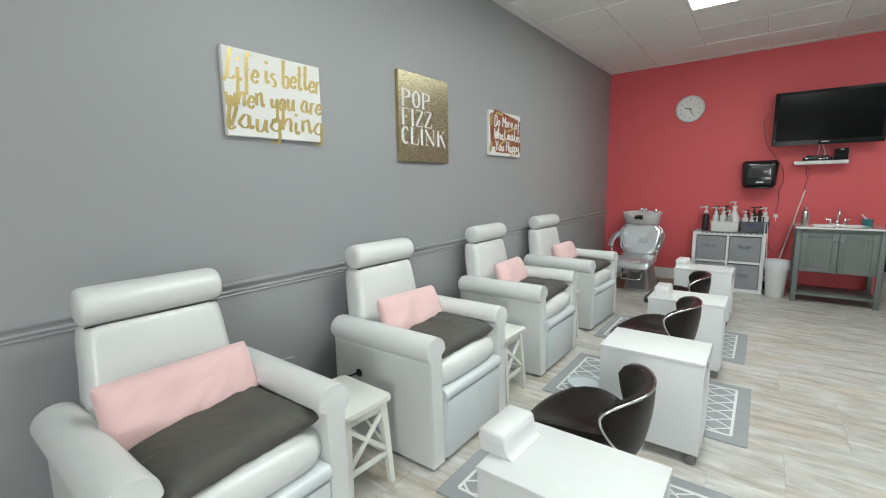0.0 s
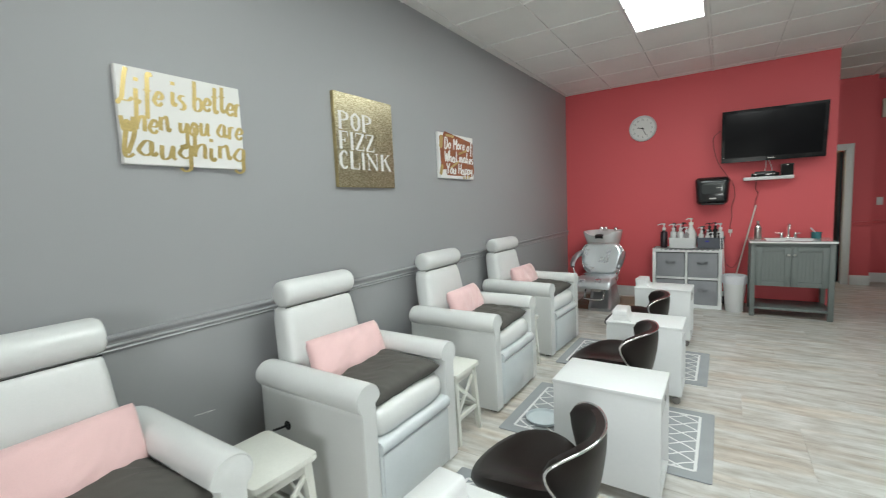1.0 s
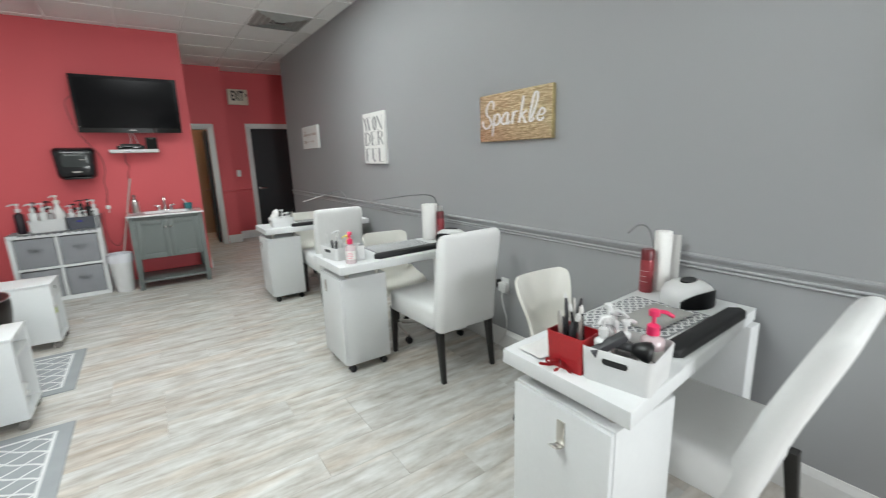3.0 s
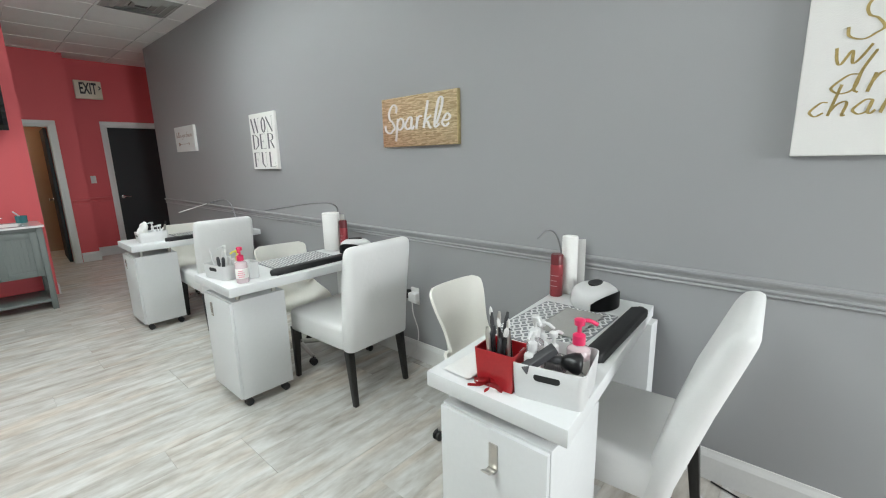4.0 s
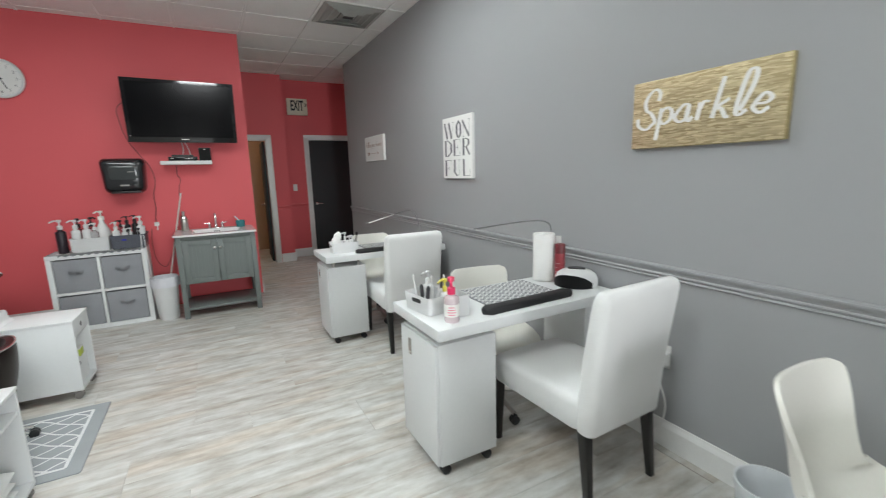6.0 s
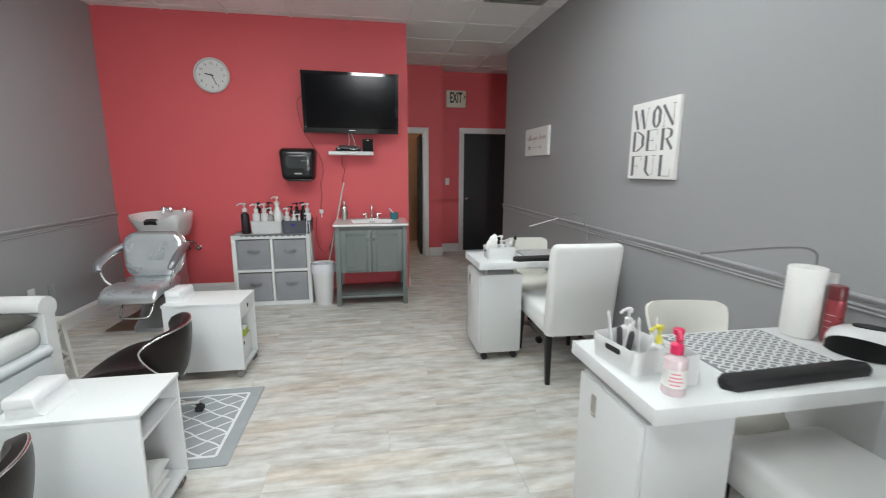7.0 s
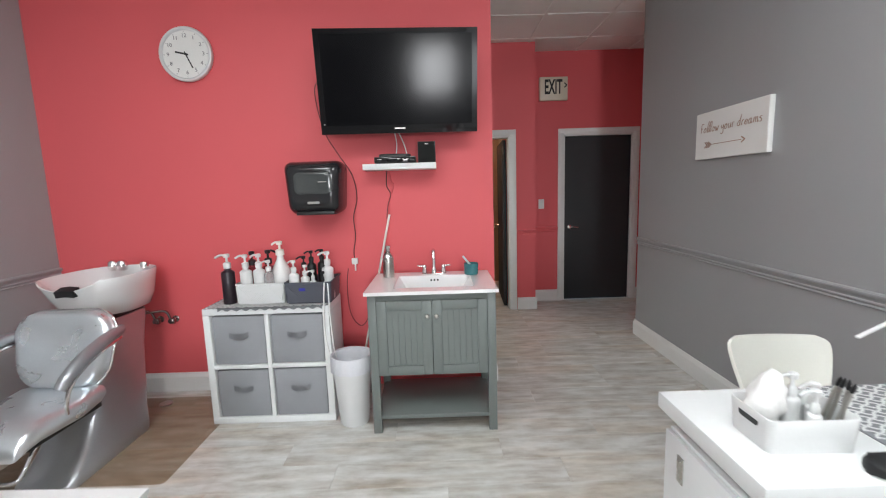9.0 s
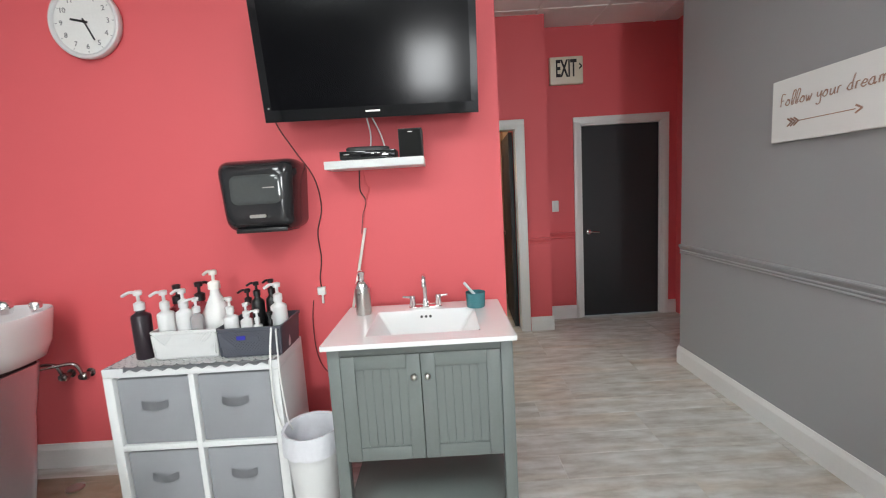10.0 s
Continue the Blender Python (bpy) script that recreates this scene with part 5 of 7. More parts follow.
# ---- cream shell chairs ----
def shell_chair():
    """A moulded shell on a swivel base, facing -y."""
    t = thing("shell_chair", pose(0, 0, 0), "cream moulded plastic shell chair on a black swivel base", "chair", "cream shell chairs at the desks")
    spine = [(-0.235, 0.432), (-0.215, 0.452), (-0.12, 0.452), (0.0, 0.440), (0.11, 0.440), (0.175, 0.468), (0.205, 0.53), (0.218, 0.62), (0.234, 0.73), (0.245, 0.81), (0.249, 0.838)]
    half = [0.180, 0.202, 0.218, 0.220, 0.208, 0.182, 0.158, 0.160, 0.186, 0.192, 0.152]
    lift = [0.0, 0.010, 0.020, 0.030, 0.042, 0.048, 0.044, 0.036, 0.028, 0.020, 0.010]
    pts = curve_pts([(0, y, z) for y, z in spine], 3)
    hv = curve_pts([(h, l, 0) for h, l in zip(half, lift)], 3)
    n = 16
    rows = []
    for i, p in enumerate(pts):
        d = (pts[min(i + 1, len(pts) - 1)] - pts[max(i - 1, 0)]).normalized()
        nrm = Vector((0, -d.z, d.y))
        hw, lf = hv[i].x, hv[i].y
        rows.append([p + Vector((hw * (2 * j / n - 1), 0, 0)) + nrm * lf * 2.2 * abs(2 * j / n - 1) ** 2.6 for j in range(n + 1)])
    bm = bmesh.new()
    loft(bm, rows, closed=False, cap=False)
    bmesh.ops.recalc_face_normals(bm, faces=bm.faces)
    bmesh.ops.solidify(bm, geom=bm.faces[:], thickness=0.014)
    part("shell", bm, CREAM, t, smooth=60)
    bm = bmesh.new()
    box(bm, -0.10, 0.10, -0.11, 0.09, 0.402, 0.427, bevel=0.006)
    lathe(bm, [(0.024, 0.10), (0.024, 0.27), (0.016, 0.275), (0.016, 0.41)], 14)
    part("gas_lift", bm, BLACK_PLASTIC, t)
    bm = bmesh.new()
    lathe(bm, [(0.04, 0.065), (0.04, 0.11), (0.03, 0.115)], 16)
    for k in range(5):
        a = radians(72 * k + 54)
        tube(bm, [(0.02 * math.cos(a), 0.02 * math.sin(a), 0.092), (0.27 * math.cos(a), 0.27 * math.sin(a), 0.066)], 0.014, 8, radii=[0.022, 0.014])
    part("star_base", bm, STEEL, t, "grey metal star base")
    for k in range(5):
        a = radians(72 * k + 54)
        caster(t, 0.27 * math.cos(a), 0.27 * math.sin(a), 0.027, BLACK_PLASTIC, top=0.066)
    return t


sc = shell_chair()
sc.matrix_basis = pose(2.955, 2.232, 0, 0, 0, -1)
copy_thing(sc, pose(2.885, 4.005, 0, 0, 0, -9))
copy_thing(sc, pose(2.845, 6.02, 0, 0, 0, -4))

# ---- small wares on the desks ----
CLEAR = bpy.data.materials.new("clear_plastic")
CLEAR.use_nodes = True
_c = CLEAR.node_tree.nodes["Principled BSDF"]
_c.inputs["Base Color"].default_value = (0.95, 0.93, 0.94, 1)
_c.inputs["Transmission Weight"].default_value, _c.inputs["Roughness"].default_value, _c.inputs["IOR"].default_value = 0.75, 0.12, 1.3
PINK_LIQUID = material("pink_liquid_plastic", (0.90, 0.74, 0.77), 0.15, vary=0.05, bump=0)
PINK_LIQUID.node_tree.nodes["Principled BSDF"].inputs["Transmission Weight"].default_value = 0.35
PINK_PRINT = material("pink_print", (0.72, 0.22, 0.30), 0.5, bump=0)
HOT_PINK = material("hot_pink_plastic", (0.72, 0.03, 0.12), 0.3, vary=0.05, bump=0)
RED_PLASTIC = material("red_glossy_card", (0.40, 0.012, 0.018), 0.3, vary=0.1, bump=0.02)
RED_CAN = material("red_printed_metal", (0.30, 0.045, 0.055), 0.28, 0.2, vary=0.08, bump=0)
PAPER = material("white_paper_towel", (0.82, 0.81, 0.79), 0.95, vary=0.03, fine=150, bump=0.4)
BIN_WHITE = material("white_plastic_bin", (0.65, 0.65, 0.65), 0.35, vary=0.02)
DARK_GREY = material("dark_grey_plastic", (0.05, 0.05, 0.055), 0.45, vary=0.1)
COTTON = material("white_cotton", (0.72, 0.71, 0.70), 0.95, vary=0.05, fine=60, bump=0.6)
YELLOW = material("yellow_cap", (0.62, 0.55, 0.08), 0.4)


def tray(m, w, d, h, mat, label, slots=True, wall=0.004):
    t = thing("storage_tray", m, label, "tray")
    bm = bmesh.new()
    rings = []
    for z, k, inset in ((0, 0.94, 0), (h * 0.5, 0.97, 0), (h, 1.0, 0), (h + 0.002, 1.0, wall * 0.5), (h, 1.0, wall), (h * 0.5, 0.97, wall), (wall, 0.94, wall)):
        rings.append([Vector((x, y, z)) for x, y in rounded_rect(w * k - 2 * inset, d * k - 2 * inset, 0.02 - inset * 0.5)])
    loft(bm, rings)
    part("tub", bm, mat, t, smooth=50)
    if slots:
        for s in (1, -1):
            bm = bmesh.new()
            prism(bm, rounded_rect(0.075, 0.022, 0.011), -0.0012, 0.0012, m=pose(s * (w * 0.488), 0, h * 0.72, 90, 0, 90))
            part("hand_slot", bm, BLACK_PLASTIC, t, "dark hand slot")
    return t


def pump_bottle(m, r, h, body, cap, label, name="pump_bottle", nozzle=1.0, taper=0.9, group="bottles", turn=180):
    t = thing(name, m, label, "bottle", group)
    bm = bmesh.new()
    if taper < 2:
        prof = [(r * 0.93, 0), (r, 0.005), (r, h * 0.87), (r * taper, h * 0.905), (r * 0.55, h * 0.945), (r * 0.46, h * 0.96), (r * 0.46, h)]
    else:
        prof = [(r * 0.93, 0), (r, 0.01), (r, h * 0.50), (r * 0.93, h * 0.60), (r * 0.62, h * 0.76), (r * 0.34, h * 0.90), (r * 0.28, h)]
    lathe(bm, prof, 20)
    part("body", bm, body, t, smooth=50)
    bm = bmesh.new()
    c, k = min(r * 0.56, 0.028), max(1.0, min(1.5, r / 0.027))
    lathe(bm, [(c, h), (c, h + 0.022 * k), (c * 0.6, h + 0.026 * k), (0.005 * k, h + 0.028 * k), (0.005 * k, h + 0.046 * k), (0.012 * k, h + 0.047 * k), (0.013 * k, h + 0.060 * k), (0.009 * k, h + 0.063 * k)], 14)
    a = radians(turn)
    reach = 0.042 * nozzle * k
    tube(bm, curve_pts([(0, 0, h + 0.054 * k), (reach * 0.5 * math.cos(a), reach * 0.5 * math.sin(a), h + 0.057 * k), (reach * math.cos(a), reach * math.sin(a), h + 0.046 * k)], 4), 0.005 * k, 8)
    part("pump", bm, cap, t, smooth=50)
    if body is PINK_LIQUID:
        bm = bmesh.new()
        lathe(bm, [(r * 1.012, h * 0.22), (r * 1.012, h * 0.66)], 20, cap=False)
        lab = part("paper_label", bm, WHITE_PRINT, t, "white paper label", smooth=50)
        for k in range(4):
            bm, a0 = bmesh.new(), radians(turn) - radians((26, 34, 30, 22)[k])
            loft(bm, [[Vector((r * 1.02 * math.cos(a0 + j * -2 * (a0 - radians(turn)) / 6), r * 1.02 * math.sin(a0 + j * -2 * (a0 - radians(turn)) / 6), z)) for j in range(7)] for z in (h * (0.28 + 0.09 * k), h * (0.28 + 0.09 * k) + 0.0045)], closed=False, cap=False)
            part("label_bar", bm, PINK_PRINT, lab, "pink print bar", smooth=None)
    return t


def stick(name, m, r, h, mat, label, category, tip=None):
    t = thing(name, m, label, category)
    bm = bmesh.new()
    lathe(bm, [(r * 0.7, 0), (r, 0.003), (r, h * 0.9), (r * 0.6, h)], 8)
    part("shaft", bm, mat, t)
    if tip:
        bm = bmesh.new()
        lathe(bm, [(r * 0.8, h), (r * 1.1, h + 0.008), (r * 0.9, h + 0.02), (r * 0.2, h + 0.028)], 8)
        part("tip", bm, tip, t)
    return t


def paper_roll(x, y, r=0.048):
    t = thing("paper_towel_roll", pose(x, y, DESK_H), "upright roll of white paper towels on the desk", "paper roll", "paper towel rolls on the desks")
    bm = bmesh.new()
    lathe(bm, [(0.020, 0.003), (r - 0.002, 0.003), (r, 0.008), (r, 0.285), (r - 0.002, 0.29), (0.022, 0.29), (0.020, 0.284)], 28)
    part("paper", bm, PAPER, t, smooth=40)
    bm = bmesh.new()
    lathe(bm, [(0.019, 0.0), (0.019, 0.277), (0.017, 0.277), (0.016, 0.004)], 16)
    part("core", bm, material("cardboard_core", (0.10, 0.075, 0.055), 0.9), t, "cardboard core")
    bm = bmesh.new()
    loft(bm, [[Vector((r + 0.0005 + 0.0015 * (z > 0.15), 0.0, z)), Vector((r + 0.003, -0.02, z)), Vector((r + 0.009, -0.04, z)), Vector((r + 0.020, -0.055, z))] for z in (0.008, 0.14, 0.272)], closed=False, cap=False)
    bmesh.ops.solidify(bm, geom=bm.faces[:], thickness=0.0012)
    part("loose_sheet", bm, PAPER, t, "loose end sheet")
    return t


CAP_RED = material("dark_red_cap", (0.13, 0.015, 0.02), 0.35, vary=0.05, bump=0)
CAN_PRINT = material("pale_pink_print", (0.55, 0.36, 0.36), 0.5, vary=0.05, bump=0)


def spray_can(x, y, h=0.21):
    t = thing("spray_can", pose(x, y, DESK_H), "red printed aerosol can on the desk", "spray can", "red aerosol cans on the desks")
    bm = bmesh.new()
    lathe(bm, [(0.029, 0), (0.031, 0.004), (0.031, h * 0.72), (0.029, h * 0.76)], 22)
    part("can", bm, RED_CAN, t, smooth=50)
    bm = bmesh.new()
    lathe(bm, [(0.0305, h * 0.76), (0.0305, h * 0.97), (0.026, h)], 22)
    part("cap", bm, CAP_RED, t, "dark red cap", smooth=50)
    for k in range(3):
        bm = bmesh.new()
        n = 8
        w = (0.8, 0.5, 0.65)[k]
        rings = [[Vector((0.0316 * math.cos(a), 0.0316 * math.sin(a), z)) for a in [math.pi + w * (2 * j / n - 1) for j in range(n + 1)]] for z in (h * 0.50 - k * 0.026, h * 0.50 - k * 0.026 + 0.0028)]
        loft(bm, rings, closed=False, cap=False)
        part("label_bar", bm, CAN_PRINT, t, "pale print bar")
    return t


def nail_lamp(m):
    t = thing("nail_lamp", m, "white domed nail dryer lamp with a black opening", "nail lamp", "nail lamps on the desks")
    bm = bmesh.new()
    n, w, d, h = 28, 0.122, 0.106, 0.102
    rings = []
    for z, k in ((0, 0.96), (0.012, 1.0), (0.048, 0.98), (0.074, 0.88), (0.092, 0.66), (0.102, 0.3), (0.103, 0.05)):
        rings.append([Vector((w * k * math.cos(2 * math.pi * j / n), d * k * math.sin(2 * math.pi * j / n), z)) for j in range(n)])
    loft(bm, rings)
    part("housing", bm, BIN_WHITE, t, smooth=60)
    bm = bmesh.new()
    pts = []
    for k in range(13):
        a = radians(-168 + 128 * k / 12)
        pts.append((math.cos(a), math.sin(a)))
    top = [Vector((w * (1.012 - 0.03 * (1 - abs(2 * i / 12 - 1))) * c, d * (1.012 - 0.03 * (1 - abs(2 * i / 12 - 1))) * s, 0.080 - 0.045 * abs(2 * i / 12 - 1) ** 2.4)) for i, (c, s) in enumerate(pts)]
    low = [Vector((w * 1.012 * c, d * 1.012 * s, 0.004)) for c, s in pts]
    loft(bm, [low, top], closed=False, cap=False)
    bmesh.ops.solidify(bm, geom=bm.faces[:], thickness=-0.004)
    part("opening", bm, BLACK_PLASTIC, t, "black hand opening")
    bm = bmesh.new()
    prism(bm, [(0.05 * math.cos(2 * math.pi * j / 16), 0.03 * math.sin(2 * math.pi * j / 16)) for j in range(16)], 0.098, 0.106)
    part("button_panel", bm, BLACK_PLASTIC, t, "black top panel")
    return t


DULL_STEEL = material("dull_grey_steel", (0.26, 0.26, 0.265), 0.4, 0.8, vary=0.05, bump=0.02)


def arm_lamp(base, pts, bar, label):
    t = thing("desk_lamp", pose(*base), label, "desk lamp")
    bm = bmesh.new()
    lathe(bm, [(0.03, 0), (0.03, 0.012), (0.01, 0.018)], 14)
    part("clamp", bm, STEEL, t)
    bm = bmesh.new()
    tube(bm, curve_pts([(0, 0, 0.01)] + pts, 8), 0.0042, 6)
    part("arm", bm, DULL_STEEL, t, "thin bent metal arm")
    if bar:
        a, b = Vector(bar[0]), Vector(bar[1])
        q = (b - a).to_track_quat("X", "Z").to_matrix().to_4x4()
        part("lamp_bar", boxed(0, (b - a).length, -0.006, 0.006, -0.003, 0.003, bevel=0.0015, m=Matrix.Translation(a) @ q), LIGHT_FRAME, t, "slim white lamp bar")
    return t


# desk one (nearest the window)
x0, y0 = DESKS[0]
tr = tray(pose(x0 + 0.165, y0 + 0.152, DESK_H, 0, 0, 12), 0.20, 0.21, 0.105, BIN_WHITE, "white plastic tray full of bottles and brushes on the desk")
red = thing("tool_box", pose(x0 + 0.098, y0 + 0.297, DESK_H, 0, 0, 5), "glossy red card box packed with files and brushes", "box")
bm = bmesh.new()
loft(bm, [[Vector((x, y, z)) for x, y in rounded_rect(0.105 * k - 2 * i, 0.125 * k - 2 * i, 0.006)] for z, k, i in ((0, 0.95, 0), (0.118, 1.06, 0), (0.118, 1.06, 0.004), (0.006, 0.95, 0.004))])
part("box", bm, RED_PLASTIC, red, smooth=None)
bow = bmesh.new()
for k, q in enumerate(([(-0.056, 0.01, 0.028), (-0.066, 0.03, 0.030), (-0.070, 0.058, 0.018), (-0.064, 0.040, 0.008), (-0.056, 0.01, 0.024)], [(-0.056, 0.01, 0.028), (-0.066, -0.016, 0.026), (-0.068, -0.038, 0.012), (-0.062, -0.022, 0.006), (-0.056, 0.01, 0.022)], [(-0.057, 0.01, 0.026), (-0.070, 0.034, 0.010), (-0.082, 0.075, 0.003)], [(-0.057, 0.01, 0.026), (-0.072, 0.004, 0.010), (-0.088, 0.012, 0.003)])):
    q = curve_pts(q, 5)
    loft(bow, [[p + Vector((0, 0.002 * math.sin(i), 0.006)) for i, p in enumerate(q)], [p + Vector((0.001, 0, -0.004)) for p in q]], closed=False, cap=False)
bmesh.ops.solidify(bow, geom=bow.faces[:], thickness=0.001)
part("ribbon_bow", bow, RED_PLASTIC, red, "red ribbon bow")
rnd = random.Random(5)
for k in range(13):
    px, py = rnd.uniform(-0.036, 0.036), rnd.uniform(-0.045, 0.045)
    nm, mt, tp, lab, cat = (("nail_file", DARK_GREY, None, "dark grey nail file standing in the red box", "nail file"), ("brush", BLACK_PLASTIC, COTTON, "thin black brush standing in the red box", "brush"), ("cuticle_tool", STEEL, None, "steel cuticle tool standing in the red box", "tool"))[k % 3]
    stick(nm, red.matrix_basis @ pose(px, py, 0.008, rnd.uniform(-9, 9), rnd.uniform(-9, 9), 0), rnd.uniform(0.004, 0.008), rnd.uniform(0.15, 0.215), mt, lab, cat, tp)
for k, (px, py, r, h, body, cap, lab) in enumerate((
    (-0.055, 0.055, 0.024, 0.13, BIN_WHITE, BIN_WHITE, "white pump bottle in the tray"),
    (0.0, 0.065, 0.026, 0.15, CLEAR, BIN_WHITE, "clear pump bottle in the tray"),
    (0.045, 0.06, 0.022, 0.12, BIN_WHITE, BIN_WHITE, "white pump bottle in the tray"),
    (0.058, -0.05, 0.034, 0.125, PINK_LIQUID, HOT_PINK, "clear bottle of pink liquid with a hot pink pump"),
    (0.0, 0.01, 0.026, 0.11, CLEAR, BIN_WHITE, "clear pump bottle in the tray"),
)):
    pump_bottle(tr.matrix_basis @ pose(px, py, 0.005, 0, 0, 40 * k), r, h, body, cap, lab, group="bottles on the manicure desks")
for k, (px, py, r, h) in enumerate(((0.0, -0.05, 0.03, 0.055), (0.055, 0.01, 0.028, 0.07), (-0.055, 0.0, 0.028, 0.06))):
    j = thing("cotton_jar", tr.matrix_basis @ pose(px, py, 0.005), "small clear jar of white cotton in the tray", "jar", "cotton jars")
    bm = bmesh.new()
    lathe(bm, [(r * 0.95, 0), (r, 0.004), (r, h), (r * 0.9, h), (r * 0.9, 0.006)], 16)
    part("jar", bm, CLEAR, j, smooth=50)
    bm = bmesh.new()
    bmesh.ops.create_icosphere(bm, subdivisions=2, radius=r * 0.85, matrix=pose(0, 0, h * 0.75))
    for v in bm.verts:
        v.co += v.normal * noise.noise(v.co * 60 + Vector((k, 0, 0))) * r * 0.3
    part("cotton", bm, COTTON, j, smooth=80)
du = thing("dust_brush", tr.matrix_basis @ pose(-0.055, 0.075, 0.118, 95, 0, 12), "black dusting brush with a grey handle lying on the tray", "brush")
bm = bmesh.new()
lathe(bm, [(0.008, 0), (0.014, 0.02), (0.012, 0.09), (0.014, 0.10)], 10)
part("handle", bm, DARK_GREY, du)
bm = bmesh.new()
lathe(bm, [(0.012, 0.10), (0.020, 0.112), (0.030, 0.135), (0.031, 0.15), (0.022, 0.158), (0.003, 0.160)], 16)
part("bristles", bm, BLACK_PLASTIC, du, "black bristles", smooth=60)
nf = thing("buffer_block", tr.matrix_basis @ pose(-0.07, 0.035, 0.115, 20, 55, -30), "dark grey buffer block leaning on the tray", "nail buffer")
part("block", boxed(-0.012, 0.012, -0.014, 0.014, -0.05, 0.06, bevel=0.003), DARK_GREY, nf)
paper_roll(x0 + 1.04, y0 + 0.535, 0.038)
spray_can(x0 + 0.965, y0 + 0.565)
nail_lamp(pose(x0 + 0.955, y0 + 0.365, DESK_H, 0, 0, 4))
arm_lamp((x0 + 1.07, y0 + 0.58, DESK_H), [(0.0, 0.01, 0.16), (-0.01, 0.04, 0.28), (-0.05, 0.07, 0.31), (-0.10, 0.10, 0.27)], None, "thin bent metal lamp arm clamped to the desk")
ft = thing("finger_towel", pose(x0 + 0.13, y0 + 0.43, DESK_H), "folded white hand cloth on the desk corner", "towel")
bm = bmesh.new()
pillow(bm, 0.20, 0.11, 0.014, power=0.25, n=8, seed=9, m=pose(0, 0, 0.008))
part("cloth", bm, CLOTH, ft, smooth=80)

# desk two
x0, y0 = DESKS[1]
tr = tray(pose(x0 + 0.105, y0 + 0.305, DESK_H, 0, 0, 10), 0.17, 0.22, 0.085, BIN_WHITE, "white plastic tray of brushes and bottles on the desk")
for k in range(9):
    px, py = rnd.uniform(-0.045, 0.045), rnd.uniform(-0.08, 0.05)
    dark = k in (2, 5)
    stick("nail_file" if dark else "brush", tr.matrix_basis @ pose(px, py, 0.006, rnd.uniform(-16, 16), rnd.uniform(-14, 14), 0), 0.010 if dark else 0.005, rnd.uniform(0.10, 0.15), DARK_GREY if dark else BIN_WHITE, "dark grey nail file in the tray" if dark else "thin white brush in the tray", "nail file" if dark else "brush", None if dark else COTTON)
pump_bottle(pose(x0 + 0.105, y0 + 0.085, DESK_H, 0, 0, 60), 0.034, 0.13, PINK_LIQUID, HOT_PINK, "pink liquid bottle with a hot pink pump on the desk", group="bottles on the manicure desks")
pump_bottle(tr.matrix_basis @ pose(0.035, 0.06, 0.006), 0.026, 0.11, BIN_WHITE, BIN_WHITE, "white pump bottle in the tray", group="bottles on the manicure desks")
pump_bottle(tr.matrix_basis @ pose(0.02, -0.095, 0.006), 0.02, 0.10, BIN_WHITE, YELLOW, "white bottle with a yellow pump in the tray", group="bottles on the manicure desks")
cup = thing("file_holder", pose(x0 + 0.19, y0 + 0.165, DESK_H), "white square holder of files on the desk", "holder")
bm = bmesh.new()
loft(bm, [[Vector((x, y, z)) for x, y in rounded_rect(0.06 - 2 * i, 0.10 - 2 * i, 0.006)] for z, i in ((0, 0), (0.10, 0), (0.10, 0.003), (0.005, 0.003))])
part("cup", bm, BIN_WHITE, cup, smooth=None)
paper_roll(x0 + 0.955, y0 + 0.43, 0.066)
spray_can(x0 + 0.995, y0 + 0.335, 0.235)
nail_lamp(pose(x0 + 1.02, y0 + 0.225, DESK_H, 0, 0, -50))
arm_lamp((x0 + 1.09, y0 + 0.46, DESK_H), [(-0.02, 0.03, 0.25), (-0.08, 0.0, 0.345), (-0.28, -0.04, 0.375), (-0.64, -0.03, 0.36)], None, "long thin grey lamp arm clamped to the desk")

# desk three
x0, y0 = DESKS[2]
tr = tray(pose(x0 + 0.21, y0 + 0.23, DESK_H, 0, 0, -1), 0.235, 0.16, 0.09, BIN_WHITE, "white plastic tray with cotton and bottles on the desk")
bag = thing("cotton_bag", tr.matrix_basis @ pose(-0.06, 0.02, 0.006), "clear bag of white cotton balls standing in the tray", "cotton bag")
bm = bmesh.new()
bmesh.ops.create_icosphere(bm, subdivisions=3, radius=1, matrix=Matrix.Diagonal((0.042, 0.045, 0.085, 1)))
for v in bm.verts:
    v.co += Vector((0.02 * (v.co.z / 0.085), 0, 0.085)) + v.co.normalized() * 0.018 * noise.noise(v.co * 38)
part("cotton", bm, COTTON, bag, smooth=80)
pump_bottle(tr.matrix_basis @ pose(0.02, 0.03, 0.006), 0.02, 0.10, BIN_WHITE, BIN_WHITE, "white pump bottle in the tray", group="bottles on the manicure desks")
for k, (px, py) in enumerate(((0.05, -0.01), (0.08, 0.03))):
    pump_bottle(tr.matrix_basis @ pose(px, py, 0.006), 0.018, 0.07, BIN_WHITE, BIN_WHITE, "small white bottle in the tray", group="bottles on the manicure desks")
for k in range(4):
    stick("brush", tr.matrix_basis @ pose(0.095, -0.03 + 0.02 * k, 0.006, rnd.uniform(-12, 12), 8, 0), 0.005, 0.14, STEEL, "thin metal brush in the tray", "brush", BLACK_PLASTIC)
arm_lamp((x0 + 1.08, y0 + 0.46, DESK_H), [(-0.02, 0.04, 0.20), (-0.06, 0.06, 0.28), (-0.14, 0.05, 0.297), (-0.30, 0.0, 0.272)], [(-0.29, 0.003, 0.274), (-0.585, -0.10, 0.222)], "white slim bar lamp on a bent arm over the desk")

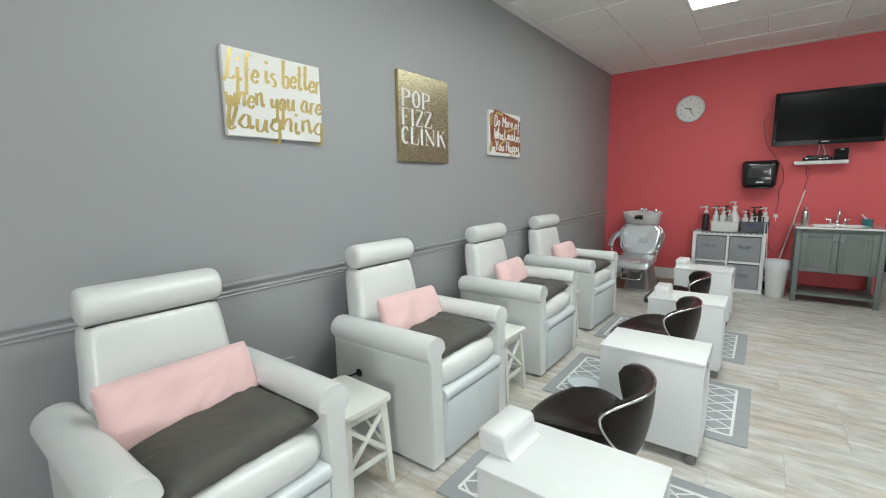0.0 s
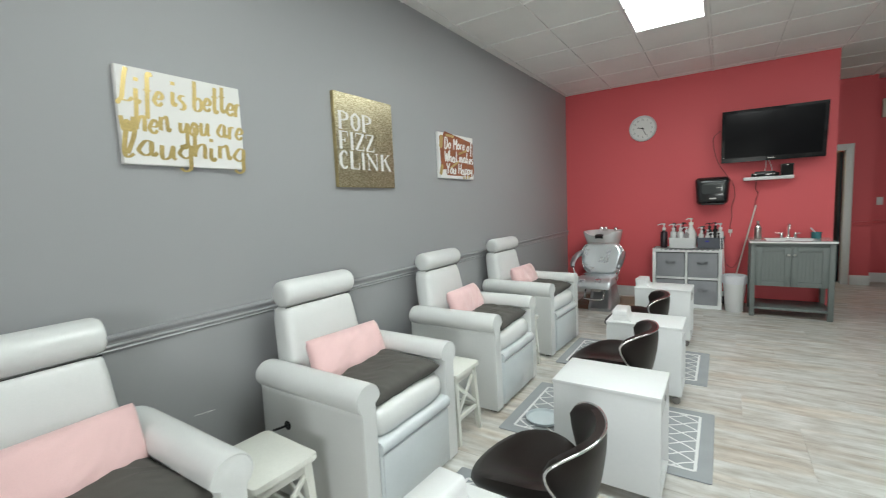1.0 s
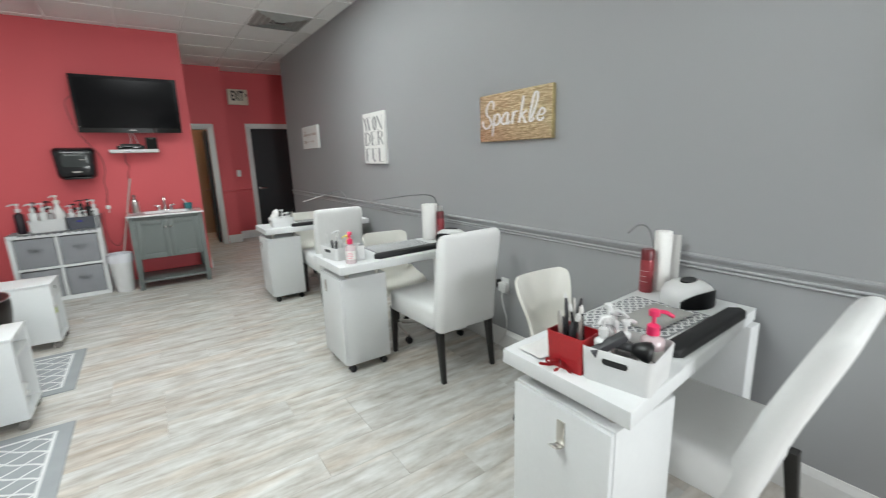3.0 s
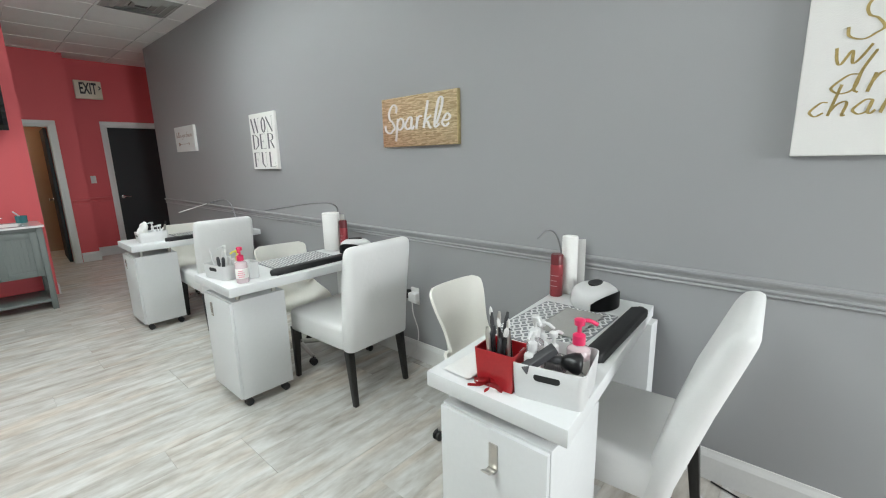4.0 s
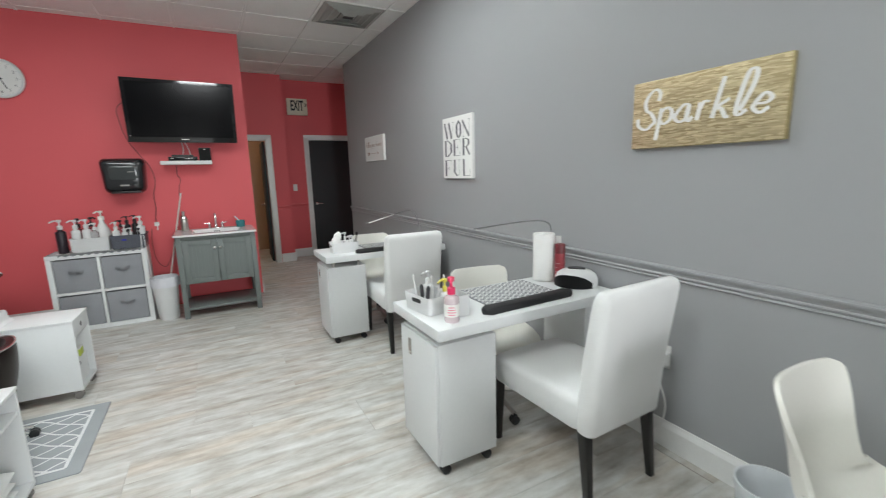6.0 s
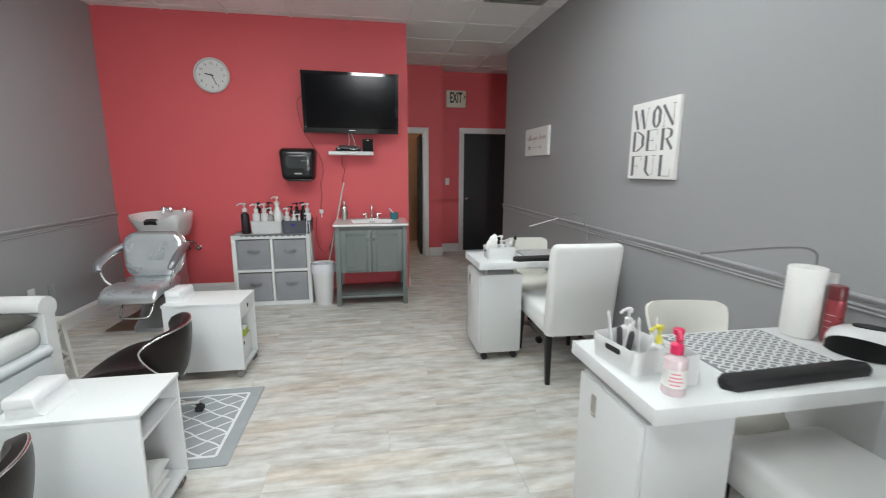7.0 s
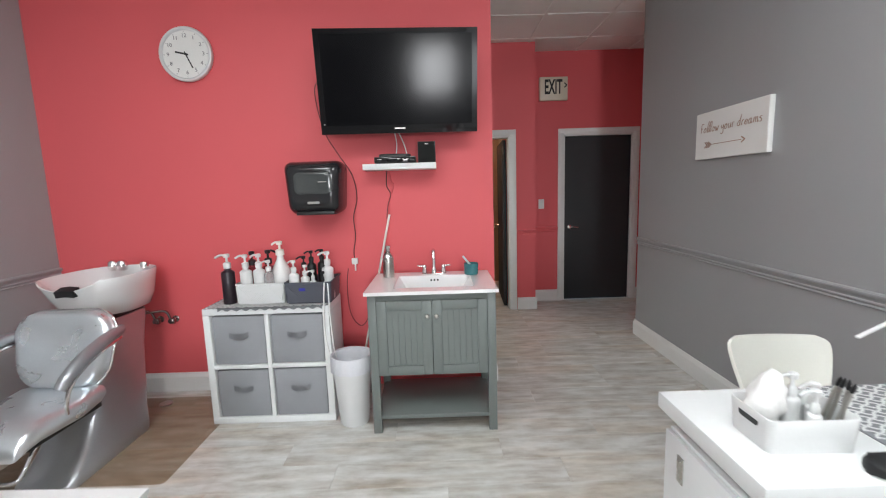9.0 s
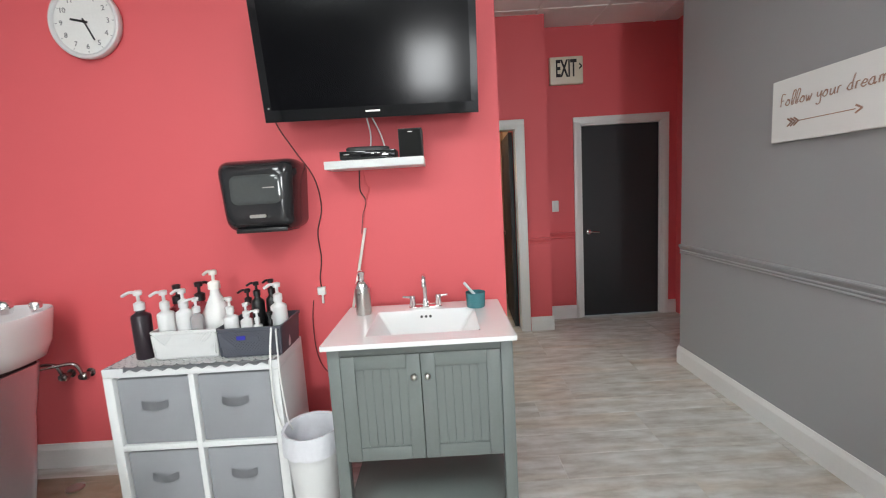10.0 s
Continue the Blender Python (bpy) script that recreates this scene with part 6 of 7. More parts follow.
# waste bin behind the first shell chair
FROSTED = material("translucent_white_plastic", (0.70, 0.72, 0.74), 0.4, vary=0.03)


def waste_bin(m, label, r0, r1, h, mat, liner=True, group=""):
    t = thing("waste_bin", m, label, "waste bin", group)
    bm = bmesh.new()
    lathe(bm, [(r0 * 0.96, 0), (r0, 0.006), (r1, h * 0.86), (r1 * 1.05, h * 0.87), (r1 * 1.06, h), (r1 * 0.99, h), (r1 * 0.95, h * 0.85), (r0 * 0.94, 0.012)], 28)
    part("bucket", bm, mat, t, smooth=40)
    if liner:
        bm = bmesh.new()
        n = 36
        rings = []
        for rr, z in ((r1 * 1.10, h * 0.80), (r1 * 1.10, h * 0.95), (r1 * 1.07, h + 0.010), (r1 * 0.96, h + 0.006), (r1 * 0.90, h * 0.8), (r1 * 0.76, h * 0.4)):
            rings.append([Vector(((rr + 0.006 * noise.noise(Vector((3 * math.cos(6.28 * k / n), 3 * math.sin(6.28 * k / n), z * 20)))) * math.cos(2 * math.pi * k / n), (rr + 0.006 * noise.noise(Vector((3 * math.cos(6.28 * k / n) + 9, 3 * math.sin(6.28 * k / n), z * 20)))) * math.sin(2 * math.pi * k / n), z + 0.012 * noise.noise(Vector((k * 0.9, z * 9, 1))) * (z < h * 0.9))) for k in range(n)])
        loft(bm, rings, cap=False)
        part("bin_liner", bm, material("white_bin_liner", (0.66, 0.66, 0.70), 0.3, vary=0.05, fine=40, bump=0.6), t, "crinkled white bin liner", smooth=60)
    return t


waste_bin(pose(3.195, 2.61, 0), "translucent white waste bin beside the grey wall", 0.088, 0.108, 0.243, FROSTED, liner=False)
cb = thing("power_cable", pose(3.30, 1.05, 0), "loose white and black cables on the floor by the wall", "cable")
bm = bmesh.new()
tube(bm, curve_pts([(0.06, -0.5, 0.006), (-0.10, -0.25, 0.006), (0.02, -0.05, 0.006), (-0.2, 0.12, 0.006), (-0.02, 0.3, 0.006)], 8), 0.005, 6)
part("cable", bm, WHITE_TRIM, cb)
bm = bmesh.new()
box(bm, -0.16, -0.10, -0.02, 0.02, 0, 0.03, bevel=0.006)
tube(bm, curve_pts([(-0.1, 0, 0.012), (0.0, 0.05, 0.006), (0.07, 0.25, 0.006)], 6), 0.004, 6)
part("adapter", bm, BLACK_PLASTIC, cb, "black power adapter")


# ---- things on and before the coral wall ----
def wall_clock():
    t = thing("wall_clock", Matrix.Translation((-0.222, YRED, 2.458)) @ FRONT, "round white wall clock with black hands on the coral wall", "clock")
    bm = bmesh.new()
    lathe(bm, [(0.165, 0), (0.178, 0.008), (0.183, 0.03), (0.180, 0.044), (0.170, 0.048), (0.160, 0.042), (0.157, 0.034)], 48, cap=False)
    part("rim", bm, BIN_WHITE, t, smooth=50)
    bm = bmesh.new()
    lathe(bm, [(0.158, 0.028), (0.158, 0.034)], 48)
    part("dial", bm, material("clock_dial_white", (0.74, 0.74, 0.72), 0.5), t)
    for k in range(12):
        a = radians(90 - 30 * (k + 1))
        lettering("numeral", str(k + 1), 0.036, DARK_PRINT, t, pose(0.122 * math.cos(a), 0.122 * math.sin(a), 0.0345))
    for k in range(60):
        if k % 5 == 0:
            a = radians(6 * k)
            part("minute_mark", boxed(-0.0012, 0.0012, 0.143, 0.152, 0.034, 0.035, m=pose(0, 0, 0, 0, 0, math.degrees(a))), DARK_PRINT, t)
    for ang, ln, w in ((283, 0.072, 0.0055), (156, 0.102, 0.004)):
        part("hand", boxed(-w, w, -0.018, ln, 0.036, 0.038, m=pose(0, 0, 0, 0, 0, -ang)), BLACK_PLASTIC, t, "black clock hand")
    bm = bmesh.new()
    lathe(bm, [(0.008, 0.036), (0.008, 0.041)], 12)
    part("hub", bm, BLACK_PLASTIC, t)
    return t


wall_clock()

tv = thing("television", pose(1.252, 7.446, 2.173, 9.0, 0, 3.0), "flat black television on a wall bracket over the shelf", "television")
W, Hh = 1.03, 0.635
bm = bmesh.new()
for a in ((-W / 2, W / 2, Hh / 2 - 0.032, Hh / 2), (-W / 2, W / 2, -Hh / 2, -Hh / 2 + 0.055), (-W / 2, -W / 2 + 0.036, -Hh / 2 + 0.055, Hh / 2 - 0.032), (W / 2 - 0.036, W / 2, -Hh / 2 + 0.055, Hh / 2 - 0.032)):
    box(bm, a[0], a[1], 0.0, 0.03, a[2], a[3], bevel=0.0006, seg=1)
part("bezel", bm, BLACK_GLOSS, tv, "glossy black bezel")
part("screen", boxed(-W / 2 + 0.034, W / 2 - 0.034, 0.002, 0.014, -Hh / 2 + 0.053, Hh / 2 - 0.03), SCREEN, tv, "dark switched-off screen")
part("back_shell", boxed(-W / 2 + 0.02, W / 2 - 0.02, 0.03, 0.085, -Hh / 2 + 0.02, Hh / 2 - 0.02, bevel=0.02), BLACK_PLASTIC, tv)
part("logo_bar", boxed(-0.035, 0.035, -0.001, 0.001, -Hh / 2 + 0.028, -Hh / 2 + 0.036), STEEL, tv, "small silver bar")
part("sensor", boxed(-W / 2 + 0.02, -W / 2 + 0.028, -0.001, 0.001, -Hh / 2 + 0.06, -Hh / 2 + 0.068), STEEL, tv)
bm = bmesh.new()
box(bm, -0.20, 0.20, 0.245, 0.262, -0.12, 0.12, bevel=0.004)
for s in (-0.12, 0.12):
    box(bm, s - 0.02, s + 0.02, 0.08, 0.25, -0.05, 0.05, bevel=0.004)
part("wall_bracket", bm, BLACK_PLASTIC, tv)

dp = thing("paper_towel_dispenser", Matrix.Translation((0.650, YRED, 1.512)) @ FRONT, "black smoked-plastic paper towel dispenser on the coral wall", "towel dispenser")
bm = bmesh.new()
rings = []
for z, w, h, dy in ((0.0, 0.365, 0.350, 0.006), (0.10, 0.378, 0.362, 0.006), (0.165, 0.376, 0.358, 0.006), (0.205, 0.364, 0.340, 0.008), (0.235, 0.338, 0.308, 0.010), (0.252, 0.30, 0.265, 0.012), (0.258, 0.25, 0.21, 0.014)):
    rings.append([Vector((x * (1 + 0.12 * (y / h)) - 0.008, y + dy, z)) for x, y in rounded_rect(w, h, min(0.05, h * 0.2), 7)])
loft(bm, rings)
part("cover", bm, material("smoked_black_plastic", (0.018, 0.018, 0.02), 0.16, vary=0.1, bump=0), dp, smooth=70)
bm = bmesh.new()
loft(bm, [[Vector((x, y + 0.035, z)) for x, y in rounded_rect(w, h, 0.035, 6)] for z, w, h in ((0.225, 0.300, 0.175), (0.248, 0.285, 0.165), (0.2605, 0.240, 0.138), (0.2625, 0.20, 0.11))])
part("window", bm, material("smoked_window_grey", (0.055, 0.06, 0.06), 0.14, vary=0.08, bump=0), dp, "smoked grey window", smooth=70)
part("logo_bar", boxed(0.035, 0.095, 0.040, 0.045, 0.262, 0.264), STEEL, dp, "thin silver bar")
bm = bmesh.new()
prism(bm, rounded_rect(0.08, 0.016, 0.007), 0.255, 0.264, m=pose(0.0, -0.095, 0))
part("latch", bm, STEEL, dp, "silver latch strip")
part("outlet_lip", boxed(-0.13, 0.13, -0.178, -0.155, 0.05, 0.235, bevel=0.006), BLACK_PLASTIC, dp)

sh = thing("wall_shelf", pose(1.23, YRED, 1.645), "white floating shelf on the coral wall", "shelf")
part("board", boxed(-0.25, 0.25, -0.20, 0.0, -0.02, 0.02, bevel=0.002), MELAMINE, sh)
mb = thing("set_top_box", pose(1.20, 7.60, 1.665), "black set-top box on the wall shelf", "set-top box")
part("case", boxed(-0.14, 0.14, -0.07, 0.07, 0.004, 0.045, bevel=0.003), BLACK_PLASTIC, mb)
part("front_panel", boxed(-0.136, 0.136, -0.074, -0.069, 0.007, 0.042, bevel=0.001), BLACK_GLOSS, mb)
part("logo_bar", boxed(-0.12, -0.09, -0.0755, -0.0735, 0.026, 0.031), STEEL, mb)
for k in range(3):
    part("button", boxed(0.02 + 0.03 * k, 0.034 + 0.03 * k, -0.0755, -0.0735, 0.026, 0.030), STEEL, mb)
for x in (-0.11, 0.11):
    part("foot", boxed(x - 0.012, x + 0.012, -0.05, 0.05, 0, 0.005), BLACK_PLASTIC, mb)
rc = thing("remote_control", pose(1.195, 7.57, 1.71, 0, 0, 4), "black remote control lying on the set-top box", "remote control")
bm = bmesh.new()
rings = [[Vector((x, y * w, z * h + 0.010)) for y, z in ((-1, -1), (1, -1), (1.1, 0), (0.8, 1), (-0.8, 1), (-1.1, 0))] for x, w, h in ((-0.105, 0.012, 0.006), (-0.09, 0.022, 0.011), (-0.03, 0.02, 0.012), (0.05, 0.024, 0.011), (0.10, 0.02, 0.009), (0.112, 0.01, 0.005))]
loft(bm, rings)
part("body", bm, BLACK_PLASTIC, rc, smooth=50)
sp = thing("small_speaker", pose(1.418, 7.60, 1.665, 0, 0, 0), "small black cube loudspeaker on the wall shelf", "speaker")
part("case", boxed(-0.06, 0.06, -0.055, 0.06, 0, 0.142, bevel=0.004), BLACK_PLASTIC, sp)
part("grille", boxed(-0.055, 0.055, -0.060, -0.054, 0.006, 0.136, bevel=0.002), material("black_speaker_cloth", (0.008, 0.008, 0.008), 0.95, fine=500, bump=0.5), sp, "black cloth grille")
part("logo_bar", boxed(-0.012, 0.012, -0.0615, -0.0595, 0.122, 0.126), STEEL, sp)


def cable(name, pts, r, mat, label, n=7):
    t = thing(name, pose(*pts[0]), label, "cable")
    bm = bmesh.new()
    o = Vector(pts[0])
    tube(bm, curve_pts([Vector(p) - o for p in pts], n), r, 6)
    part("wire", bm, mat, t, smooth=80)
    return t


YW = YRED - 0.012
BROWN_WIRE = material("brown_black_wire", (0.06, 0.022, 0.02), 0.5)
ca = cable("power_cable", [(0.72, YW, 2.30), (0.645, YW, 2.22), (0.655, YW, 2.06), (0.70, YW, 1.89), (0.78, YW, 1.75), (0.87, YW, 1.60), (0.895, YW, 1.44), (0.862, YW, 1.30), (0.868, YW, 1.16), (0.85, YW, 1.05), (0.853, YW, 0.99)], 0.0032, BROWN_WIRE, "dark cable hanging down the coral wall")
part("plug", boxed(0.11, 0.155, -0.012, 0.012, -1.35, -1.305, bevel=0.004), WHITE_TRIM, ca, "white plug at the end")
part("plug_tail", boxed(0.13, 0.14, -0.005, 0.005, -1.40, -1.345), WHITE_TRIM, ca)
cable("power_cable", [(1.12, YW, 1.63), (1.115, YW, 1.52), (1.14, YW, 1.46), (1.12, YW, 1.38), (1.105, YW, 1.28)], 0.004, BROWN_WIRE, "dark cable hanging below the wall shelf")
cable("power_cable", [(1.135, YW, 1.63), (1.15, YW, 1.55), (1.165, YW, 1.52), (1.13, YW, 1.42), (1.11, YW, 1.28)], 0.004, RED_WALL, "red painted cable hanging below the wall shelf")
cable("power_cable", [(0.80, YW, 0.92), (0.785, YW, 0.80), (0.79, YW, 0.62), (0.83, YW, 0.51), (0.90, YW, 0.49), (1.0, YW, 0.70)], 0.0026, BROWN_WIRE, "dark cable looping on the coral wall")
cable("signal_cable", [(1.20, 7.56, 1.90), (1.21, 7.62, 1.80), (1.195, 7.66, 1.71)], 0.004, WHITE_TRIM, "white cable from the television to the box", 5)
cable("signal_cable", [(1.22, 7.56, 1.90), (1.26, 7.62, 1.80), (1.28, 7.66, 1.71)], 0.004, WHITE_TRIM, "white cable from the television to the box", 5)
pole = thing("broom_stick", pose(0.93, 7.60, 0), "thin white broom stick leaning on the coral wall", "broom")
bm = bmesh.new()
tube(bm, [(-0.07, 0, 0.09), (0.195, 0.108, 1.31)], 0.008, 10)
part("stick", bm, WHITE_WOOD, pole)
part("head", boxed(-0.16, 0.02, -0.03, 0.03, 0.0, 0.10, bevel=0.01), DARK_GREY, pole, "dark broom head")


# vanity with basin
def vanity():
    x0, x1, yf, yb, zt = 1.036, 1.822, 6.982, 7.575, 0.899
    t = thing("bathroom_vanity", pose(0, 0, 0), "grey-green painted vanity cabinet with a white basin top", "vanity cabinet")
    a, b, c, d = x0 + 0.012, x1 - 0.012, yf + 0.045, yb - 0.01
    for xx in (a, b - 0.05):
        for yy in (c, d - 0.05):
            part("leg", boxed(xx, xx + 0.05, yy, yy + 0.05, 0, 0.878, bevel=0.002), VANITY, t)
    for s in (0, 1):
        xx = (a + 0.012, b - 0.028)[s]
        part("side_panel", boxed(xx, xx + 0.016, c + 0.05, d - 0.05, 0.372, 0.878), VANITY, t)
    part("bottom_panel", boxed(a + 0.03, b - 0.03, c + 0.02, d - 0.02, 0.370, 0.386), VANITY, t)
    part("back_panel", boxed(a + 0.05, b - 0.05, d - 0.03, d - 0.018, 0.387, 0.87), VANITY, t)
    part("top_rail", boxed(a + 0.05, b - 0.05, c + 0.002, c + 0.03, 0.835, 0.878, bevel=0.001), VANITY, t)
    part("shelf", boxed(a + 0.012, b - 0.012, c + 0.012, d - 0.012, 0.085, 0.112, bevel=0.003), VANITY, t)
    m = (a + b) / 2
    for l, r, kx in ((a + 0.052, m - 0.0015, 1), (m + 0.0015, b - 0.052, 0)):
        f = 0.058
        bm = bmesh.new()
        for q in ((l, l + f, 0.372, 0.833), (r - f, r, 0.372, 0.833), (l + f, r - f, 0.372, 0.372 + f), (l + f, r - f, 0.833 - f, 0.833)):
            box(bm, q[0], q[1], c - 0.002, c + 0.018, q[2], q[3], bevel=0.0025)
        dr = part("door", bm, VANITY, t)
        n = 6
        w = (r - l - 2 * f) / n
        for k in range(n):
            part("bead_board", boxed(l + f + k * w + 0.0002, l + f + (k + 1) * w - 0.0002, c + 0.006, c + 0.014, 0.372 + f, 0.833 - f, bevel=0.0008, seg=1), VANITY, dr)
        kx = r - 0.026 if kx else l + 0.026
        bm = bmesh.new()
        lathe(bm, [(0.006, 0), (0.006, 0.012), (0.012, 0.016), (0.014, 0.024), (0.009, 0.031), (0.002, 0.033)], 14, m=pose(kx, c - 0.002, 0.742, 90, 0, 0))
        part("knob", bm, STEEL, dr, "brushed steel knob", smooth=60)
    # basin top: slab round a sloping rectangular bowl
    bx0, bx1, by0, by1 = 1.202, 1.686, 7.08, 7.445
    bm = bmesh.new()
    for q in ((x0, bx0, yf, yb), (bx1, x1, yf, yb), (bx0, bx1, yf, by0), (bx0, bx1, by1, yb)):
        box(bm, q[0], q[1], q[2], q[3], zt - 0.02, zt)
    bmesh.ops.remove_doubles(bm, verts=bm.verts[:], dist=1e-5)
    top = part("basin_top", bm, CERAMIC, t, "glossy white ceramic top", smooth=None)
    bm = bmesh.new()
    rings = []
    cx, cy = (bx0 + bx1) / 2, (by0 + by1) / 2
    for z, w, h, oy in ((zt, bx1 - bx0, by1 - by0, 0), (zt - 0.012, bx1 - bx0 - 0.02, by1 - by0 - 0.02, 0), (zt - 0.06, 0.40, 0.30, 0.0), (zt - 0.115, 0.33, 0.24, 0.01), (zt - 0.13, 0.20, 0.14, 0.02)):
        rings.append([Vector((cx + x, cy + oy + y, z)) for x, y in rounded_rect(w, h, 0.018)])
    loft(bm, rings, cap=False)
    bm.faces.new(list(bm.verts)[-24:])
    part("bowl", bm, CERAMIC, top, smooth=50)
    for k in (-1, 0, 1):
        bm = bmesh.new()
        lathe(bm, [(0.007, 0), (0.007, 0.002)], 10, m=pose(cx + 0.022 * k, by1 - 0.025, zt - 0.028, 70, 0, 0))
        part("overflow_hole", bm, BLACK_PLASTIC, top)
    return t


vanity()
fc = thing("basin_faucet", pose(1.442, 7.495, 0.899), "chrome two-handle basin faucet on the vanity top", "faucet")
bm = bmesh.new()
prism(bm, rounded_rect(0.17, 0.05, 0.024), 0, 0.008, bevel=0.002)
part("base_plate", bm, CHROME, fc, smooth=50)
bm = bmesh.new()
lathe(bm, [(0.020, 0.008), (0.018, 0.03), (0.013, 0.045)], 14)
tube(bm, curve_pts([(0, 0, 0.04), (0, 0, 0.10), (0, -0.005, 0.145), (0, -0.035, 0.172), (0, -0.075, 0.165), (0, -0.095, 0.125)], 6), 0.0115, 12)
part("spout", bm, CHROME, fc, smooth=60)
for s in (1, -1):
    bm = bmesh.new()
    lathe(bm, [(0.016, 0.008), (0.018, 0.02), (0.014, 0.04), (0.017, 0.055), (0.012, 0.066)], 14, at=(s * 0.066, 0, 0))
    tube(bm, [(s * 0.066, 0, 0.056), (s * 0.115, -0.004, 0.062)], 0.007, 8, radii=[0.008, 0.006])
    part("handle", bm, CHROME, fc, smooth=60)
sk = thing("steel_bottle", pose(1.135, 7.435, 0.899), "brushed steel dispenser bottle on the vanity top", "bottle")
bm = bmesh.new()
lathe(bm, [(0.036, 0), (0.038, 0.004), (0.038, 0.12), (0.036, 0.135)], 20)
part("body", bm, STEEL, sk, smooth=50)
bm = bmesh.new()
lathe(bm, [(0.038, 0.135), (0.034, 0.15), (0.022, 0.168), (0.016, 0.172), (0.016, 0.195), (0.019, 0.198), (0.019, 0.215), (0.010, 0.22)], 20)
part("cap", bm, CHROME, sk, smooth=50)
TEAL = material("teal_glass", (0.05, 0.19, 0.21), 0.15, vary=0.1, bump=0)
cp = thing("soap_cup", pose(1.697, 7.455, 0.899), "dark teal cup with a pale brush on the vanity top", "cup")
bm = bmesh.new()
lathe(bm, [(0.044, 0), (0.047, 0.004), (0.050, 0.075), (0.046, 0.075), (0.043, 0.006)], 22)
part("cup", bm, TEAL, cp, smooth=50)
bm = bmesh.new()
tube(bm, [(0.03, -0.02, 0.02), (-0.055, 0.0, 0.125)], 0.007, 8)
part("brush", bm, FROST, cp, "pale plastic brush")

# cube storage unit
def storage_cube():
    x0, x1, y0, y1, h = -0.028, 0.772, 7.20, 7.53, 0.775
    t = thing("cube_shelf", pose(0, 0, 0), "white four-cube shelf unit filled with grey fabric bins", "shelf unit")
    o, i = 0.042, 0.026
    part("top", boxed(x0, x1, y0, y1, h - o, h, bevel=0.002), MELAMINE, t)
    part("base", boxed(x0, x1, y0, y1, 0, o, bevel=0.002), MELAMINE, t)
    for a in (x0, x1 - o):
        part("side_panel", boxed(a, a + o, y0, y1, o, h - o, bevel=0.002), MELAMINE, t)
    m = (x0 + x1) / 2
    part("upright", boxed(m - i / 2, m + i / 2, y0, y1, o, h - o, bevel=0.002), MELAMINE, t)
    for a, b in ((x0 + o, m - i / 2), (m + i / 2, x1 - o)):
        part("shelf", boxed(a, b, y0, y1, h / 2 - i / 2, h / 2 + i / 2, bevel=0.002), MELAMINE, t)
    part("back_panel", boxed(x0 + o, x1 - o, y1 - 0.006, y1 - 0.001, o, h - o), MELAMINE, t)
    for a, b in ((x0 + o, m - i / 2), (m + i / 2, x1 - o)):
        for c, d in ((o, h / 2 - i / 2), (h / 2 + i / 2, h - o)):
            bn = thing("fabric_bin", pose((a + b) / 2, y0 + 0.012, c + 0.001), "grey fabric storage bin with a strap handle", "storage bin", "grey fabric bins in the cube shelf")
            w, hh = (b - a) / 2 - 0.006, d - c - 0.014
            bm = bmesh.new()
            box(bm, -w, w, 0, 0.30, 0, hh, bevel=0.008, seg=2)
            for v in bm.verts:
                if v.co.y < 0.05:
                    v.co.y += 0.006 * noise.noise(Vector((v.co.x * 8, v.co.z * 8, a * 9)))
            part("box", bm, GREY_FABRIC, bn)
            bm = bmesh.new()
            n = 12
            s0 = [Vector((0.062 * (2 * k / n - 1), -0.003 - 0.013 * (1 - (2 * k / n - 1) ** 2), hh * 0.62 - 0.010 * (1 - (2 * k / n - 1) ** 2))) for k in range(n + 1)]
            loft(bm, [[p + Vector((0, 0, 0.017)) for p in s0], [p + Vector((0, -0.004, -0.017)) for p in s0]], closed=False, cap=False)
            bmesh.ops.solidify(bm, geom=bm.faces[:], thickness=0.004)
            part("strap_handle", bm, GREY_FABRIC, bn, "sewn grey strap handle", smooth=60)
    return t


storage_cube()
mt = thing("shelf_liner", pose(0.372, 7.365, 0.775), "grey trellis-print liner lying on the cube shelf", "liner")
bm = bmesh.new()
prism(bm, rounded_rect(0.785, 0.325, 0.006, 2), 0, 0.003)
part("sheet", bm, MAT_GREY, mt)
bm = bmesh.new()
trellis(bm, 0.775, 0.315, 0.060, 0.020, 0.003, 0.0038, wob=0.22)
part("trellis_print", bm, RUG_WHITE, mt, smooth=None)
bm = bmesh.new()
edge = [(-0.30 + 0.66 * k / 88, 0.5 + 0.5 * math.cos(2 * math.pi * k / 8)) for k in range(89)]
loft(bm, [[Vector((x, -0.160, 0.0035)) for x, q in edge], [Vector((x, -0.1665, 0.002)) for x, q in edge], [Vector((x, -0.168, -0.006 - 0.012 * q)) for x, q in edge]], closed=False, cap=False)
bmesh.ops.solidify(bm, geom=bm.faces[:], thickness=0.0015)
part("scalloped_edge", bm, MAT_GREY, mt, "drooping scalloped liner edge", smooth=60)


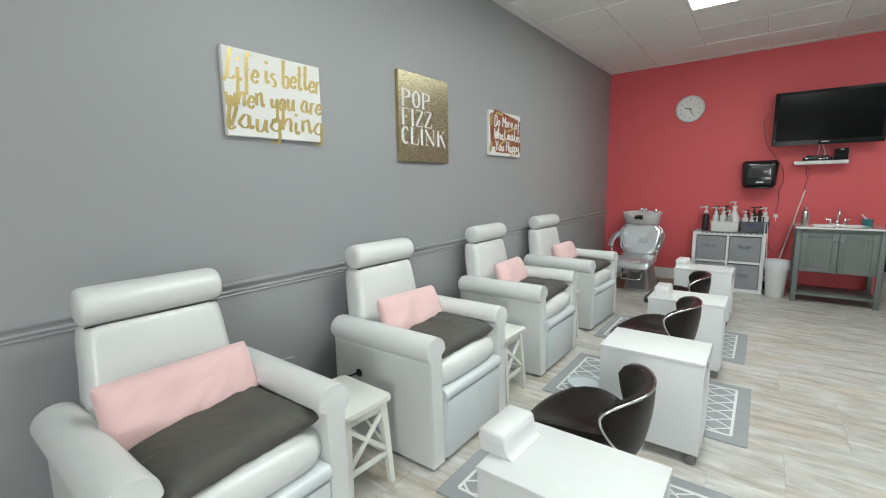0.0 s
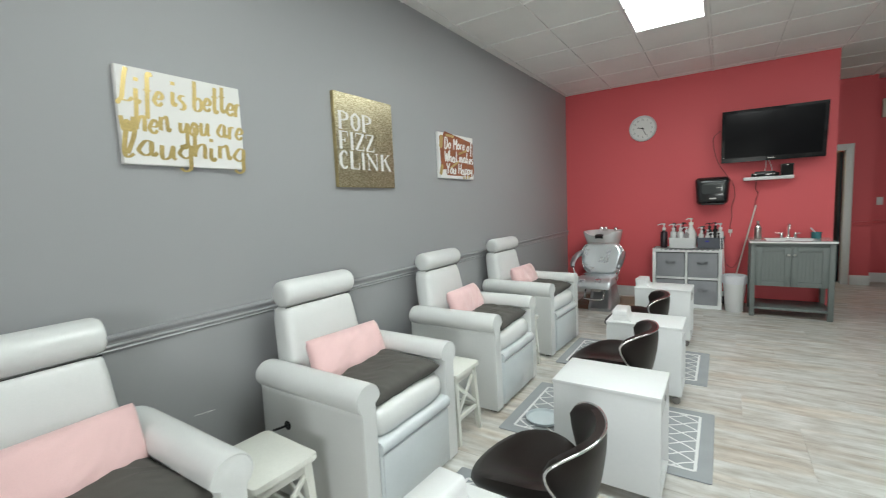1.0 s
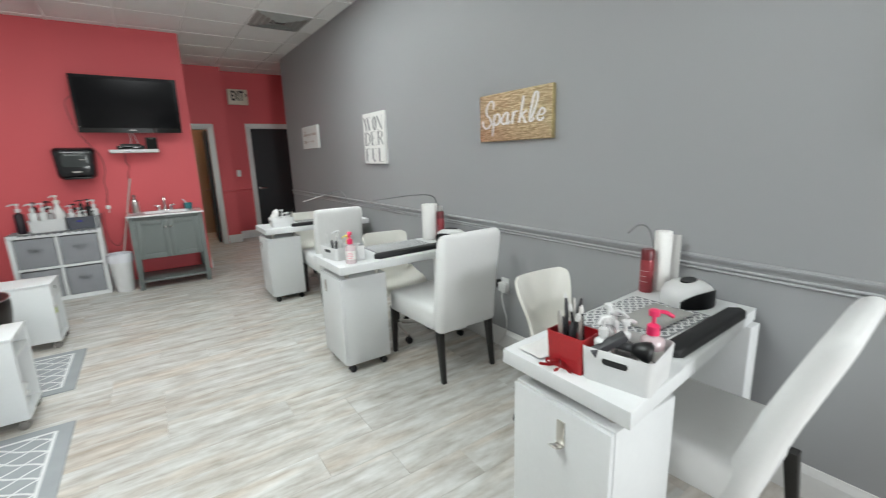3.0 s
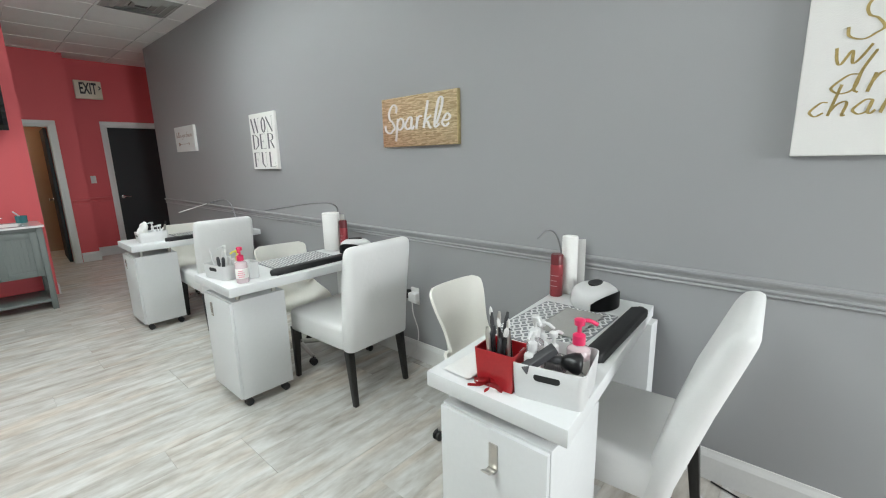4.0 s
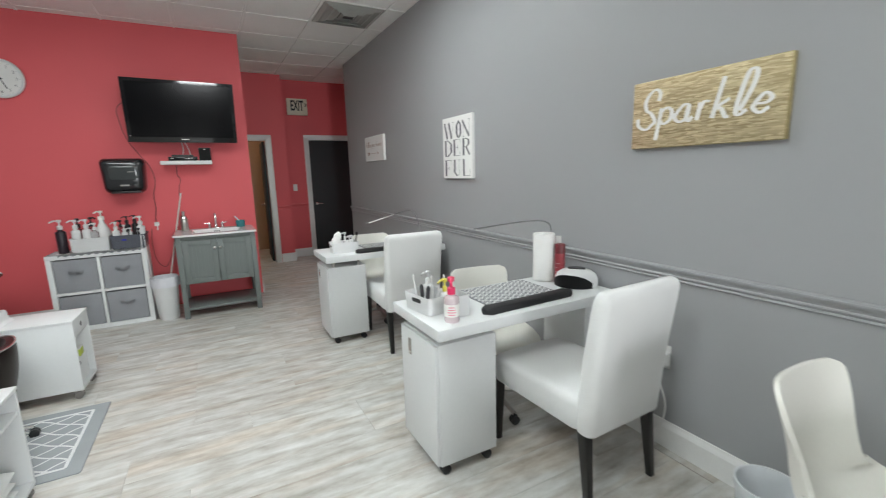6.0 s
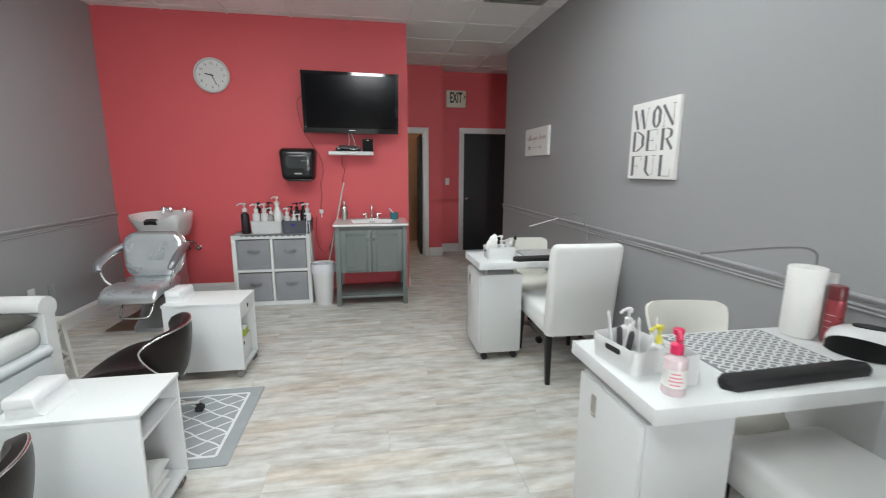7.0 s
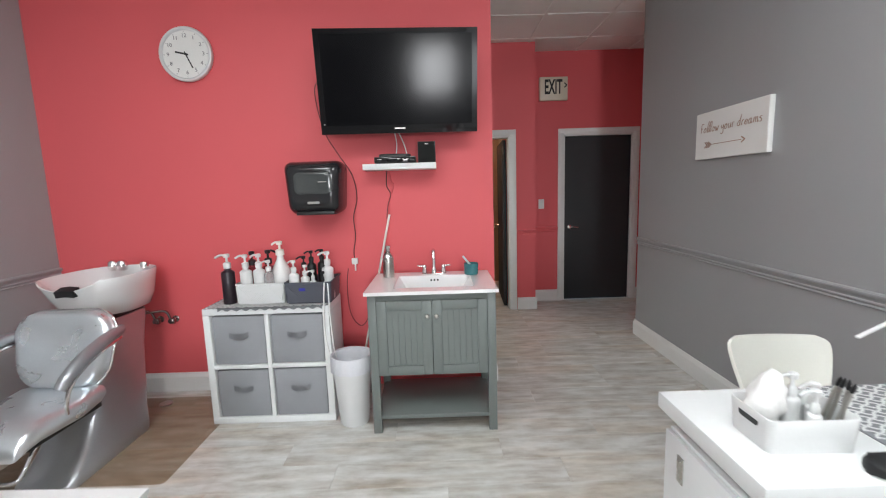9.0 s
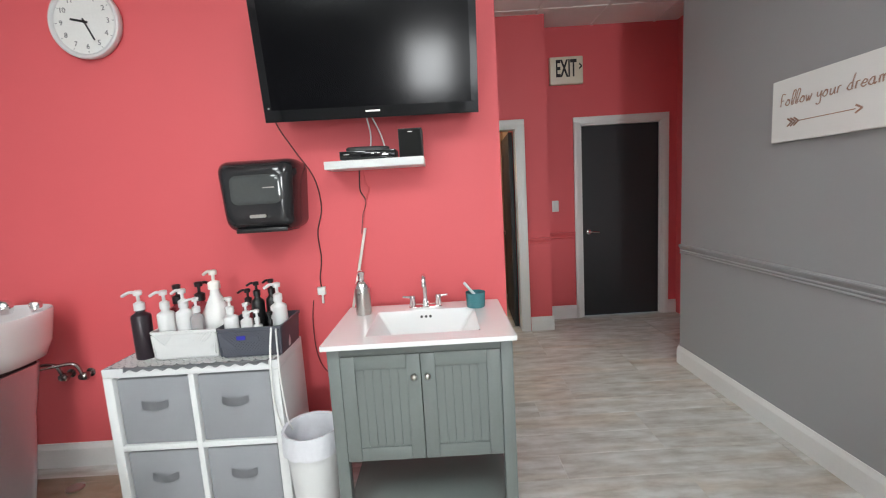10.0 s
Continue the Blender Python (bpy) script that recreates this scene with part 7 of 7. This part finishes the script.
def basket(x0, x1, y0, y1, h, mat, label, weave=True):
    t = thing("woven_basket", pose((x0 + x1) / 2, (y0 + y1) / 2, 0.7792), label, "basket", "baskets on the cube shelf")
    w, d = x1 - x0, y1 - y0
    bm = bmesh.new()
    rings = []
    for z, k, i in ((0, 0.93, 0), (h * 0.9, 0.99, 0), (h * 0.92, 1.01, -0.002), (h, 1.01, -0.002), (h, 1.0, 0.006), (0.006, 0.93, 0.006)):
        rings.append([Vector((x, y, z)) for x, y in rounded_rect(w * k - 2 * i, d * k - 2 * i, 0.018)])
    loft(bm, rings)
    part("tub", bm, mat, t, smooth=50)
    bm = bmesh.new()
    n = int(w / 0.016)
    for fam in (1, -1):
        for k in range(n + 1):
            u = -w * 0.46 + k * w * 0.92 / n
            a, b = Vector((u, -d * 0.475, h * 0.06)), Vector((max(-w * 0.47, min(w * 0.47, u + fam * h * 0.8)), -d * 0.497, h * 0.88))
            q = (b - a).to_track_quat("X", "Z").to_matrix().to_4x4()
            box(bm, 0, (b - a).length, -0.0035, 0.0045, -0.0036, 0.0036, m=Matrix.Translation(a) @ q)
    part("weave", bm, mat, t, smooth=None)
    bm = bmesh.new()
    prism(bm, rounded_rect(0.09, 0.02, 0.01), -0.004, 0.004, m=pose(0, -d * 0.5, h * 0.62, 90, 0, 0))
    part("handle", bm, mat, t)
    return t


SLATE = material("slate_plastic_basket", (0.075, 0.08, 0.10), 0.45, vary=0.06)
basket(0.16, 0.477, 7.275, 7.50, 0.135, BIN_WHITE, "white woven plastic basket of lotion bottles on the cube shelf")
slate = basket(0.487, 0.785, 7.245, 7.515, 0.14, SLATE, "slate grey woven basket of bottles on the cube shelf")
part("price_tag", boxed(-0.055, -0.015, -0.142, -0.137, 0.085, 0.104), material("blue_tag_print", (0.02, 0.02, 0.30), 0.5, bump=0), slate, "small blue tag")
part("cut_out", boxed(-0.075, 0.06, -0.1305, -0.1255, 0.004, 0.024, bevel=0.002), BLACK_PLASTIC, slate, "dark cut-out at the foot")
ZB = 0.7865
MILKY = material("milky_clear_plastic", (0.72, 0.71, 0.70), 0.25, vary=0.04, bump=0)
PLUM = material("dark_plum_plastic", (0.022, 0.014, 0.02), 0.3, vary=0.1, bump=0)
BR = "bottles on the cube shelf"
pump_bottle(pose(0.098, 7.325, 0.7792), 0.042, 0.235, PLUM, BIN_WHITE, "tall dark bottle with a white pump on the cube shelf", nozzle=1.2, group=BR)
for x, y, r, h, body, cap, lab, turn in (
    (0.185, 7.335, 0.038, 0.225, BIN_WHITE, BIN_WHITE, "white pump bottle standing in the basket", 190),
    (0.268, 7.345, 0.038, 0.225, BIN_WHITE, BIN_WHITE, "white pump bottle standing in the basket", 170),
    (0.338, 7.325, 0.031, 0.20, CLEAR, BIN_WHITE, "clear pump bottle standing in the basket", 200),
    (0.385, 7.42, 0.072, 0.29, MILKY, CREAM, "large clear pump bottle standing in the basket", 160),
    (0.185, 7.44, 0.044, 0.225, RED_CAN, BLACK_PLASTIC, "red bottle with a black pump standing in the basket", 120),
    (0.29, 7.45, 0.044, 0.23, RED_CAN, BLACK_PLASTIC, "red bottle with a black pump standing in the basket", 60),
    (0.510, 7.30, 0.032, 0.195, BIN_WHITE, BIN_WHITE, "small white pump bottle in the grey basket", 150),
    (0.578, 7.31, 0.028, 0.17, BIN_WHITE, BIN_WHITE, "small white bottle in the grey basket", 90),
    (0.632, 7.30, 0.022, 0.14, BIN_WHITE, BIN_WHITE, "small white bottle in the grey basket", 200),
    (0.595, 7.41, 0.030, 0.245, BLACK_PLASTIC, BLACK_PLASTIC, "black pump bottle in the grey basket", 180),
    (0.66, 7.43, 0.030, 0.25, BLACK_PLASTIC, BLACK_PLASTIC, "black pump bottle in the grey basket", 165),
    (0.715, 7.36, 0.038, 0.225, BIN_WHITE, BIN_WHITE, "white pump bottle in the grey basket", 190),
    (0.53, 7.45, 0.032, 0.20, RED_CAN, BLACK_PLASTIC, "dark red pump bottle in the grey basket", 180),
    (0.70, 7.285, 0.016, 0.13, BLACK_PLASTIC, BLACK_PLASTIC, "slim black bottle in the grey basket", 100),
):
    pump_bottle(pose(x + 0.026, y, ZB), r, h, body, cap, lab, group=BR, turn=turn, taper=2.0 if r > 0.06 else 0.92)
cable("charger_cable", [(0.735, 7.26, 0.90), (0.745, 7.235, 0.905), (0.748, 7.19, 0.80), (0.745, 7.18, 0.60), (0.765, 7.19, 0.45), (0.785, 7.22, 0.40)], 0.005, WHITE_TRIM, "white cable hanging over the cube shelf")
cable("charger_cable", [(0.755, 7.27, 0.90), (0.772, 7.22, 0.89), (0.782, 7.19, 0.70), (0.79, 7.20, 0.50), (0.795, 7.23, 0.42)], 0.004, WHITE_TRIM, "white cable hanging over the cube shelf")
waste_bin(pose(0.900, 7.19, 0), "white plastic waste bin with a liner beside the vanity", 0.092, 0.122, 0.45, BIN_WHITE)


# shampoo chair with basin
VALVE = material("dull_chrome", (0.30, 0.28, 0.27), 0.2, 1.0, vary=0.05, bump=0)
ARM_GREY = material("silver_grey_moulded_plastic", (0.34, 0.35, 0.37), 0.3, 0.6, vary=0.03, bump=0.02)
def shampoo_chair():
    t = thing("shampoo_chair", pose(-0.62, 0, 0), "silver vinyl shampoo chair with a white basin by the coral wall", "shampoo chair")
    bx = -0.07
    bm = bmesh.new()
    rings = []
    for z, ya, yb, hw, cx in ((0.0, 6.56, 7.22, 0.155, 0.03), (0.03, 6.565, 7.23, 0.157, 0.03), (0.07, 6.64, 7.25, 0.150, 0.022), (0.14, 6.74, 7.28, 0.144, 0.005), (0.25, 6.85, 7.34, 0.138, -0.02), (0.50, 6.98, 7.43, 0.130, -0.058), (0.69, 7.07, 7.50, 0.128, -0.07), (0.735, 7.085, 7.51, 0.124, -0.07)):
        rings.append([Vector((cx + x, (ya + yb) / 2 + y, z)) for x, y in rounded_rect(2 * hw, yb - ya, 0.07)])
    loft(bm, rings)
    part("pedestal", bm, material("silver_metallic_plastic", (0.50, 0.51, 0.53), 0.32, 0.75, vary=0.03, bump=0.02), t, smooth=50)
    part("basin_gap", boxed(bx - 0.112, bx + 0.112, 7.12, 7.47, 0.732, 0.775, bevel=0.006), BLACK_PLASTIC, t, "black block drawn for the dark gap under the basin")
    bm = bmesh.new()
    rings = []
    prof = [(6.315, 0.405, 0.03), (6.325, 0.42, 0.06), (6.36, 0.447, 0.085), (6.44, 0.466, 0.10), (6.56, 0.462, 0.105), (6.68, 0.455, 0.105), (6.80, 0.47, 0.10), (6.84, 0.475, 0.07)]
    for k, (y, z, th) in enumerate(prof):
        hw = (0.205, 0.22, 0.232, 0.236, 0.236, 0.234, 0.23, 0.22)[k]
        rings.append([Vector((x, y, z - 0.05 + zz)) for x, zz in rounded_rect(2 * hw, th, th * 0.42, 4)])
    loft(bm, rings)
    bmesh.ops.recalc_face_normals(bm, faces=bm.faces)
    part("seat", bm, SILVER, t, smooth=60)
    part("seat_plate", boxed(-0.17, 0.17, 6.42, 6.86, 0.325, 0.368, bevel=0.004), BLACK_PLASTIC, t, "black plate under the seat")
    part("seat_bracket", boxed(-0.06, 0.06, 6.55, 6.98, 0.26, 0.326, bevel=0.006), STEEL, t)
    bm = bmesh.new()
    tube(bm, curve_pts([(-0.115, 6.56, 0.33), (-0.12, 6.50, 0.30), (-0.118, 6.43, 0.215), (-0.10, 6.40, 0.19), (0.0, 6.395, 0.186), (0.10, 6.40, 0.19), (0.118, 6.43, 0.215), (0.12, 6.50, 0.30), (0.115, 6.56, 0.33)], 5), 0.010, 8)
    part("leg_rest_loop", bm, CHROME, t, "chrome loop under the seat front", smooth=80)
    # backrest: a padded shield, narrower at its foot, with a shallow dished face
    lean = pose(0, 6.82, 0.465, -15, 0, 0)

    def shield(s, d):
        out = []
        for x, z in rounded_rect(0.535, 0.42, 0.13, 8):
            q = 0.84 + 0.16 * min(1.0, (z + 0.205) / 0.26)
            notch = 0.030 * math.exp(-(x / 0.085) ** 2) * (z > 0.12)
            out.append(lean @ Vector((x * s * q, d, (z - notch) * s + 0.205)))
        return out

    bm = bmesh.new()
    loft(bm, [shield(s, d) for s, d in ((0.3, -0.034), (0.62, -0.040), (0.82, -0.044), (0.92, -0.042), (0.975, -0.028), (1.0, 0.0), (0.985, 0.025), (0.94, 0.036))])
    bmesh.ops.recalc_face_normals(bm, faces=bm.faces)
    part("backrest", bm, SILVER, t, smooth=70)
    bm = bmesh.new()
    ring = shield(1.03, 0.012)
    tube(bm, ring + ring[:1], 0.0075, 8)
    part("chrome_rim", bm, CHROME, t, "chrome rim round the backrest", smooth=80)
    for s in (1, -1):
        bm = bmesh.new()
        arc = curve_pts([(s * 0.285, 6.50, 0.59), (s * 0.298, 6.535, 0.635), (s * 0.30, 6.64, 0.69), (s * 0.288, 6.80, 0.732), (s * 0.265, 6.95, 0.745)], 6)
        tube(bm, arc, 0.028, 10, radii=[0.024 + 0.010 * math.sin(math.pi * (k + 2) / (len(arc) + 3)) for k in range(len(arc))])
        am = part("armrest", bm, ARM_GREY, t, "silver-grey moulded armrest", smooth=80)
        bm = bmesh.new()
        tube(bm, curve_pts([(s * 0.265, 6.94, 0.70), (s * 0.29, 6.80, 0.69), (s * 0.30, 6.63, 0.645), (s * 0.295, 6.55, 0.585), (s * 0.27, 6.54, 0.50), (s * 0.23, 6.58, 0.43)], 6), 0.010, 8)
        part("arm_tube", bm, CHROME, am, "chrome arm tube", smooth=80)
    # basin: deep bowl with a drooping front lip
    bm = bmesh.new()
    n = 44

    def rim(k, sx, sy, z, cy, dip):
        a = 2 * math.pi * k / n
        c, s = math.cos(a), math.sin(a)
        x = bx + sx * math.copysign(abs(c) ** 0.8, c)
        y = cy + sy * math.copysign(abs(s) ** 0.85, s)
        front = max(0.0, -s) ** 6
        return Vector((x, y + 0.04 * front * (dip > 0), z - dip * front * (abs(c) < 0.6)))

    secs = [(0.14, 0.15, 0.755, 7.35, 0), (0.19, 0.22, 0.775, 7.34, 0), (0.222, 0.275, 0.85, 7.315, 0.0), (0.246, 0.312, 0.945, 7.29, 0.02), (0.258, 0.330, 1.008, 7.28, 0.05), (0.255, 0.325, 1.016, 7.28, 0.055), (0.245, 0.313, 1.006, 7.28, 0.055), (0.215, 0.27, 0.94, 7.30, 0.02), (0.16, 0.19, 0.865, 7.32, 0), (0.05, 0.06, 0.845, 7.33, 0)]
    loft(bm, [[rim(k, *sct) for k in range(n)] for sct in secs])
    bmesh.ops.recalc_face_normals(bm, faces=bm.faces)
    part("basin", bm, CERAMIC, t, "white ceramic basin", smooth=60)
    bm = bmesh.new()
    loft(bm, [[Vector((bx + 0.01 + x, y, z - 0.10 * abs(x))) for y, z in ((6.985, 0.93), (6.975, 0.968), (7.03, 0.985), (7.05, 0.935))] for x in (-0.052, -0.03, 0.0, 0.03, 0.052)])
    bmesh.ops.recalc_face_normals(bm, faces=bm.faces)
    part("neck_rest", bm, PAD, t, "black gel neck rest", smooth=50)
    for s in (-0.03, 0.03):
        bm = bmesh.new()
        lathe(bm, [(0.026, 0), (0.032, 0.014), (0.034, 0.03), (0.030, 0.056), (0.016, 0.070)], 12, at=(bx + s - 0.03, 7.47, 1.0))
        part("tap", bm, CHROME, t, "chrome tap knob", smooth=60)
    bm = bmesh.new()
    lathe(bm, [(0.024, 0), (0.028, 0.044), (0.016, 0.054)], 12, at=(bx + 0.13, 7.50, 1.0))
    part("spray_holder", bm, CHROME, t, "chrome spray holder", smooth=60)
    for k, x in enumerate((-0.02, 0.094)):
        bm = bmesh.new()
        lathe(bm, [(0.024, 0), (0.026, 0.006), (0.013, 0.012), (0.013, 0.05), (0.018, 0.052), (0.018, 0.075)], 12, m=pose(x, YRED, 0.575, 90, 0, 0))
        lathe(bm, [(0.012, 0), (0.024, 0.006), (0.024, 0.024), (0.012, 0.032)], 10, m=pose(x, YRED - 0.06, 0.575, 0, 90, 0))
        part("wall_valve", bm, VALVE, t, "dull chrome wall valve", smooth=60)
        bm = bmesh.new()
        tube(bm, curve_pts([(x, YRED - 0.06, 0.58), (x - 0.03, YRED - 0.07, 0.65), (x - 0.10, 7.60, 0.66), (x - 0.15, 7.52, 0.62 + 0.05 * k)], 6), 0.009, 8)
        part("water_hose", bm, VALVE, t, "braided steel hose", smooth=60)
    return t


shampoo_chair()
MAT_TAN = bpy.data.materials.new("clear_amber_floor_mat")
MAT_TAN.use_nodes = True
_nt = MAT_TAN.node_tree
_see, _gl, _mx = _nt.nodes.new("ShaderNodeBsdfTransparent"), _nt.nodes["Principled BSDF"], _nt.nodes.new("ShaderNodeMixShader")
_see.inputs[0].default_value = (0.91, 0.86, 0.81, 1)
_gl.inputs["Base Color"].default_value, _gl.inputs["Roughness"].default_value = (0.30, 0.25, 0.20, 1), 0.16
_mx.inputs[0].default_value = 0.14
_nt.links.new(_see.outputs[0], _mx.inputs[1])
_nt.links.new(_gl.outputs[0], _mx.inputs[2])
_nt.links.new(_mx.outputs[0], _nt.nodes["Material Output"].inputs[0])
fm = thing("floor_mat", pose(-0.495, 7.11, 0), "thin amber-tinted plastic mat on the floor under the shampoo chair", "mat")
bm = bmesh.new()
prism(bm, rounded_rect(1.01, 0.98, 0.03), 0.0, 0.0025)
part("sheet", bm, MAT_TAN, fm)
dn = thing("floor_drain", pose(-0.53, 7.50, 0.003), "small round steel drain ring on the floor mat", "drain")
bm = bmesh.new()
lathe(bm, [(0.022, 0), (0.042, 0), (0.044, 0.006), (0.036, 0.010), (0.026, 0.008)], 20)
part("ring", bm, STEEL, dn, smooth=60)

# ---- plank floor ----
PLANK_W, PLANK_L = 0.203, 1.22
PLANK = floor_material("washed_oak_plank")
floor_ob = bpy.data.objects["floor"]
_planks = {}


def plank(length, width):
    key = (round(length, 2), round(width, 3))
    if key not in _planks:
        bm = boxed(-key[0] / 2 + 0.0005, key[0] / 2 - 0.0005, -key[1] / 2 + 0.0005, key[1] / 2 - 0.0005, -0.008, 0.0, bevel=0.0008, seg=1)
        _planks[key] = mesh_of("plank", bm, PLANK)
    return _planks[key]


rndp = random.Random(11)
yy = YF
while yy < 11.4:
    x0, x1 = (XL - 0.12, XREC + 0.02 if yy > YREND - 0.3 else XR + 0.02)
    xx = x0 - rndp.choice((0.0, 0.31, 0.62, 0.93))
    while xx < x1:
        a, b = max(xx, x0), min(xx + PLANK_L, x1)
        if b - a > 0.04:
            ob = new("plank", plank(b - a, PLANK_W))
            ob.parent = floor_ob
            ob.matrix_basis = pose((a + b) / 2, yy + PLANK_W / 2, -rndp.uniform(0, 0.0004))
        xx += PLANK_L
    yy += PLANK_W
